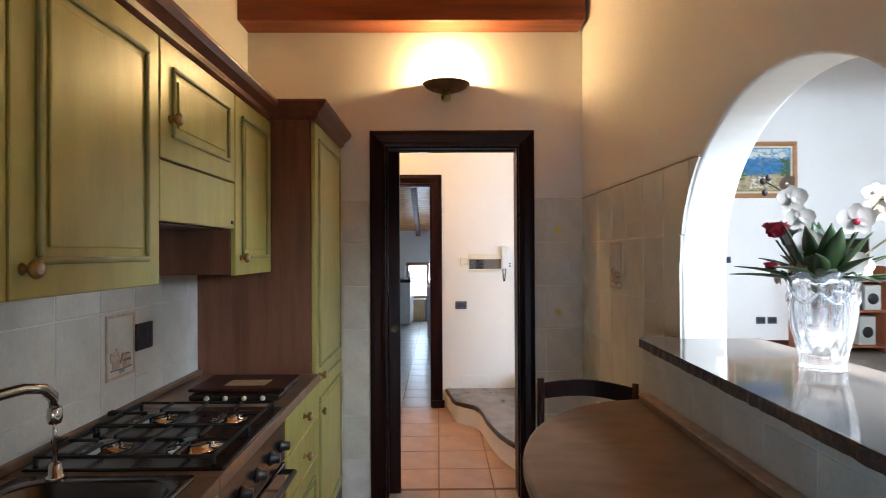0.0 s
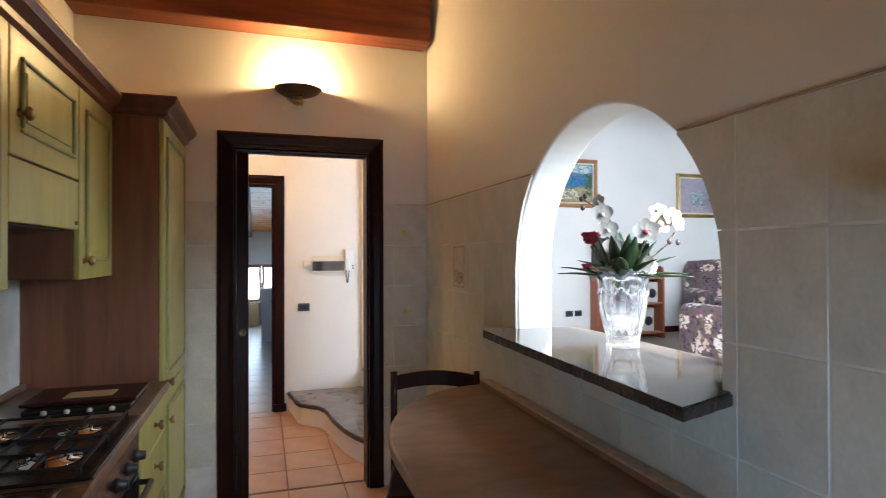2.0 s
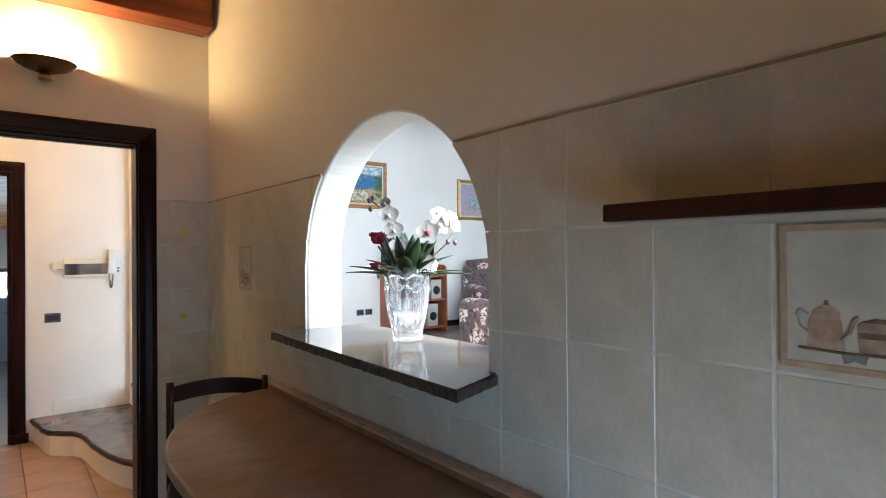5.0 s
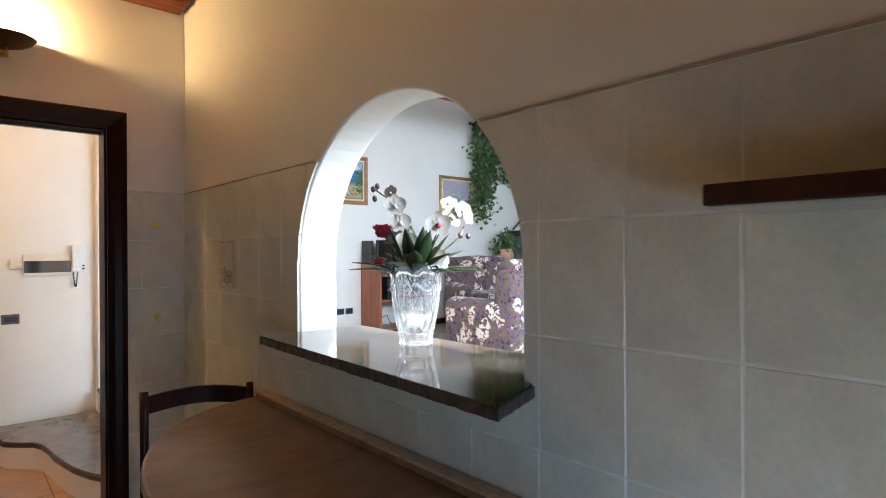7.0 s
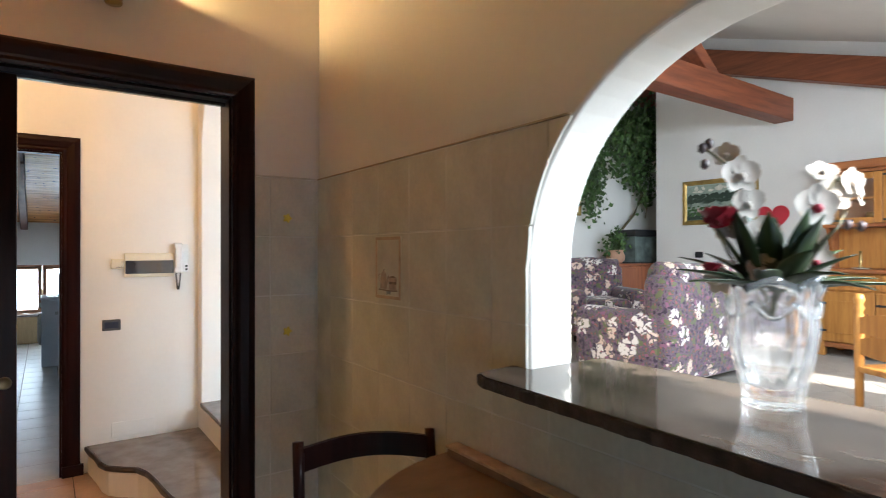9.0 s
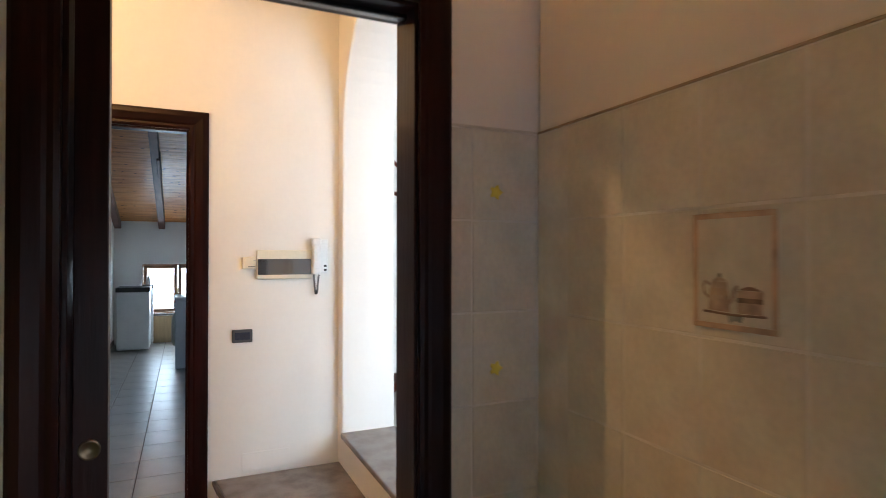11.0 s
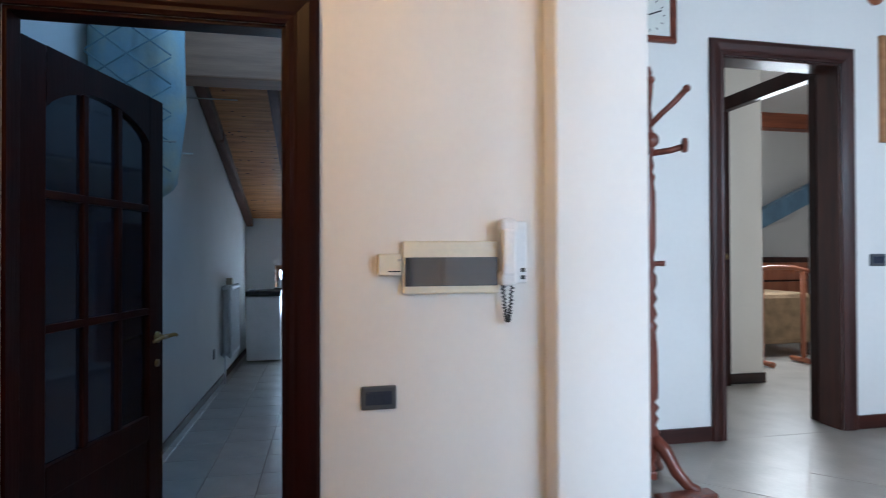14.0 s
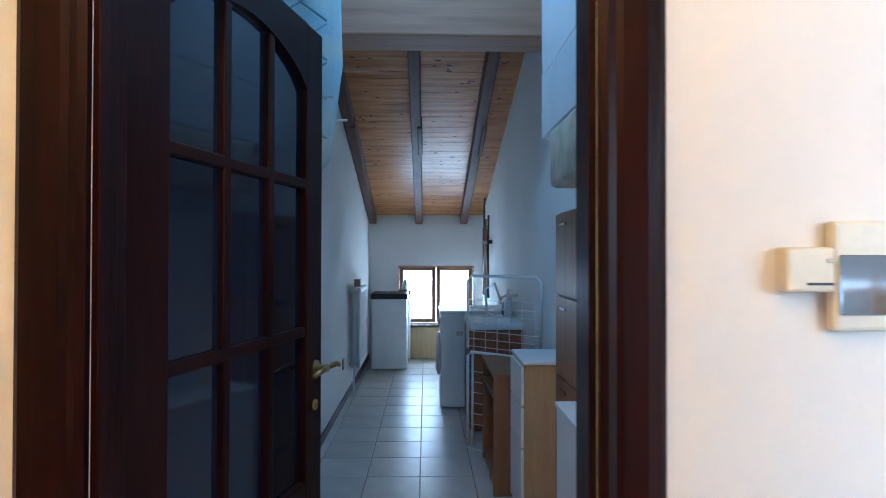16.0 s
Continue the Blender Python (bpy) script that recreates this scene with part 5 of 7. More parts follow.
for p in (at_spray(-0.15, 0, 0.50), at_spray(-0.155, 0, 0.535), at_spray(-0.14, 0, 0.545), at_spray(0.17, 0, 0.365), at_spray(0.20, 0, 0.362)):
    bm = bmesh.new()
    bmesh.ops.create_icosphere(bm, subdivisions=1, radius=0.009, matrix=Matrix.Translation(p) @ Matrix.Diagonal((1, 1, 1.3, 1)))
    part("bud", bm, BUD, bouquet, smooth=True)
for p in ((-0.02, 0.02, 0.25), (0.02, -0.04, 0.25), (-0.035, -0.025, 0.255), (0.0, 0.05, 0.25)):
    bm = bmesh.new()
    for k in range(9):
        add_leaf(bm, p, k * 0.7, 0.045, 0.009, radians(30 + 5 * k), 0.2)
    part("filler_leaf", bm, STEM, bouquet, "small olive filler leaves")

# ================= hall things =================
fuse = thing("fuse_box", "white flush fuse box with a dark glossy flap", "fuse box")
box("case", (0.432, 5.245, 1.276), (0.742, 5.2695, 1.441), CREAM, fuse, 0.006)
box("flap", (0.438, 5.241, 1.300), (0.736, 5.2445, 1.390), FLAP, fuse, 0.002, "dark smoked mirror-like flap")
thermo = thing("thermostat", "small cream wall thermostat beside the fuse box", "thermostat")
box("case", (0.355, 5.238, 1.335), (0.428, 5.2695, 1.402), CREAM, thermo, 0.005)
box("slot", (0.385, 5.2365, 1.345), (0.425, 5.2378, 1.349), BLACK, thermo, 0)
box("lever", (0.414, 5.235, 1.378), (0.427, 5.2378, 1.385), GREY, thermo, 0.001)
phone = thing("entry_phone", "white entry phone handset with a hanging curled cord", "entry phone")
box("base", (0.765, 5.245, 1.305), (0.835, 5.2695, 1.505), WHITE, phone, 0.006)
bm = bmesh.new()
add_box(bm, (0.735, 5.205, 1.465), (0.79, 5.25, 1.512), 0.012)
add_box(bm, (0.735, 5.205, 1.30), (0.79, 5.25, 1.345), 0.012)
add_box(bm, (0.740, 5.200, 1.33), (0.785, 5.228, 1.48), 0.010)
part("handset", bm, WHITE, phone)
for z in (1.318, 1.342):
    box("button", (0.812, 5.242, z), (0.828, 5.2448, z + 0.013), BLACK, phone, 0.001)
cord = []
for i in range(90):
    u = i / 89
    yy, zz = 5.235 + 0.008 * math.cos(i * 1.9), (1.30 - 0.115 * math.sin(math.pi * u))
    cord.append((0.765 + 0.03 * (u - 0.5) + 0.006 * math.sin(i * 1.9), yy, zz))
tube("cord", cord, 0.0028, BLACK, phone, 5, "black curled cord")
socket_y(0.304, 0.413, 5.2695, 0.922, 0.995, "dark rounded light switch plate on the hall wall")
tagged(box("cover_plate", (0.36, 5.265, 0.20), (0.62, 5.2695, 0.30), PLASTER_COOL, bevel=0.001), "white painted junction box cover on the wall", "cover plate")

# ================= living room things =================
coat = thing("coat_stand", "turned mahogany coat stand with pegs and splayed feet", "coat stand", at=(1.60, 5.80, LIV))
prof = [(0.0, 0.06), (0.022, 0.065), (0.03, 0.08), (0.022, 0.10), (0.034, 0.13), (0.034, 0.22), (0.042, 0.24), (0.026, 0.27), (0.038, 0.30), (0.026, 0.32), (0.040, 0.35), (0.024, 0.37), (0.036, 0.39), (0.038, 0.44),
        (0.036, 0.60), (0.030, 0.68), (0.036, 0.71), (0.024, 0.73), (0.036, 0.76), (0.024, 0.80), (0.036, 0.83), (0.024, 0.86), (0.034, 0.89), (0.034, 0.93), (0.024, 0.95), (0.032, 0.98), (0.024, 1.01), (0.032, 1.06), (0.032, 1.30),
        (0.026, 1.34), (0.032, 1.37), (0.022, 1.39), (0.028, 1.42), (0.022, 1.45), (0.030, 1.49), (0.022, 1.53), (0.028, 1.56), (0.018, 1.60), (0.024, 1.64), (0.016, 1.68), (0.022, 1.71), (0.016, 1.75), (0.020, 1.78), (0.012, 1.80), (0.024, 1.83), (0.018, 1.86), (0.0, 1.87)]
lathe("turned_post", [(r * 1.2, z) for r, z in prof], COATWOOD, coat, seg=18)
for k in range(4):
    a = radians(45 + 90 * k)
    d = Vector((math.cos(a), math.sin(a), 0))
    bm = bmesh.new()
    add_tube(bm, [d * 0.02 + Vector((0, 0, 0.21)), d * 0.07 + Vector((0, 0, 0.17)), d * 0.12 + Vector((0, 0, 0.08)), d * 0.17 + Vector((0, 0, 0.03)), d * 0.21 + Vector((0, 0, 0.020))], 0.034, 8, 0.022)
    part("foot", bm, COATWOOD, coat, smooth=True)
    b = a + radians(20)
    e = Vector((math.cos(b), math.sin(b), 0))
    pk = [e * 0.015 + Vector((0, 0, 1.60)), e * 0.07 + Vector((0, 0, 1.655)), e * 0.12 + Vector((0, 0, 1.70)), e * 0.17 + Vector((0, 0, 1.755))]
    hook = tube("upper_arm", pk, 0.013, COATWOOD, coat)
    bm = bmesh.new()
    bmesh.ops.create_icosphere(bm, subdivisions=2, radius=0.018, matrix=Matrix.Translation(pk[-1]))
    part("finial", bm, COATWOOD, hook, smooth=True)
    lo = tube("peg", [e * 0.015 + Vector((0, 0, 1.475)), e * 0.10 + Vector((0, 0, 1.485)), e * 0.155 + Vector((0, 0, 1.50))], 0.014, COATWOOD, coat)
    lathe("peg_knob", [(0.0, -0.012), (0.03, -0.010), (0.034, 0.0), (0.03, 0.010), (0, 0.014)], COATWOOD, lo, Matrix.Translation(e * 0.16 + Vector((0, 0, 1.505))) @ e.to_track_quat("Z", "Y").to_matrix().to_4x4(), 14)
    tube("small_peg", [e * 0.01 + Vector((0, 0, 0.985)), e * 0.075 + Vector((0, 0, 0.985))], 0.009, COATWOOD, coat, taper=0.013)
box("base_block", (-0.03, -0.03, 0.03), (0.03, 0.03, 0.07), COATWOOD, coat, 0.008)
prism("base_board", [(-0.06, -0.22), (0.20, -0.20), (0.20, -0.13), (-0.06, -0.14)], 0.0, 0.028, COATWOOD, coat, 0.006)


def framed(name, x0, x1, z0, z1, y, w, canvas, frame_mat, label, liner=MAT_CREAM, axis="y", d=0.03, cat="painting", dabs=()):
    """A picture on a wall: frame members, liner, canvas. axis y: wall looks towards -y; axis x: towards -x (x0, x1 are then y's)."""
    t = thing(name, label, cat)
    if axis == "y":
        m = Matrix.Translation((x0 + w, y, z0 + w))
    else:
        m = Matrix.Translation((y, x1 - w, z0 + w)) @ Matrix.Rotation(-math.pi / 2, 4, "Z")
    W, H = x1 - x0 - 2 * w, z1 - z0 - 2 * w
    profile_frame("frame", W, H, w, d, frame_mat, t, m)

    def flat(nm, inset_, dep, mat, dep0=0.001):
        bm = bmesh.new()
        add_box(bm, (inset_, -dep, inset_), (W - inset_, -dep0, H - inset_), 0.0)
        for v in bm.verts:
            v.co = m @ v.co
        return part(nm, bm, mat, t)
    if liner:
        flat("liner", 0.0, 0.010, liner)
    flat("canvas", 0.022 if liner else 0.0, 0.013, canvas, 0.0105 if liner else 0.001)
    r = random.Random(len(name) * 7 + len(dabs))
    edge = 0.03 if liner else 0.008
    for k, (mat, xa, xb, za, zb, count, size) in enumerate(dabs):
        bm = bmesh.new()
        for _ in range(count * 2):
            sx, sz = size * r.uniform(0.4, 1.0), size * r.uniform(0.25, 0.6)
            cx = min(max(W * r.uniform(xa, xb), edge + sx), W - edge - sx)
            cz = min(max(H * r.uniform(za, zb), edge + sz), H - edge - sz)
            tilt = r.uniform(-0.5, 0.5)
            dep = 0.0134 + 0.0003 * k + r.uniform(0, 0.0002)
            ring = []
            for q in range(7):
                a = 2 * math.pi * q / 7
                u, v = sx * math.cos(a) * r.uniform(0.75, 1.1), sz * math.sin(a) * r.uniform(0.75, 1.1)
                ring.append(bm.verts.new(m @ Vector((cx + u * math.cos(tilt) - v * math.sin(tilt) * 0.4, -dep, cz + u * math.sin(tilt) * 0.4 + v * math.cos(tilt)))))
            bm.faces.new(ring)
        tagged(part("brushwork", bm, mat, t), kind="stuff")
    return t


SEA_DABS = ((P_SKY, 0, 1, 0.72, 1.0, 60, 0.05), (P_CLOUD, 0.1, 0.9, 0.78, 0.95, 22, 0.04), (P_SEA, 0.0, 1.0, 0.42, 0.72, 90, 0.045), (P_HILL, 0.45, 1.0, 0.62, 0.74, 30, 0.035),
            (P_SAND, 0.1, 0.9, 0.05, 0.38, 80, 0.04), (P_BUSH, 0.0, 0.2, 0.3, 0.6, 22, 0.03), (P_BUSH, 0.82, 1.0, 0.2, 0.72, 30, 0.032), (P_LIME, 0.05, 0.95, 0.06, 0.42, 24, 0.02), (P_SEA, 0.25, 0.8, 0.45, 0.7, 20, 0.03),
            (P_CLOUD, 0.3, 0.65, 0.12, 0.35, 22, 0.025))
STILL_DABS = ((P_MAUVE, 0, 1, 0, 1, 60, 0.06), (P_BLOOM, 0.3, 0.68, 0.25, 0.6, 45, 0.025), (P_LIME, 0.32, 0.66, 0.2, 0.45, 14, 0.018), (P_CLOUD, 0.32, 0.66, 0.3, 0.62, 20, 0.018))
LAKE_DABS = ((P_PALE, 0, 1, 0.72, 1.0, 50, 0.06), (P_CLOUD, 0.1, 0.8, 0.8, 0.95, 14, 0.045), (P_FOREST, 0, 1, 0.5, 0.72, 90, 0.04), (P_FOREST, 0.6, 1.0, 0.55, 0.88, 40, 0.035),
             (P_PALE, 0.1, 0.8, 0.28, 0.46, 40, 0.045), (P_FOREST, 0, 1, 0.02, 0.2, 60, 0.045), (P_BUSH, 0, 0.4, 0.1, 0.4, 30, 0.03))
framed("sea_painting", 3.41, 4.195, 2.052, 2.685, 6.269, 0.05, SEA, FRAME_WOOD, "seaside painting in a wide golden wooden frame", dabs=SEA_DABS)
framed("still_life_painting", 5.46, 6.165, 1.95, 2.56, 6.269, 0.045, STILL, GILT, "small violet flower painting in a pale gilt frame", dabs=STILL_DABS)
framed("lake_painting", 4.30, 5.30, 1.80, 2.39, 7.149, 0.06, LAKE, GILT, "dark green lake landscape in a gilt frame", None, "x", dabs=LAKE_DABS)
clock = framed("wall_clock", 1.755, 2.062, 2.54, 2.832, 6.269, 0.035, PAPER, CLOCK_WOOD, "square wall clock with a mahogany frame and pale dial", None, cat="clock")
for ang, ln, wd in ((70, 0.075, 0.004), (-88, 0.10, 0.003)):
    bm = bmesh.new()
    add_box(bm, (-wd, -0.001, 0), (wd, 0.001, ln), 0, Matrix.Translation((1.905, 6.2535, 2.685)) @ Matrix.Rotation(radians(ang), 4, "Y"))
    part("hand", bm, INK, clock)
for k in range(12):
    a = math.pi * k / 6
    bm = bmesh.new()
    add_box(bm, (-0.002, -0.0008, 0.078), (0.002, 0.0008, 0.092), 0, Matrix.Translation((1.905, 6.255, 2.685)) @ Matrix.Rotation(a, 4, "Y"))
    part("hour_mark", bm, INK, clock)
heart = thing("heart_ornament", "flat red heart hung on the white wall", "heart ornament")
bm = bmesh.new()
pts = []
for i in range(40):
    a = 2 * math.pi * i / 40
    pts.append((16 * math.sin(a) ** 3, 13 * math.cos(a) - 5 * math.cos(2 * a) - 2 * math.cos(3 * a) - math.cos(4 * a)))
f = bm.faces.new([bm.verts.new((7.13, 4.14 - u * 0.0118, 1.845 + v * 0.0122)) for u, v in pts])
out = bmesh.ops.extrude_face_region(bm, geom=[f])
for v in out["geom"]:
    if isinstance(v, bmesh.types.BMVert):
        v.co.x = 7.149
part("heart", bm, RED, heart)
socket_y(3.33, 3.44, 6.269, 1.32, 1.393, "black light switch plate beside the door frame")
socket_y(3.72, 3.825, 6.269, 0.636, 0.712, "black wall socket low on the wall", "socket")
socket_y(3.85, 3.955, 6.269, 0.636, 0.712, "black wall socket low on the wall", "socket")
t = thing("wall_socket", "black wall socket on the white wall", "socket")
box("plate", (7.138, 5.02, 1.36), (7.149, 5.13, 1.44), BLACK, t, 0.004)
sc3 = thing("wall_spotlight", "brass and wooden wall spotlight with two shades", "wall lamp")
lathe("rose", [(0.06, 0), (0.06, 0.012), (0.035, 0.03), (0, 0.035)], CHERRY, sc3, Matrix.Translation((3.385, 6.269, 2.925)) @ Matrix.Rotation(math.pi / 2, 4, "X"))
tube("arm", [(3.385, 6.24, 2.925), (3.45, 6.18, 2.955), (3.58, 6.16, 2.985), (3.66, 6.16, 3.0)], 0.011, BRASS, sc3)
lathe("shade", [(0.03, 0), (0.05, 0.02), (0.085, 0.08), (0.10, 0.14), (0.096, 0.14), (0.08, 0.08), (0, 0.02)], BRASS, sc3, Matrix.Translation((3.56, 6.15, 2.99)) @ Matrix.Rotation(radians(35), 4, "Y"), 22)
ac = thing("air_conditioner", "white wall-mounted air conditioner", "air conditioner")
box("case", (1.40, 6.06, 2.945), (2.20, 6.269, 3.22), WHITE, ac, 0.03)
box("outlet_flap", (1.45, 6.07, 2.925), (2.15, 6.16, 2.9445), CREAM, ac, 0.004)
for i in range(4):
    box("grille_slat", (1.45, 6.052, 3.02 + 0.04 * i), (2.15, 6.0595, 3.03 + 0.04 * i), GREY, ac, 0.001)

# television unit with rounded side panel
tv = thing("tv_unit", "reddish cherry television unit with open shelves", "tv stand")


def side_panel(x):
    bm = bmesh.new()
    pts = [(6.255, LIV), (6.255, 1.29), (5.90, 1.29), (5.845, 1.27), (5.82, 1.20), (5.82, LIV)]
    f = bm.faces.new([bm.verts.new((x, y, z)) for y, z in pts])
    out = bmesh.ops.extrude_face_region(bm, geom=[f])
    for v in out["geom"]:
        if isinstance(v, bmesh.types.BMVert):
            v.co.x += 0.025
    part("side_panel", bm, CHERRY, tv)


for x in (4.08, 4.87):
    side_panel(x)
for z in (0.43, 0.80, 1.12):
    box("shelf", (4.105, 5.83, z), (4.87, 6.25, z + 0.024), CHERRY, tv, 0.003)
telly = thing("television", "flat black television on the cherry unit", "television")
box("screen_case", (4.16, 5.985, 1.20), (4.80, 6.025, 1.585), BLACK, telly, 0.008)
box("screen", (4.175, 5.982, 1.215), (4.785, 5.9845, 1.57), SCREEN, telly, 0.001)
box("foot", (4.32, 5.93, 1.1445), (4.64, 6.08, 1.157), BLACK, telly, 0.004)
box("neck", (4.44, 5.995, 1.157), (4.52, 6.015, 1.21), BLACK, telly, 0.003)
st = thing("stereo", "black hi-fi stack on the unit's middle shelf", "stereo")
for i in range(3):
    box("deck", (4.22, 5.86, 0.8245 + 0.09 * i), (4.62, 6.15, 0.908 + 0.09 * i), BLACK, st, 0.004)
    for k in range(3):
        box("control", (4.26 + 0.12 * k, 5.856, 0.85 + 0.09 * i), (4.33 + 0.12 * k, 5.8595, 0.875 + 0.09 * i), NAVY, st, 0.001)
for x, z, h in ((4.66, 0.8245, 0.26), (4.60, 0.4545, 0.30)):
    sp = thing("loudspeaker", "grey loudspeaker box on a shelf", "loudspeaker")
    box("cabinet", (x, 5.87, z), (x + 0.17, 6.10, z + h), GREY, sp, 0.006)
    lathe("cone", [(0.06, 0), (0.055, 0.004), (0.02, 0.002), (0, 0.006)], BLACK, sp, Matrix.Translation((x + 0.085, 5.869, z + h * 0.45)) @ Matrix.Rotation(math.pi / 2, 4, "X"))
sp = thing("loudspeaker", "black loudspeaker box on top of the unit", "loudspeaker")
box("cabinet", (4.085, 6.06, 1.291), (4.15, 6.24, 1.58), BLACK, sp, 0.006)
tube("cable", [(4.2, 6.2, 0.46), (4.24, 6.1, 0.56), (4.35, 6.05, 0.60), (4.42, 6.1, 0.5), (4.5, 6.15, 0.47)], 0.006, BLACK, tv)


def armchair(name, w, d, at, rz, label, h=0.92):
    """Upholstered armchair facing local -y, base at z 0."""
    c = thing(name, label, "armchair", "floral armchairs", at=at, rz=rz)

    def cushion(nm, lo, hi, r):
        bm = bmesh.new()
        add_box(bm, lo, hi)
        bmesh.ops.bevel(bm, geom=bm.edges[:], offset=r, segments=5, affect="EDGES", profile=0.5)
        return part(nm, bm, FLORAL, c, smooth=True)
    cushion("base", (-w / 2 + 0.03, -d / 2 + 0.03, 0.07), (w / 2 - 0.03, d / 2 - 0.02, 0.36), 0.05)
    cushion("seat_cushion", (-w / 2 + 0.21, -d / 2, 0.33), (w / 2 - 0.21, d / 2 - 0.22, 0.50), 0.07)
    cushion("backrest", (-w / 2 + 0.02, d / 2 - 0.27, 0.10), (w / 2 - 0.02, d / 2, h - 0.05), 0.10)
    for s in (-1, 1):
        cushion("armrest", (s * w / 2 - (0.22 if s > 0 else 0), -d / 2 + 0.02, 0.07), (s * w / 2 + (0.22 if s < 0 else 0), d / 2 - 0.08, 0.62), 0.09)
        for e in (-1, 1):
            lathe("foot", [(0.025, 0), (0.03, 0.07), (0, 0.07)], DARK, c, Matrix.Translation((s * (w / 2 - 0.08), e * (d / 2 - 0.08), 0.0)), 10)
    roll = [(x, d / 2 - 0.135 + 0.012 * math.sin(9 * x), h - 0.085 + 0.012 * math.cos(7 * x)) for x in [(-0.5 + k / 12) * (w - 0.16) for k in range(13)]]
    tube("top_roll", roll, 0.115, FLORAL, c, 14)
    for s in (-1, 1):
        cushion("back_cushion", (s * (w / 4 - 0.03) - w / 4 + 0.07, d / 2 - 0.30, 0.45), (s * (w / 4 - 0.03) + w / 4 - 0.07, d / 2 - 0.05, h + 0.02), 0.10)
    return c


armchair("sofa", 2.10, 0.95, (4.77, 3.78, LIV), 180, "floral violet sofa seen from behind, white flower print", 0.96)
armchair("armchair", 0.98, 0.92, (5.72, 5.62, LIV), -28, "floral violet armchair against the far wall", 0.96)

# aquarium corner with ivy
cab = thing("aquarium_cabinet", "low red-brown cabinet under the aquarium", "cabinet")
box("carcass", (6.45, 5.86, LIV), (7.95, 6.255, 1.245), CHERRY, cab, 0.006)
box("top_board", (6.42, 5.83, 1.2455), (7.97, 6.258, 1.275), CHERRY, cab, 0.006)
for i in range(2):
    box("door", (6.48 + 0.73 * i, 5.845, 0.45), (7.18 + 0.73 * i, 5.8595, 1.22), CHERRY, cab, 0.006)
aq = thing("aquarium", "glass aquarium with a black hood and greenish water", "aquarium")
box("water", (6.90, 5.90, 1.29), (7.84, 6.20, 1.66), WATER, aq, 0.002)
box("hood", (6.88, 5.885, 1.662), (7.86, 6.215, 1.76), BLACK, aq, 0.01)
box("base_rim", (6.88, 5.885, 1.2755), (7.86, 6.215, 1.2895), BLACK, aq, 0.004)


def leaf_cloud(name, parent, mat, centers, size, seed):
    """Many small ivy leaves scattered round given centres (x, y, z, radius, count)."""
    r = random.Random(seed)
    bm = bmesh.new()
    for cx, cy, cz, rad, cnt in centers:
        for _ in range(cnt):
            v = Vector((r.gauss(0, 1), r.gauss(0, 0.6), r.gauss(0, 1))) * rad * 0.5
            p = Vector((cx, cy, cz)) + v
            p.y = min(p.y, 6.25)
            m = Matrix.Translation(p) @ Euler((r.uniform(0.5, 2.2), r.uniform(-0.7, 0.7), r.uniform(-1.2, 1.2))).to_matrix().to_4x4() @ Matrix.Scale(size * r.uniform(0.6, 1.25), 4)
            shape = ((0, -1, 0), (0.55, -0.55, 0.1), (0.9, 0.1, 0.2), (0.35, 0.3, 0.05), (0, 1.0, 0), (-0.35, 0.3, 0.05), (-0.9, 0.1, 0.2), (-0.55, -0.55, 0.1))
            vs = [bm.verts.new(m @ Vector(q)) for q in shape]
            mid = bm.verts.new(m @ Vector((0, -0.1, -0.12)))
            for i in range(8):
                bm.faces.new((vs[i], vs[(i + 1) % 8], mid))
    return part(name, bm, mat, parent)


ivy = thing("ivy_plant", "trailing green ivy hanging from the ceiling corner over the aquarium", "plant")
r9 = random.Random(9)
cl = []
for i in range(26):
    cl.append((r9.uniform(6.35, 7.6), r9.uniform(5.95, 6.15), r9.uniform(3.05, 3.62), 0.30, 60))
for sx, z0 in ((6.12, 2.05), (6.22, 1.95), (6.35, 2.15), (6.5, 2.45), (6.75, 2.55), (7.0, 2.5), (7.2, 2.35), (7.42, 2.1), (7.6, 2.2), (6.27, 2.3), (7.3, 2.6)):
    z = 3.4
    while z > z0:
        cl.append((sx + r9.uniform(-0.06, 0.06), 6.12, z, 0.16, 22))
        z -= 0.11
leaf_cloud("foliage", ivy, IVY, cl, 0.036, 5)
tube("vine", [(7.35, 6.15, 3.1), (7.3, 6.17, 2.6), (7.42, 6.15, 2.3), (7.25, 6.17, 2.0), (7.05, 6.16, 1.85), (6.95, 6.15, 1.78)], 0.018, STEM, ivy)
tube("vine", [(7.42, 6.15, 2.3), (7.55, 6.15, 2.15), (7.5, 6.15, 1.95)], 0.010, STEM, ivy)
ivy2 = thing("potted_plant", "small bushy green plant in a terracotta pot", "plant")
lathe("pot", [(0.08, 0), (0.125, 0.05), (0.13, 0.11), (0.10, 0.17), (0.115, 0.19), (0.10, 0.19), (0, 0.16)], POT, ivy2, Matrix.Translation((6.62, 6.02, 1.2755)), 20)
leaf_cloud("foliage", ivy2, IVY, [(6.62 + dx, 6.02, 1.54 + dz, 0.15, 40) for dx, dz in ((-0.1, 0), (0, 0.08), (0.1, 0.02), (-0.05, 0.05), (0.06, -0.03), (-0.14, -0.06))], 0.032, 6)

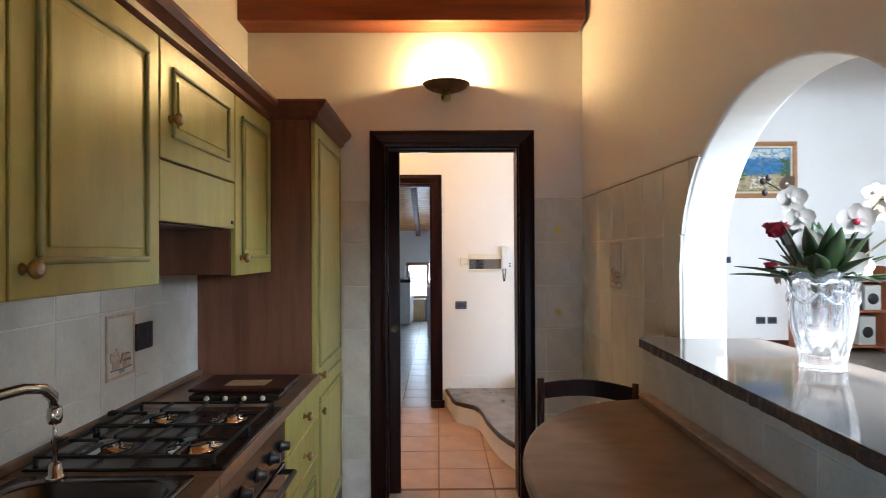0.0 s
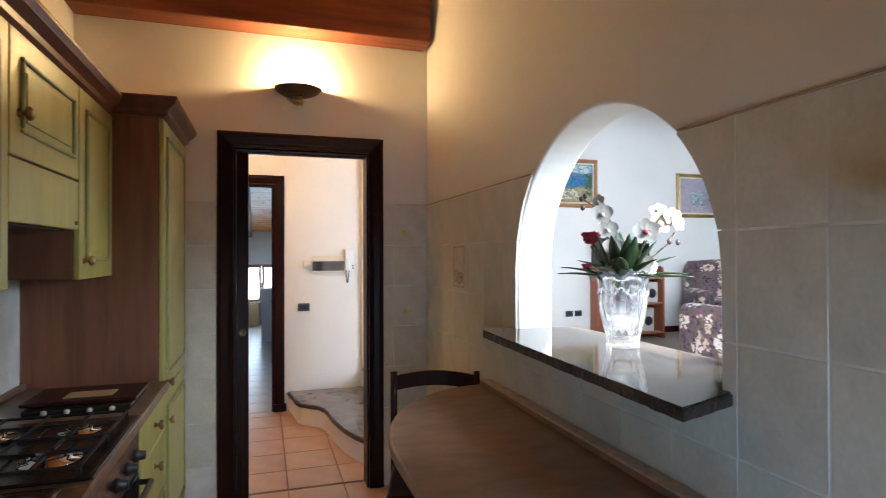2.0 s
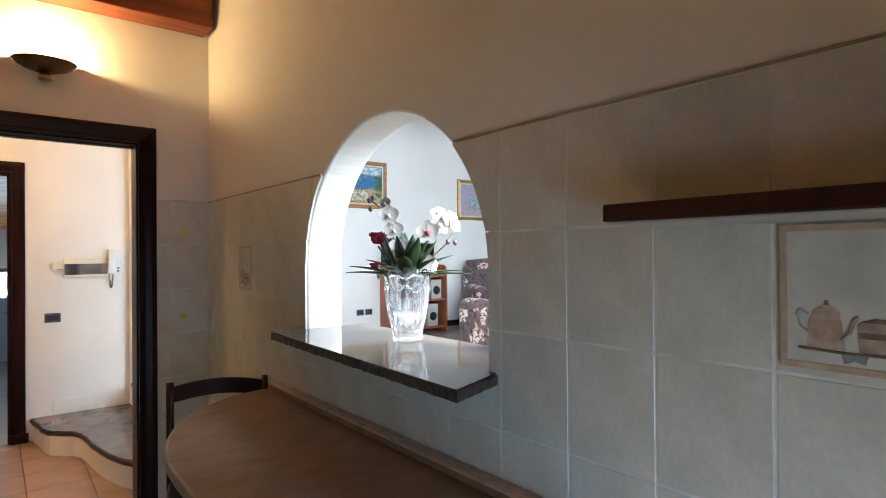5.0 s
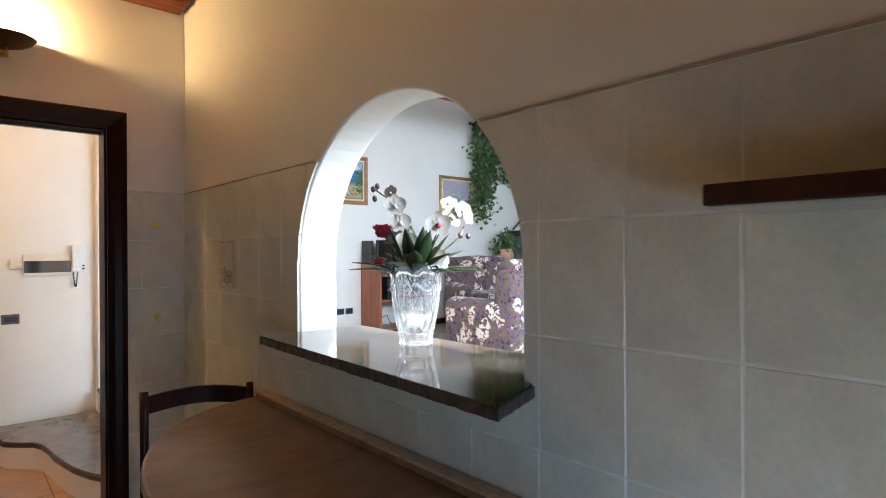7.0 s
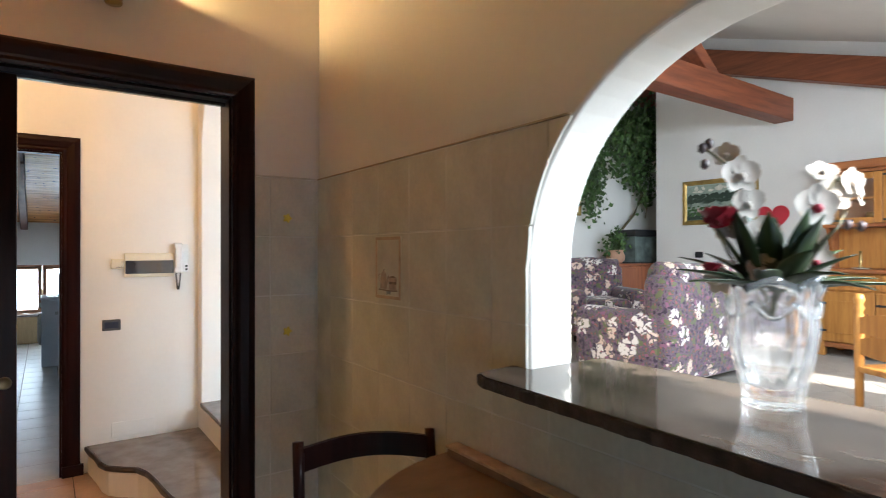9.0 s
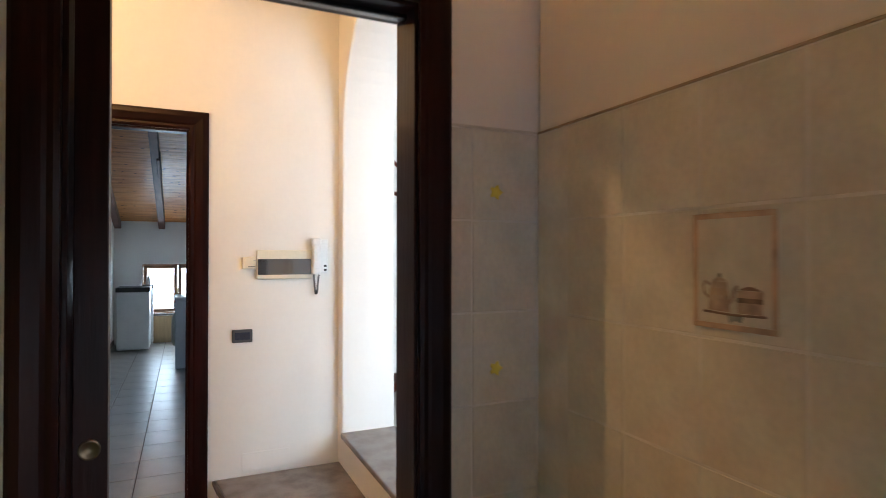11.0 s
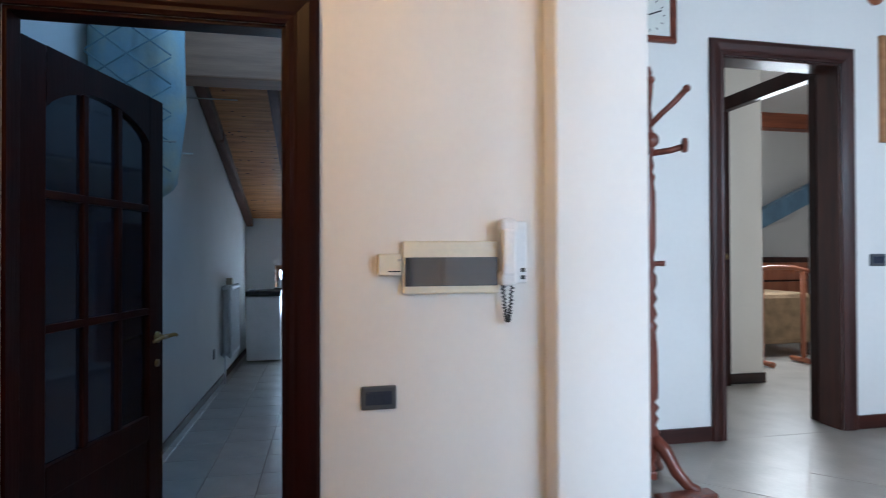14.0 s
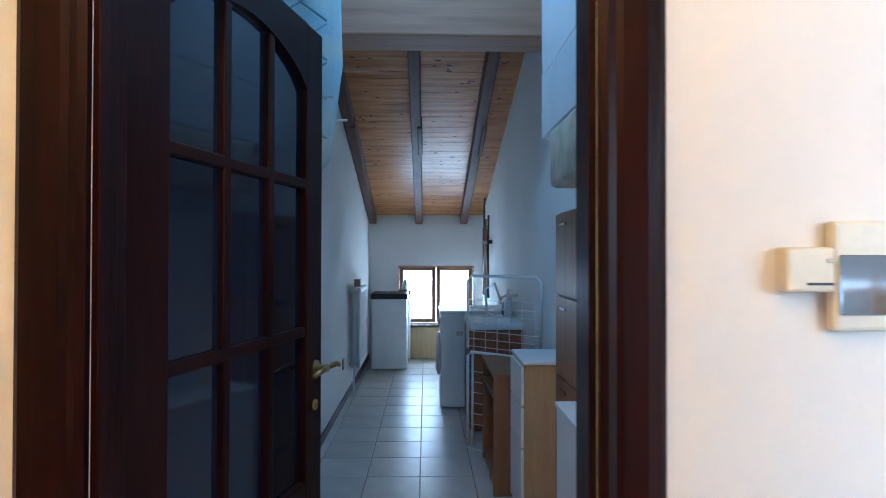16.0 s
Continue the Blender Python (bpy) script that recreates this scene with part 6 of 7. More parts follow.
# pine dresser
hutch = thing("pine_dresser", "honey pine dresser with glazed upper doors and iron strap hinges", "dresser")
Y0, Y1, XB = 1.92, 3.45, 7.135
box("lower_body", (6.60, Y0, LIV + 0.09), (XB, Y1, 1.225), PINE, hutch, 0.005)
for yy in (Y0, Y1 - 0.07):
    for xx in (6.58, XB - 0.07):
        box("leg", (xx, yy, LIV), (xx + 0.07, yy + 0.07, LIV + 0.6), PINE, hutch, 0.006)
box("plinth_rail", (6.578, Y0 + 0.07, LIV + 0.09), (6.599, Y1 - 0.07, LIV + 0.14), PINE_RED, hutch, 0.004)
box("counter", (6.53, Y0 - 0.04, 1.2255), (XB, Y1 + 0.045, 1.262), PINE_RED, hutch, 0.008)
box("back_panel", (7.08, Y0, 1.2625), (XB, Y1, 1.69), PINE, hutch, 0.003)
box("cupboard_back", (7.08, Y0, 1.6905), (XB, Y1, 2.25), RACKWOOD, hutch, 0.003)
for yy in (Y0, Y1 - 0.03):
    bm = bmesh.new()
    pts = [(XB - 0.056, 1.2625), (6.86, 1.2625), (6.84, 1.34), (6.90, 1.46), (6.86, 1.60), (6.80, 1.69), (XB - 0.056, 1.69)]
    f = bm.faces.new([bm.verts.new((x, yy, z)) for x, z in pts])
    o = bmesh.ops.extrude_face_region(bm, geom=[f])
    for v in o["geom"]:
        if isinstance(v, bmesh.types.BMVert):
            v.co.y += 0.03
    part("scrolled_side", bm, PINE_RED, hutch)
box("shelf_board", (6.78, Y0 - 0.02, 1.691), (7.079, Y1 + 0.02, 1.725), PINE_RED, hutch, 0.006)
for yy in (Y0, Y1 - 0.03):
    box("upper_side", (6.80, yy, 1.7255), (7.079, yy + 0.03, 2.25), PINE, hutch, 0.003)
box("upper_shelf", (6.83, Y0 + 0.031, 1.98), (7.079, Y1 - 0.031, 2.0), PINE, hutch, 0.002)
box("cornice", (6.74, Y0 - 0.05, 2.285), (XB, Y1 + 0.05, 2.375), PINE_RED, hutch, 0.02)
box("frieze", (6.785, Y0, 2.2505), (XB, Y1, 2.2845), PINE_RED, hutch, 0.006)
nd = 3
dw = (Y1 - Y0) / nd
for i in range(nd):
    a0, a1 = Y0 + dw * i + 0.004, Y0 + dw * (i + 1) - 0.004
    d = box("lower_door", (6.575, a0, LIV + 0.15), (6.598, a1, 1.03), PINE, hutch, 0.006)
    box("door_panel", (6.566, a0 + 0.09, LIV + 0.24), (6.5745, a1 - 0.09, 0.94), PINE, d, 0.008)
    for z in (0.62, 0.90):
        box("strap_hinge", (6.570, a1 - 0.30, z), (6.5745, a1, z + 0.022), IRON, d, 0.001)
        lathe("hinge_tip", [(0.02, 0), (0.012, 0.004), (0, 0.005)], IRON, d, Matrix.Translation((6.5745, a1 - 0.30, z + 0.011)) @ Matrix.Rotation(-math.pi / 2, 4, "Y"), 10)
    tube("door_handle", [(6.575, a0 + 0.06, 0.70), (6.545, a0 + 0.06, 0.72), (6.545, a0 + 0.06, 0.80), (6.575, a0 + 0.06, 0.82)], 0.008, PINE_RED, d)
    dr = box("drawer", (6.578, a0, 1.05), (6.599, a1, 1.205), PINE, hutch, 0.005)
    tube("drawer_pull", [(6.578, (a0 + a1) / 2 - 0.07, 1.13), (6.555, (a0 + a1) / 2 - 0.05, 1.125), (6.555, (a0 + a1) / 2 + 0.05, 1.125), (6.578, (a0 + a1) / 2 + 0.07, 1.13)], 0.009, PINE_RED, dr)
    ud = box("upper_door_stile", (6.785, a0, 1.73), (6.80, a0 + 0.07, 2.245), PINE, hutch, 0.004)
    box("upper_door_stile", (6.785, a1 - 0.07, 1.73), (6.80, a1, 2.245), PINE, hutch, 0.004)
    box("upper_door_rail", (6.785, a0 + 0.071, 1.73), (6.80, a1 - 0.071, 1.79), PINE, hutch, 0.004)
    box("upper_door_rail", (6.785, a0 + 0.071, 2.18), (6.80, a1 - 0.071, 2.245), PINE, hutch, 0.004)
    box("pane", (6.791, a0 + 0.065, 1.785), (6.794, a1 - 0.065, 2.185), GLASS, hutch, 0.0).visible_shadow = False
    for z in (1.75, 2.20):
        box("strap_hinge", (6.780, a1 - 0.26, z), (6.7845, a1, z + 0.02), IRON, hutch, 0.001)
for i, (yy, h, mat) in enumerate(((3.25, 0.16, GLASS), (3.1, 0.12, BRASS), (2.75, 0.17, GLASS), (2.55, 0.13, BRASS), (2.3, 0.16, GLASS), (2.1, 0.14, GLASS))):
    g = thing("glassware", "stemmed drinking glass on the dresser's shelf" if mat is GLASS else "small brass cup on the dresser's shelf", "glass")
    lathe("glass_body", [(0.03, 0), (0.005, 0.01), (0.005, h * 0.4), (0.035, h * 0.6), (0.035, h), (0.032, h), (0.03, h * 0.62), (0, h * 0.45)], mat, g, Matrix.Translation((6.95, yy, 1.7255 if i % 2 else 2.0005)), 14)
cn = thing("candlestick", "small brass candlestick on a white saucer", "candlestick")
lathe("saucer", [(0.05, 0), (0.09, 0.012), (0.085, 0.014), (0, 0.006)], PORCELAIN, cn, Matrix.Translation((6.76, 3.12, 1.2625)))
lathe("stick", [(0.03, 0), (0.01, 0.02), (0.018, 0.08), (0.01, 0.12), (0.014, 0.17), (0, 0.17)], BRASS, cn, Matrix.Translation((6.76, 3.12, 1.2775)))
cup = thing("porcelain_cup", "small white porcelain flower cup", "cup")
lathe("cup_body", [(0.03, 0), (0.02, 0.03), (0.05, 0.08), (0.06, 0.10), (0.05, 0.10), (0, 0.04)], PORCELAIN, cup, Matrix.Translation((6.75, 2.82, 1.2625)), 14, wave=0.12, flutes=5)
dish = thing("glass_dish", "dark round glass dish on the dresser", "dish")
lathe("dish_body", [(0.07, 0), (0.12, 0.05), (0.10, 0.09), (0.02, 0.11), (0.015, 0.14), (0, 0.14)], NAVY, dish, Matrix.Translation((6.78, 2.33, 1.2625)), 20)
doily = prism("doily", [(6.64 + 0.09 * math.cos(a / 8 * math.pi), 2.52 + 0.14 * math.sin(a / 8 * math.pi)) for a in range(16)], 1.2625, 1.2665, CLOTH)
tagged(doily, "small white cloth doily on the dresser", "doily")

# dining corner near the hatch: pine chairs, table, dark cabinet


def pine_chair(at, rz):
    c = thing("pine_chair", "honey pine chair with turned finials and ladder back", "chair", "pine dining chairs", at=at, rz=rz)
    w, d = 0.40, 0.40
    for s in (-1, 1):
        lathe("back_post", [(0.02, 0), (0.022, 0.42), (0.024, 0.50), (0.022, 0.73), (0.016, 0.75), (0.026, 0.77), (0.018, 0.79), (0.028, 0.815), (0.02, 0.845), (0, 0.85)], PINE, c, Matrix.Translation((s * w / 2, 0.0, 0)), 12)
        lathe("front_leg", [(0.02, 0), (0.024, 0.2), (0.02, 0.43), (0, 0.43)], PINE, c, Matrix.Translation((s * w / 2, -d, 0)), 12)
        tube("stretcher", [(s * w / 2, 0, 0.2), (s * w / 2, -d, 0.2)], 0.012, PINE, c)
    box("seat", (-w / 2 - 0.02, -d - 0.02, 0.431), (w / 2 + 0.02, 0.02, 0.465), PINE, c, 0.01)
    for z in (0.53, 0.645):
        bm = bmesh.new()
        rows = []
        for i in range(9):
            u = i / 8
            up = 0.03 * math.sin(math.pi * u)
            x, y = -w / 2 + w * u, 0.02 * math.sin(math.pi * u)
            rows.append([bm.verts.new(p) for p in ((x, y - 0.009, z - up * 0.4), (x, y + 0.009, z - up * 0.4), (x, y + 0.009, z + 0.075 + up), (x, y - 0.009, z + 0.075 + up))])
        for r, s in zip(rows, rows[1:]):
            for i in range(4):
                bm.faces.new((r[i], r[(i + 1) % 4], s[(i + 1) % 4], s[i]))
        bm.faces.new(rows[0]), bm.faces.new(rows[-1])
        part("back_slat", bm, PINE, c)
    tube("stretcher", [(-w / 2, -d, 0.3), (w / 2, -d, 0.3)], 0.012, PINE, c)
    return c


first = pine_chair((3.46, 1.90, LIV), 60)
copy_thing(first, pose(4.14, 1.95, LIV, 0, 0, 0))
dtable = thing("dining_table", "pine dining table covered with a sunlit white cloth", "table")
box("tabletop", (2.75, 0.55, 1.085), (4.35, 1.45, 1.12), PINE, dtable, 0.008)
for lx in (2.85, 4.25):
    for ly in (0.65, 1.35):
        lathe("leg", [(0.03, 0), (0.045, 0.2), (0.03, 0.5), (0.045, 0.6), (0.045, 0.713), (0, 0.713)], PINE, dtable, Matrix.Translation((lx, ly, LIV)), 12)
cl = tagged(box("tablecloth", (2.74, 0.54, 1.1205), (4.36, 1.46, 1.126), CLOTH, bevel=0.002), "plain white tablecloth on the dining table", "tablecloth")
low = thing("sideboard", "dark reddish wooden sideboard behind the hatch", "sideboard")
box("carcass", (1.42, 0.30, LIV), (1.86, 1.165, 1.185), MAHOG, low, 0.006)
box("top_board", (1.41, 0.29, 1.1855), (1.87, 1.175, 1.21), MAHOG, low, 0.008)

# ================= bedroom glimpse =================
structure(box("wall_bedroom_inner", (3.272, 7.42, LIV), (3.61, 7.56, 3.3), PLASTER, bevel=0.003), "pale wall end beside the inner bedroom doorway")
structure(box("baseboard", (3.272, 7.406, LIV), (3.622, 7.419, LIV + 0.08), DARK_H, bevel=0.003), "dark skirting board on the pale wall end")
bedt = thing("valet_stand", "red-brown wooden valet stand with castors", "valet stand")
for x in (4.1, 4.55):
    tube("post", [(x, 8.0, LIV + 0.05), (x, 8.0, 1.23)], 0.022, CHERRY, bedt)
    tube("foot", [(x, 7.86, LIV + 0.03), (x, 8.14, LIV + 0.03)], 0.024, CHERRY, bedt)
tube("top_rail", [(4.0, 8.0, 1.24), (4.2, 8.0, 1.27), (4.45, 8.0, 1.26), (4.75, 8.0, 1.2)], 0.02, CHERRY, bedt)
chest = thing("chest_of_drawers", "small dark red chest of drawers", "chest of drawers")
box("carcass", (5.0, 9.1, LIV), (5.7, 9.55, 1.35), MAHOG, chest, 0.006)
for i in range(4):
    box("drawer", (5.03, 9.085, LIV + 0.06 + 0.22 * i), (5.67, 9.0995, LIV + 0.26 + 0.22 * i), CHERRY, chest, 0.004)
bed = thing("bed", "low bed with a tan blanket and red-brown headboard", "bed")
box("headboard", (3.95, 9.50, LIV), (5.0, 9.56, 1.42), MAHOG, bed, 0.01)
box("mattress", (3.97, 8.35, LIV + 0.25), (4.98, 9.49, 0.98), CLOTH, bed, 0.05)
box("blanket", (3.955, 8.33, LIV + 0.12), (4.995, 9.30, 1.0), BLANKET, bed, 0.05, "tan bedspread hanging over the sides")
for lx in (4.0, 4.92):
    box("leg", (lx, 8.37, LIV), (lx + 0.06, 8.43, LIV + 0.25), MAHOG, bed, 0.004)
bm = bmesh.new()
quad = ((4.8, 1.70), (6.19, 2.34), (6.19, 2.12), (4.8, 1.48))
ring = [[bm.verts.new((x, y, z)) for x, z in quad] for y in (9.3, 9.42)]
bm.faces.new(ring[0]), bm.faces.new(ring[1][::-1])
for i in range(4):
    bm.faces.new((ring[0][i], ring[1][i], ring[1][(i + 1) % 4], ring[0][(i + 1) % 4]))
bmesh.ops.recalc_face_normals(bm, faces=bm.faces[:])
structure(part("purlin", bm, BLUE_PAINT), "blue-grey sloping roof timber in the bedroom", "beam")
structure(box("beam_bedroom", (1.9, 8.55, 2.70), (6.2, 8.70, 2.86), BEAM, bevel=0.01), "red-brown roof beam in the bedroom", "beam")

# ================= laundry things =================
window_1 = thing("window_1", "low two-leaf brown wooden window with net curtains glowing as daylight", "window")
window_1["kind"] = "structure"
profile_frame("window_frame", 0.985, 0.755, 0.035, 0.02, SASH, window_1, Matrix.Translation((-0.53, 12.03, 0.475)))
for x0, x1 in ((-0.53, -0.045), (-0.03, 0.455)):
    for a, b in (((x0, 0.475), (x0 + 0.05, 1.23)), ((x1 - 0.05, 0.475), (x1, 1.23)), ((x0 + 0.05, 0.475), (x1 - 0.05, 0.53)), ((x0 + 0.05, 1.175), (x1 - 0.05, 1.23))):
        box("sash", (a[0], 12.05, a[1]), (b[0], 12.09, b[1]), SASH, window_1, 0.004)
    box("net_curtain", (x0 + 0.05, 12.10, 0.53), (x1 - 0.05, 12.104, 1.175), CURTAIN, window_1, 0)
tube("window_handle", [(-0.038, 12.05, 0.85), (-0.038, 12.0, 0.85), (-0.038, 12.0, 0.76)], 0.009, BRASS, window_1)
box("window_sill", (-0.56, 11.93, 0.435), (0.49, 12.05, 0.459), STEP_STONE, window_1, 0.005)
# unseen board shutting the opening behind the glowing curtains
box("closing_board", (-0.545, 12.19, 0.46), (0.47, 12.2, 1.245), PLASTER, window_1, 0)
rad = thing("radiator", "white cast iron column radiator on the wall", "radiator")
for i in range(8):
    yy = 10.05 + 0.075 * i
    for dx in (0.045, 0.10):
        box("column", (-0.94 + dx - 0.018, yy, 0.26), (-0.94 + dx + 0.018, yy + 0.040, 1.065), WHITE, rad, 0.015)
for z in (0.30, 1.03):
    box("header", (-0.935, 10.05, z - 0.025), (-0.815, 10.64, z + 0.025), WHITE, rad, 0.02)
tube("pipe", [(-0.88, 10.03, 0.3), (-0.88, 9.99, 0.25), (-0.88, 9.99, 0.0)], 0.012, WHITE, rad)
bx = tagged(box("small_box", (-0.90, 10.15, 1.068), (-0.84, 10.25, 1.14), BEIGE, bevel=0.004), "small beige box on the radiator", "box")
# added panel gives the wall below the window its tan colour
tagged(box("low_board", (-0.50, 11.955, 0.0), (0.44, 11.995, 0.425), TAN, bevel=0.004), "added panel standing in for the tan wall under the window", "board")
stove = thing("cooker", "white freestanding kitchen cooker with a black top", "cooker")
box("body", (-0.82, 11.15, 0.03), (-0.40, 11.65, 0.86), WHITE, stove, 0.01)
box("black_top", (-0.83, 11.14, 0.861), (-0.39, 11.66, 0.925), COOKER, stove, 0.006)
unit2 = thing("narrow_unit", "narrow white kitchen unit with black top", "cabinet")
box("body", (-0.52, 11.70, 0.03), (-0.38, 11.98, 0.88), WHITE, unit2, 0.006)
box("black_top", (-0.53, 11.69, 0.881), (-0.37, 11.98, 0.93), COOKER, unit2, 0.004)
bot = tagged(lathe("bottle", [(0.03, 0), (0.035, 0.02), (0.035, 0.09), (0.012, 0.13), (0.012, 0.15), (0, 0.15)], WHITE, m=Matrix.Translation((-0.45, 11.8, 0.9305))), "white plastic bottle on the unit", "bottle")
wm = thing("washing_machine", "white front-loading washing machine", "washing machine")
box("body", (-0.04, 9.52, 0.012), (0.56, 10.06, 0.85), WHITE, wm, 0.012)
box("top", (-0.05, 9.51, 0.851), (0.57, 10.07, 0.885), WHITE, wm, 0.008)
lathe("porthole", [(0.20, 0), (0.20, 0.02), (0.15, 0.04), (0.12, 0.03), (0, 0.03)], GREY, wm, Matrix.Translation((-0.041, 9.79, 0.46)) @ Matrix.Rotation(-math.pi / 2, 4, "Y"), 28)
lathe("dial", [(0.03, 0), (0.025, 0.02), (0, 0.02)], GREY, wm, Matrix.Translation((-0.041, 9.65, 0.78)) @ Matrix.Rotation(-math.pi / 2, 4, "Y"), 14)
box("badge", (0.10, 9.5165, 0.66), (0.16, 9.5195, 0.70), GREY, wm, 0.001)
basin = thing("laundry_sink", "white laundry sink on a red-brown slatted cabinet", "sink")
box("cabinet", (0.17, 8.84, 0.02), (0.585, 9.44, 0.80), RACKWOOD, basin, 0.004)
for i in range(9):
    box("slat", (0.178 + 0.0455 * i, 8.825, 0.05), (0.218 + 0.0455 * i, 8.8395, 0.79), CHERRY, basin, 0.003)
box("sink_top", (0.165, 8.82, 0.801), (0.588, 9.45, 0.86), WHITE, basin, 0.015)
tube("tap", [(0.588, 9.1, 1.05), (0.50, 9.1, 1.05), (0.45, 9.1, 1.03), (0.45, 9.1, 0.98)], 0.014, CHROME, basin)
tube("hose", [(0.45, 9.12, 1.0), (0.40, 9.15, 1.15), (0.33, 9.2, 1.1), (0.34, 9.2, 0.9), (0.4, 9.2, 0.87)], 0.012, WHITE, basin)
for k, (yy, h_, mat) in enumerate(((9.25, 0.24, WHITE), (9.33, 0.19, BLUE_PAINT), (9.40, 0.16, BLACK))):
    tagged(lathe("bottle", [(0.032, 0), (0.036, 0.015), (0.036, h_ * 0.6), (0.014, h_ * 0.8), (0.014, h_), (0, h_)], mat, m=Matrix.Translation((0.53, yy, 0.8605))), "plastic detergent bottle on the laundry sink", "bottle", "detergent bottles")
tools = thing("broom_rack", "wall rack with upright brooms and mops", "broom rack")
box("holder", (0.53, 10.9, 1.52), (0.598, 11.5, 1.56), BLACK, tools, 0.006)
for yy, tilt, mat, top in ((10.95, 0.0, BLACK, 1.85), (11.1, -0.10, RACKWOOD, 1.7), (11.2, 0.05, RACKWOOD, 1.75), (11.35, 0.16, STEM, 2.1), (11.45, 0.1, BLACK, 1.72), (11.05, 0.2, STEM, 1.66), (11.28, -0.18, CHERRY, 1.82)):
    tube("broom_handle", [(0.54, yy - tilt, 0.90), (0.545, yy, 1.54), (0.55, yy + tilt * 0.4, top)], 0.012, mat, tools)
rack = thing("drying_rack", "folding white-coated wire clothes airer standing folded", "clothes airer", at=(0.125, 8.46, 0), rz=-38)
W = 0.575
for z0, z1, r_ in ((0.0, 0.70, 0.010), (0.705, 1.24, 0.010)):
    pts = [(0, 0, z0 + 0.02), (0, 0, z1 - 0.03), (0.03, 0, z1), (W - 0.03, 0, z1), (W, 0, z1 - 0.03), (W, 0, z0 + 0.02)]
    tube("frame", pts, r_, WHITE, rack)
tube("foot_bar", [(0, 0, 0.02), (0.05, 0, 0.0105), (W, 0, 0.0105)], 0.010, GREY, rack)
for i in range(7):
    tube("wire", [(0, 0.004, 0.74 + 0.055 * i), (W, 0.004, 0.74 + 0.055 * i)], 0.003, WHITE, rack, 5)
for i in range(6):
    tube("wire", [(0, 0.03, 0.18 + 0.075 * i), (W * 0.5, 0.03, 0.18 + 0.075 * i)], 0.003, WHITE, rack, 5)
for i in range(6):
    tube("wire", [(W * (i + 0.5) / 6, 0.006, 0.715), (W * (i + 0.5) / 6, 0.006, 1.07)], 0.003, WHITE, rack, 5)
tube("frame", [(0.02, 0.03, 0.01), (0.02, 0.03, 0.68), (0.05, 0.03, 0.70)], 0.009, WHITE, rack)
br = thing("open_shelf_unit", "low brown open shelf unit", "shelf unit")
box("top_board", (0.21, 7.66, 0.678), (0.575, 8.31, 0.70), RACKWOOD, br, 0.004)
box("side", (0.215, 7.665, 0.0), (0.565, 7.69, 0.6775), RACKWOOD, br, 0.003)
box("side", (0.215, 8.28, 0.0), (0.565, 8.305, 0.6775), RACKWOOD, br, 0.003)
for z in (0.05, 0.54):
    box("shelf", (0.22, 7.69, z), (0.565, 8.28, z + 0.02), RACKWOOD, br, 0.002)
box("back", (0.5655, 7.665, 0.0), (0.575, 8.305, 0.6775), RACKWOOD, br, 0.001)
ch = thing("drawer_chest", "tan chest of drawers with white top and fronts", "chest of drawers")
box("carcass", (0.325, 7.275, 0.0), (0.585, 7.645, 0.83), TAN, ch, 0.003)
box("top_board", (0.315, 7.268, 0.8305), (0.587, 7.65, 0.85), WHITE, ch, 0.004)
for z0, z1 in ((0.04, 0.40), (0.41, 0.61), (0.62, 0.82)):
    box("drawer", (0.308, 7.28, z0), (0.3245, 7.64, z1), WHITE, ch, 0.003)
lw = thing("low_cabinet", "low white-topped cabinet beside the door", "cabinet")
box("carcass", (0.385, 6.33, 0.0), (0.585, 6.835, 0.74), WHITE, lw, 0.004)
box("top_board", (0.378, 6.32, 0.7405), (0.588, 6.842, 0.76), WHITE, lw, 0.004)
shoe = thing("shoe_cabinet", "tall narrow brown shoe cabinet with tilting flaps", "shoe cabinet")
box("carcass", (0.495, 6.85, 0.0), (0.585, 7.262, 1.60), RACKWOOD, shoe, 0.004)
for z0, z1 in ((0.05, 0.40), (0.41, 0.79), (0.80, 1.185), (1.195, 1.59)):
    fl = box("flap", (0.48, 6.855, z0), (0.4945, 7.258, z1), RACKWOOD, shoe, 0.003)
    box("flap_handle", (0.472, 7.05, z1 - 0.06), (0.4798, 7.15, z1 - 0.045), STEEL, fl, 0.002)
cup2 = thing("wall_cupboard", "white wall cupboard over the shoe cabinet", "cupboard")
box("carcass", (0.37, 6.20, 1.92), (0.598, 7.0, 3.0), WHITE, cup2, 0.005)
box("door", (0.355, 6.205, 1.925), (0.3695, 6.995, 2.20), WHITE, cup2, 0.003)
box("door", (0.355, 6.205, 2.205), (0.3695, 6.995, 2.99), WHITE, cup2, 0.003)
bag = thing("cloth_bag", "beige cloth bag hanging under the cupboard", "bag")
bm = bmesh.new()
add_box(bm, (0.345, 6.25, 1.67), (0.58, 6.80, 1.918), 0.025)
part("bag_body", bm, BEIGE, bag, smooth=True)
mt = thing("rolled_mattress", "blue and white quilted mattress standing behind the door", "mattress")
bm = bmesh.new()
add_box(bm, (-0.935, 6.42, 1.66), (-0.50, 6.72, 3.3))
bmesh.ops.bevel(bm, geom=bm.edges[:], offset=0.10, segments=4, affect="EDGES", profile=0.5)
bmesh.ops.subdivide_edges(bm, edges=bm.edges[:], cuts=3, use_grid_fill=True)
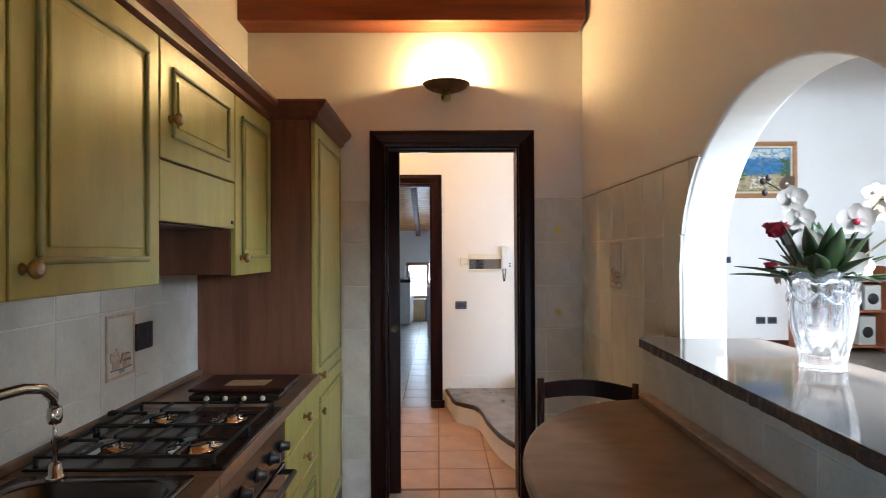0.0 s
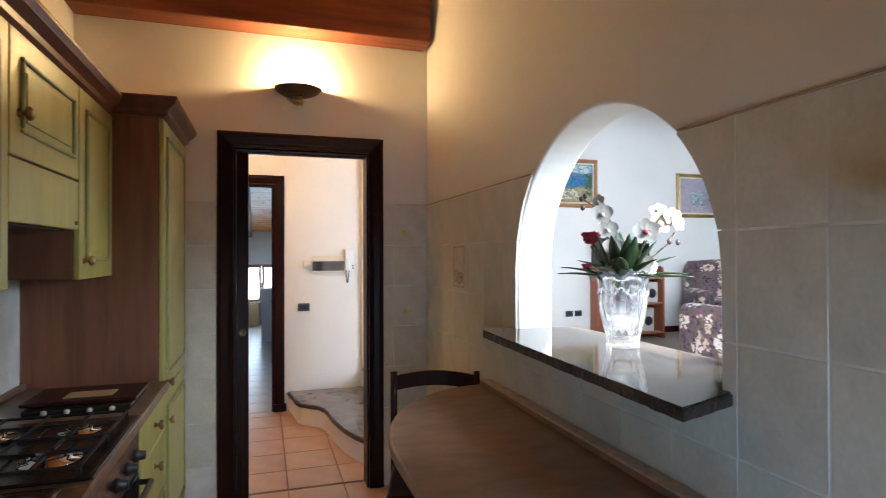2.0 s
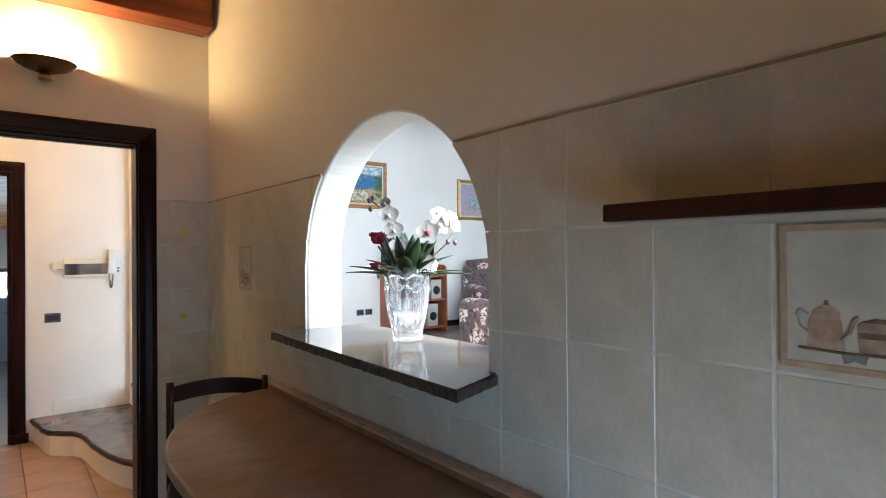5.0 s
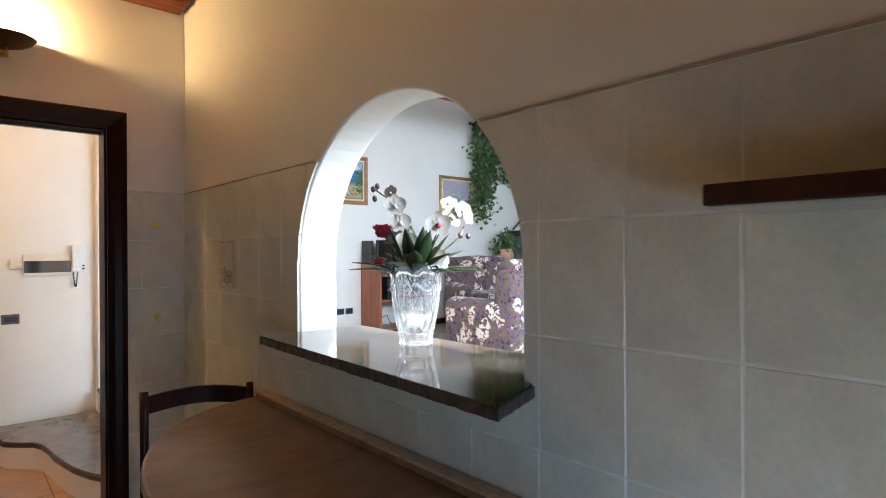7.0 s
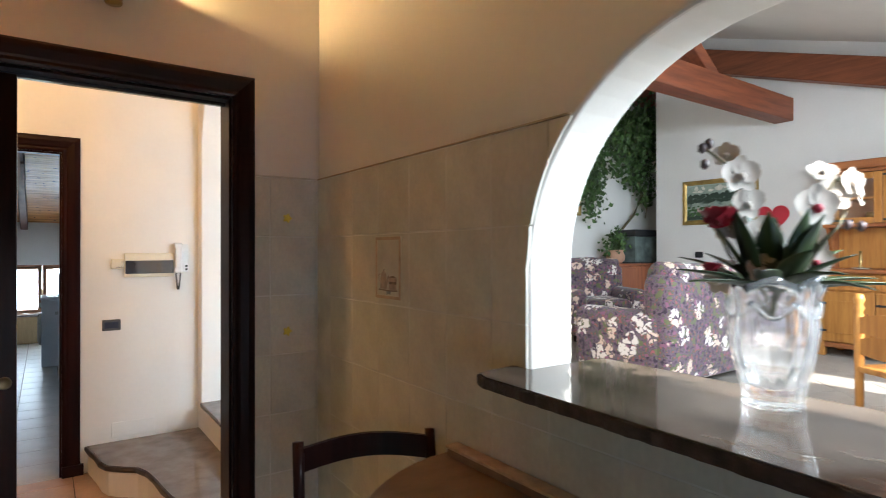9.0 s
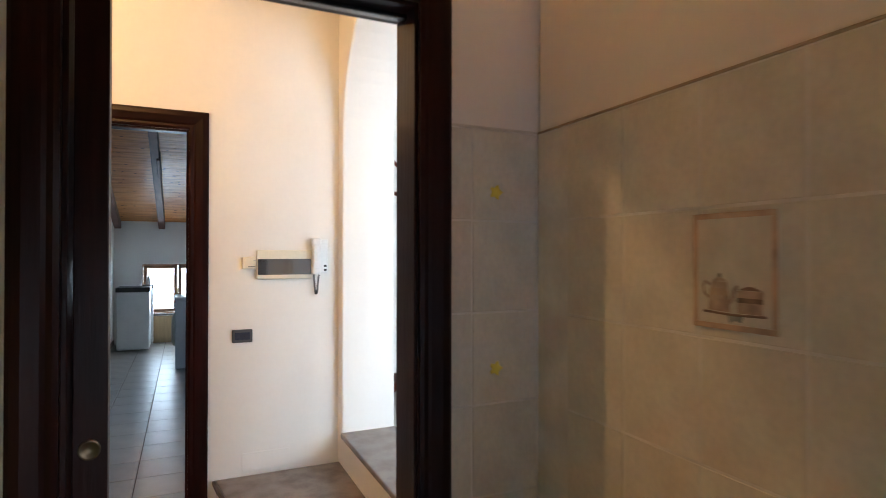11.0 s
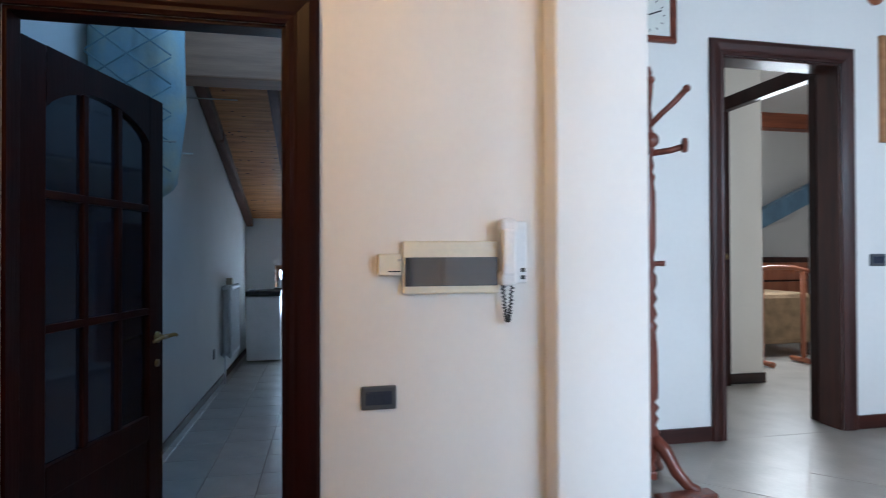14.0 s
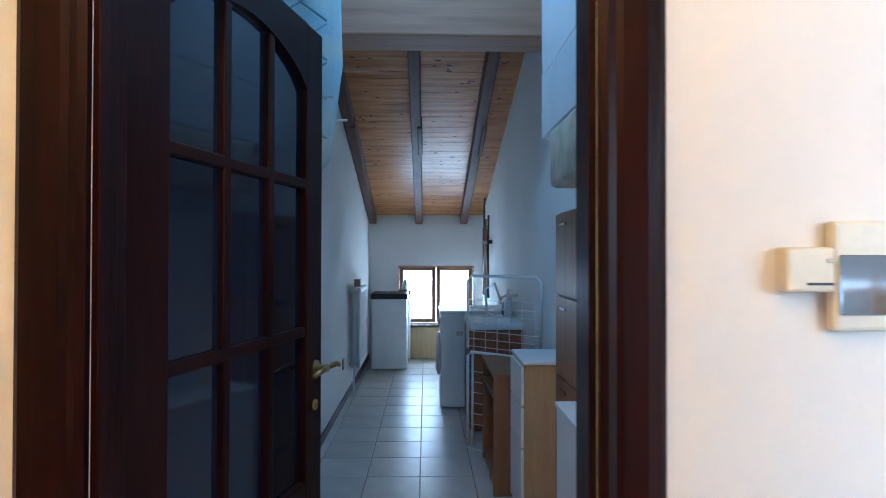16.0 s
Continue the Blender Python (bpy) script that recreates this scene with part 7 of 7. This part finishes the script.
for v in bm.verts:
    u, w_ = (v.co.x + 0.7125) / 0.2225, (v.co.y - 6.57) / 0.15
    low_ = max(0.0, 1 - (v.co.z - 1.66) / 0.30)
    v.co.y = 6.57 + (v.co.y - 6.57) * (1 - 0.35 * u ** 4) * (1 - 0.45 * low_ ** 2)
    v.co.x += -0.03 * w_ * w_ * (1 if u > 0 else -1) - 0.10 * low_ * low_ * (1 if u > 0.2 else 0) + 0.008 * math.sin(v.co.z * 30)
    v.co.y += 0.008 * math.sin(v.co.x * 30 + v.co.z * 24)
part("mattress_body", bm, QUILT, mt, smooth=True)
for i in range(9):
    zz = 1.80 + 0.14 * i
    tube("seam", [(-0.90, 6.412, zz), (-0.72, 6.405, zz + 0.13), (-0.53, 6.43, zz + 0.27)], 0.004, QUILT_LINE, mt, 5)
    tube("seam", [(-0.90, 6.412, zz + 0.27), (-0.72, 6.405, zz + 0.13), (-0.53, 6.43, zz)], 0.004, QUILT_LINE, mt, 5)
shf = thing("bracket_shelf", "thin metal bracket arms on the laundry wall", "bracket")
for yy, z in ((6.40, 1.94), (6.74, 1.94), (8.27, 2.64)):
    tube("bracket_arm", [(-0.94, yy, z), (-0.50, yy, z)], 0.005, GREY, shf, 6)
socket_ = thing("wall_socket", "black socket low on the laundry wall", "socket")
box("plate", (-0.939, 9.62, 0.33), (-0.93, 9.70, 0.43), BLACK, socket_, 0.003)
hp = thing("small_heater", "low white panel heater behind the door", "heater")
box("panel", (-0.925, 6.75, 0.02), (-0.83, 7.25, 0.42), WHITE, hp, 0.01)
for i in range(8):
    box("fin", (-0.829, 6.78 + 0.058 * i, 0.06), (-0.82, 6.80 + 0.058 * i, 0.38), GREY, hp, 0.002)

# ================= tiles =================
ARCH = (1.39, 0.553, 1.40, 0.53)
TW, TH, TT = 0.2155, 0.2555, 0.0078
GAP = 0.004
m_tile = tile_mesh(TW - GAP, TH - GAP, TT, TILE)


def clipped_tile(y0, z0):
    """Tile on the kitchen's right wall cut round the hatch: columns outside the opening."""
    bm = bmesh.new()
    n = 36
    for i in range(n):
        ya, yb = y0 + (TW - GAP) * i / n, y0 + (TW - GAP) * (i + 1) / n
        ym = (ya + yb) / 2
        spans = [(z0, z0 + TH - GAP)]
        za, zb = arch_z(ya, *ARCH), arch_z(yb, *ARCH)
        if abs(ym - ARCH[0]) < ARCH[1] + 0.004:
            ta, tb = (za or 1.40) + 0.006, (zb or 1.40) + 0.006
            spans = []
            if z0 < 1.114:
                spans.append((z0, min(z0 + TH - GAP, 1.114)))
            if z0 + TH - GAP > max(ta, tb):
                a_, b_ = max(z0, ta), max(z0, tb)
                vs = [(1.008, ya, a_), (1.008, yb, b_), (1.008, yb, z0 + TH - GAP), (1.008, ya, z0 + TH - GAP)]
                f = bm.faces.new([bm.verts.new(p) for p in vs])
        for lo, hi in spans:
            if hi - lo > 0.004:
                bm.faces.new([bm.verts.new(p) for p in ((1.008, ya, lo), (1.008, yb, lo), (1.008, yb, hi), (1.008, ya, hi))])
    if not bm.faces:
        bm.free()
        return None
    bmesh.ops.remove_doubles(bm, verts=bm.verts[:], dist=1e-5)
    out = bmesh.ops.extrude_face_region(bm, geom=bm.faces[:])
    for v in out["geom"]:
        if isinstance(v, bmesh.types.BMVert):
            v.co.x = 1.0002
    return part("tile", bm, TILE, wall_kitchen_right)


TOP = 1.770
structure(box("grout_bed", (1.0014, -1.30, 0.0), (1.0078, 0.83, TOP), GROUT, bevel=0), "pale grout between wall tiles")
structure(box("grout_bed", (1.0014, 1.95, 0.0), (1.0078, 3.30, TOP), GROUT, bevel=0), "pale grout between wall tiles")
structure(box("grout_bed", (1.0014, 0.83, 0.0), (1.0078, 1.95, 1.112), GROUT, bevel=0), "pale grout between wall tiles")
ry = Matrix(((0, 0, -1, 0), (-1, 0, 0, 0), (0, 1, 0, 0), (0, 0, 0, 1)))
for row in range(7):
    z0 = TOP - TH * (row + 1)
    for col in range(-5, 13):
        y0 = 0.362 + TW * col + 0.0015
        y1 = y0 + TW - GAP
        if y0 > 3.29 or y1 < -1.3:
            continue
        if y1 > 0.83 and y0 < 1.95 and z0 + TH > 1.11:
            clipped_tile(y0, max(z0, 0.0) + 0.0015)
            continue
        place_tile(m_tile, wall_kitchen_right, Matrix.Translation((1.008, y1, z0 + 0.0015)) @ ry)
# far wall tiles
ryf = Matrix(((1, 0, 0, 0), (0, 0, -1, 0), (0, 1, 0, 0), (0, 0, 0, 1)))
structure(box("grout_bed", (0.718, 3.3014, 0.0), (1.0, 3.3078, TOP), GROUT, bevel=0), "pale grout between wall tiles")
structure(box("grout_bed", (-0.43, 3.3014, 0.0), (-0.262, 3.3078, TOP), GROUT, bevel=0), "pale grout between wall tiles")
m_half = tile_mesh(0.066, TH - GAP, TT, TILE)
m_left = tile_mesh(0.16, TH - GAP, TT, TILE)
for row in range(6):
    z0 = TOP - TH * (row + 1) + 0.0015
    place_tile(m_tile, wall_far, Matrix.Translation((0.786, 3.308, z0)) @ ryf)
    place_tile(m_half, wall_far, Matrix.Translation((0.7175, 3.308, z0)) @ ryf)
    place_tile(m_left, wall_far, Matrix.Translation((-0.424, 3.308, z0)) @ ryf)
# left splashback
splash = structure(box("splashback", (-0.9795, -1.28, 0.90), (-0.9715, 2.571, 1.55), GROUT, bevel=0), "cream tiled splashback behind the hob")
ryl = Matrix(((0, 0, 1, 0), (1, 0, 0, 0), (0, 1, 0, 0), (0, 0, 0, 1)))
for z0 in (1.0065, 1.262):
    for col in range(-12, 6):
        y0 = 1.8155 + TW * (col - 1)
        if y0 + TW < 2.575:
            place_tile(m_tile, splash, Matrix.Translation((-0.978, y0, z0)) @ ryl)
m_low = tile_mesh(TW - GAP, 0.076, TT, TILE)
for col in range(-12, 6):
    y0 = 1.8155 + TW * (col - 1)
    if y0 + TW < 2.575:
        place_tile(m_low, splash, Matrix.Translation((-0.978, y0, 0.9275)) @ ryl)
strip = thing("tile_edge", "thin brown edge strip on top of the wall tiles", "edge strip")
strip["kind"] = "structure"
box("strip", (0.996, -1.30, TOP), (1.0078, 0.975, TOP + 0.006), LISTEL, strip, 0.003)
box("strip", (0.996, 1.80, TOP), (1.0078, 3.30, TOP + 0.006), LISTEL, strip, 0.003)
box("strip", (0.718, 3.297, TOP), (0.995, 3.3078, TOP + 0.007), TILE, strip, 0.003)


def decor_tile(m, w=0.178, h=0.222):
    """Painted tile with a brown border, a coffee pot and a saucepan on a shelf; local x, y in the plane, z outwards."""
    t = thing("decor_tile", "cream tile painted with a coffee pot in a brown border", "decorative tile")

    def local(name, lo, hi, mat, bevel=0.001):
        bm = bmesh.new()
        add_box(bm, lo, hi, bevel)
        for v in bm.verts:
            v.co = m @ v.co
        return part(name, bm, mat, t)

    def shape(name, pts, mat, z0=0.0042, z1=0.0052):
        bm = bmesh.new()
        f = bm.faces.new([bm.verts.new(m @ Vector((x * w, y * h, z0))) for x, y in pts])
        o = bmesh.ops.extrude_face_region(bm, geom=[f])
        up = (m.to_3x3() @ Vector((0, 0, 1))) * (z1 - z0)
        for v in o["geom"]:
            if isinstance(v, bmesh.types.BMVert):
                v.co += up
        return part(name, bm, mat, t)

    def line(name, pts, r, mat):
        bm = bmesh.new()
        add_tube(bm, [m @ Vector((x * w, y * h, 0.0048)) for x, y in pts], r, 6)
        return part(name, bm, mat, t)
    local("tile_face", (0, 0, 0), (w, h, 0.004), DECOR)
    b = 0.011
    for lo, hi in (((0, 0), (w, b)), ((0, h - b), (w, h)), ((0, b), (b, h - b)), ((w - b, b), (w, h - b))):
        local("border", (*lo, 0.0041), (*hi, 0.0056), DECOR_FRAME)
    shape("pot_body", [(0.20, 0.16), (0.47, 0.15), (0.45, 0.30), (0.43, 0.41), (0.25, 0.41), (0.21, 0.30)], DECOR_POT)
    shape("pot_band", [(0.21, 0.29), (0.455, 0.29), (0.445, 0.35), (0.225, 0.35)], DECOR_FRAME, 0.0053, 0.0058)
    shape("pot_lid", [(0.25, 0.413), (0.43, 0.413), (0.37, 0.445), (0.31, 0.445)], DECOR_POT)
    shape("pot_knob", [(0.32, 0.448), (0.36, 0.448), (0.35, 0.48), (0.33, 0.48)], DECOR_INK)
    line("pot_handle", [(0.215, 0.38), (0.16, 0.41), (0.13, 0.37), (0.15, 0.30), (0.21, 0.26)], 0.0022, DECOR_POT)
    line("pot_spout", [(0.45, 0.22), (0.50, 0.27), (0.52, 0.34), (0.56, 0.38)], 0.0035, DECOR_POT)
    shape("pan_body", [(0.56, 0.15), (0.84, 0.15), (0.85, 0.34), (0.55, 0.34)], DECOR_POT)
    shape("pan_band", [(0.555, 0.24), (0.845, 0.24), (0.845, 0.28), (0.555, 0.28)], DECOR_INK, 0.0053, 0.0057)
    shape("pan_lid", [(0.56, 0.343), (0.84, 0.343), (0.74, 0.375), (0.66, 0.375)], DECOR_INK)
    line("ledge", [(0.14, 0.145), (0.50, 0.132), (0.88, 0.140)], 0.0026, DECOR_INK)
    shape("cloth", [(0.44, 0.125), (0.62, 0.125), (0.60, 0.07), (0.53, 0.085), (0.46, 0.06)], DECOR_CLOTH)


decor_tile(Matrix.Translation((0.9998, 2.742, 1.279)) @ ry)
decor_tile(Matrix.Translation((0.9998, 0.1345, 1.272)) @ ry, 0.193, 0.229)
decor_tile(Matrix.Translation((-0.9698, 1.840, 1.027)) @ ryl)
for z in (1.595, 1.10):
    fl = thing("tile_flower", "small yellow flower painted on a cream tile", "tile motif")
    lathe("flower", [(0.018, 0), (0.016, 0.0012), (0, 0.0012)], YELLOW, fl, Matrix.Translation((0.86, 3.3002, z)) @ Matrix.Rotation(math.pi / 2, 4, "X"), 16, wave=0.3, flutes=5)

# floors


def floor_tiles(parent, x0, x1, y0, y1, size, z, mat, ox=0.0, oy=0.0, gap=0.006, skip=None):
    me = tile_mesh(size - gap, size - gap, 0.010, mat)
    nx0, nx1 = math.floor((x0 - ox) / size), math.ceil((x1 - ox) / size)
    ny0, ny1 = math.floor((y0 - oy) / size), math.ceil((y1 - oy) / size)
    for i in range(nx0, nx1):
        for j in range(ny0, ny1):
            xa, ya = max(ox + i * size + gap / 2, x0), max(oy + j * size + gap / 2, y0)
            xb, yb = min(ox + (i + 1) * size - gap / 2, x1), min(oy + (j + 1) * size - gap / 2, y1)
            if xb - xa < 0.02 or yb - ya < 0.02 or (skip and skip((xa + xb) / 2, (ya + yb) / 2)):
                continue
            full = xb - xa > size - gap - 1e-4 and yb - ya > size - gap - 1e-4
            place_tile(me if full else tile_mesh(xb - xa, yb - ya, 0.010, mat), parent, Matrix.Translation((xa, ya, z - 0.010)))


obs = {o.name: o for o in scene.objects}
floor_tiles(obs["floor_kitchen"], -0.49, 1.0, -1.30, 3.44, 0.34, -0.0015, TERRA, 0.142, 3.42)
floor_tiles(obs["floor_hall"], -1.70, 0.905, 3.446, 5.27, 0.34, -0.0015, TERRA, 0.142, 3.42)
floor_tiles(obs["floor_laundry"], -0.94, 0.60, 5.275, 12.0, 0.335, -0.0015, LAUNDRY_TILE, -0.21, 5.30)
# living room tiles lie diagonally; cut border pieces stay flush with the bed
size, gap = 0.40, 0.005
diagonal_tile = tile_mesh(size - gap, size - gap, 0.006, LIVING_TILE)
turn = Matrix.Rotation(math.pi / 4, 4, "Z")
for i in range(-2, 24):
    for j in range(-14, 14):
        corners = [turn @ Vector((size * (i + a), size * (j + b), 0)) for a, b in ((0, 0), (1, 0), (1, 1), (0, 1))]
        if all(1.24 < p.x + 1.0 < 7.15 and -1.3 < p.y + 0.4 < 6.27 for p in corners):
            place_tile(diagonal_tile, obs["floor_living"], Matrix.Translation((1.0, 0.4, LIV - 0.006)) @ turn @ Matrix.Translation((size * i, size * j, 0)))

# unseen plank ceiling under the roof slope, added to darken the kitchen's top: boards running across, one mesh
bm = bmesh.new()
y, w = -1.30, 0.11
while y < 3.30:
    yb = min(y + w - 0.005, 3.305)
    lo = [bm.verts.new(p) for p in ((-0.98, y, roof(y) - 0.03), (1.007, y, roof(y) - 0.03), (1.007, yb, roof(yb) - 0.03), (-0.98, yb, roof(yb) - 0.03))]
    hi = [bm.verts.new(v.co + Vector((0, 0, 0.02))) for v in lo]
    bm.faces.new(lo), bm.faces.new(hi)
    for i in range(4):
        bm.faces.new((lo[i], lo[(i + 1) % 4], hi[(i + 1) % 4], hi[i]))
    y += w
structure(part("ceiling_kitchen", bm, PLANK), "added pine plank ceiling, unseen, keeping the upper kitchen dark")
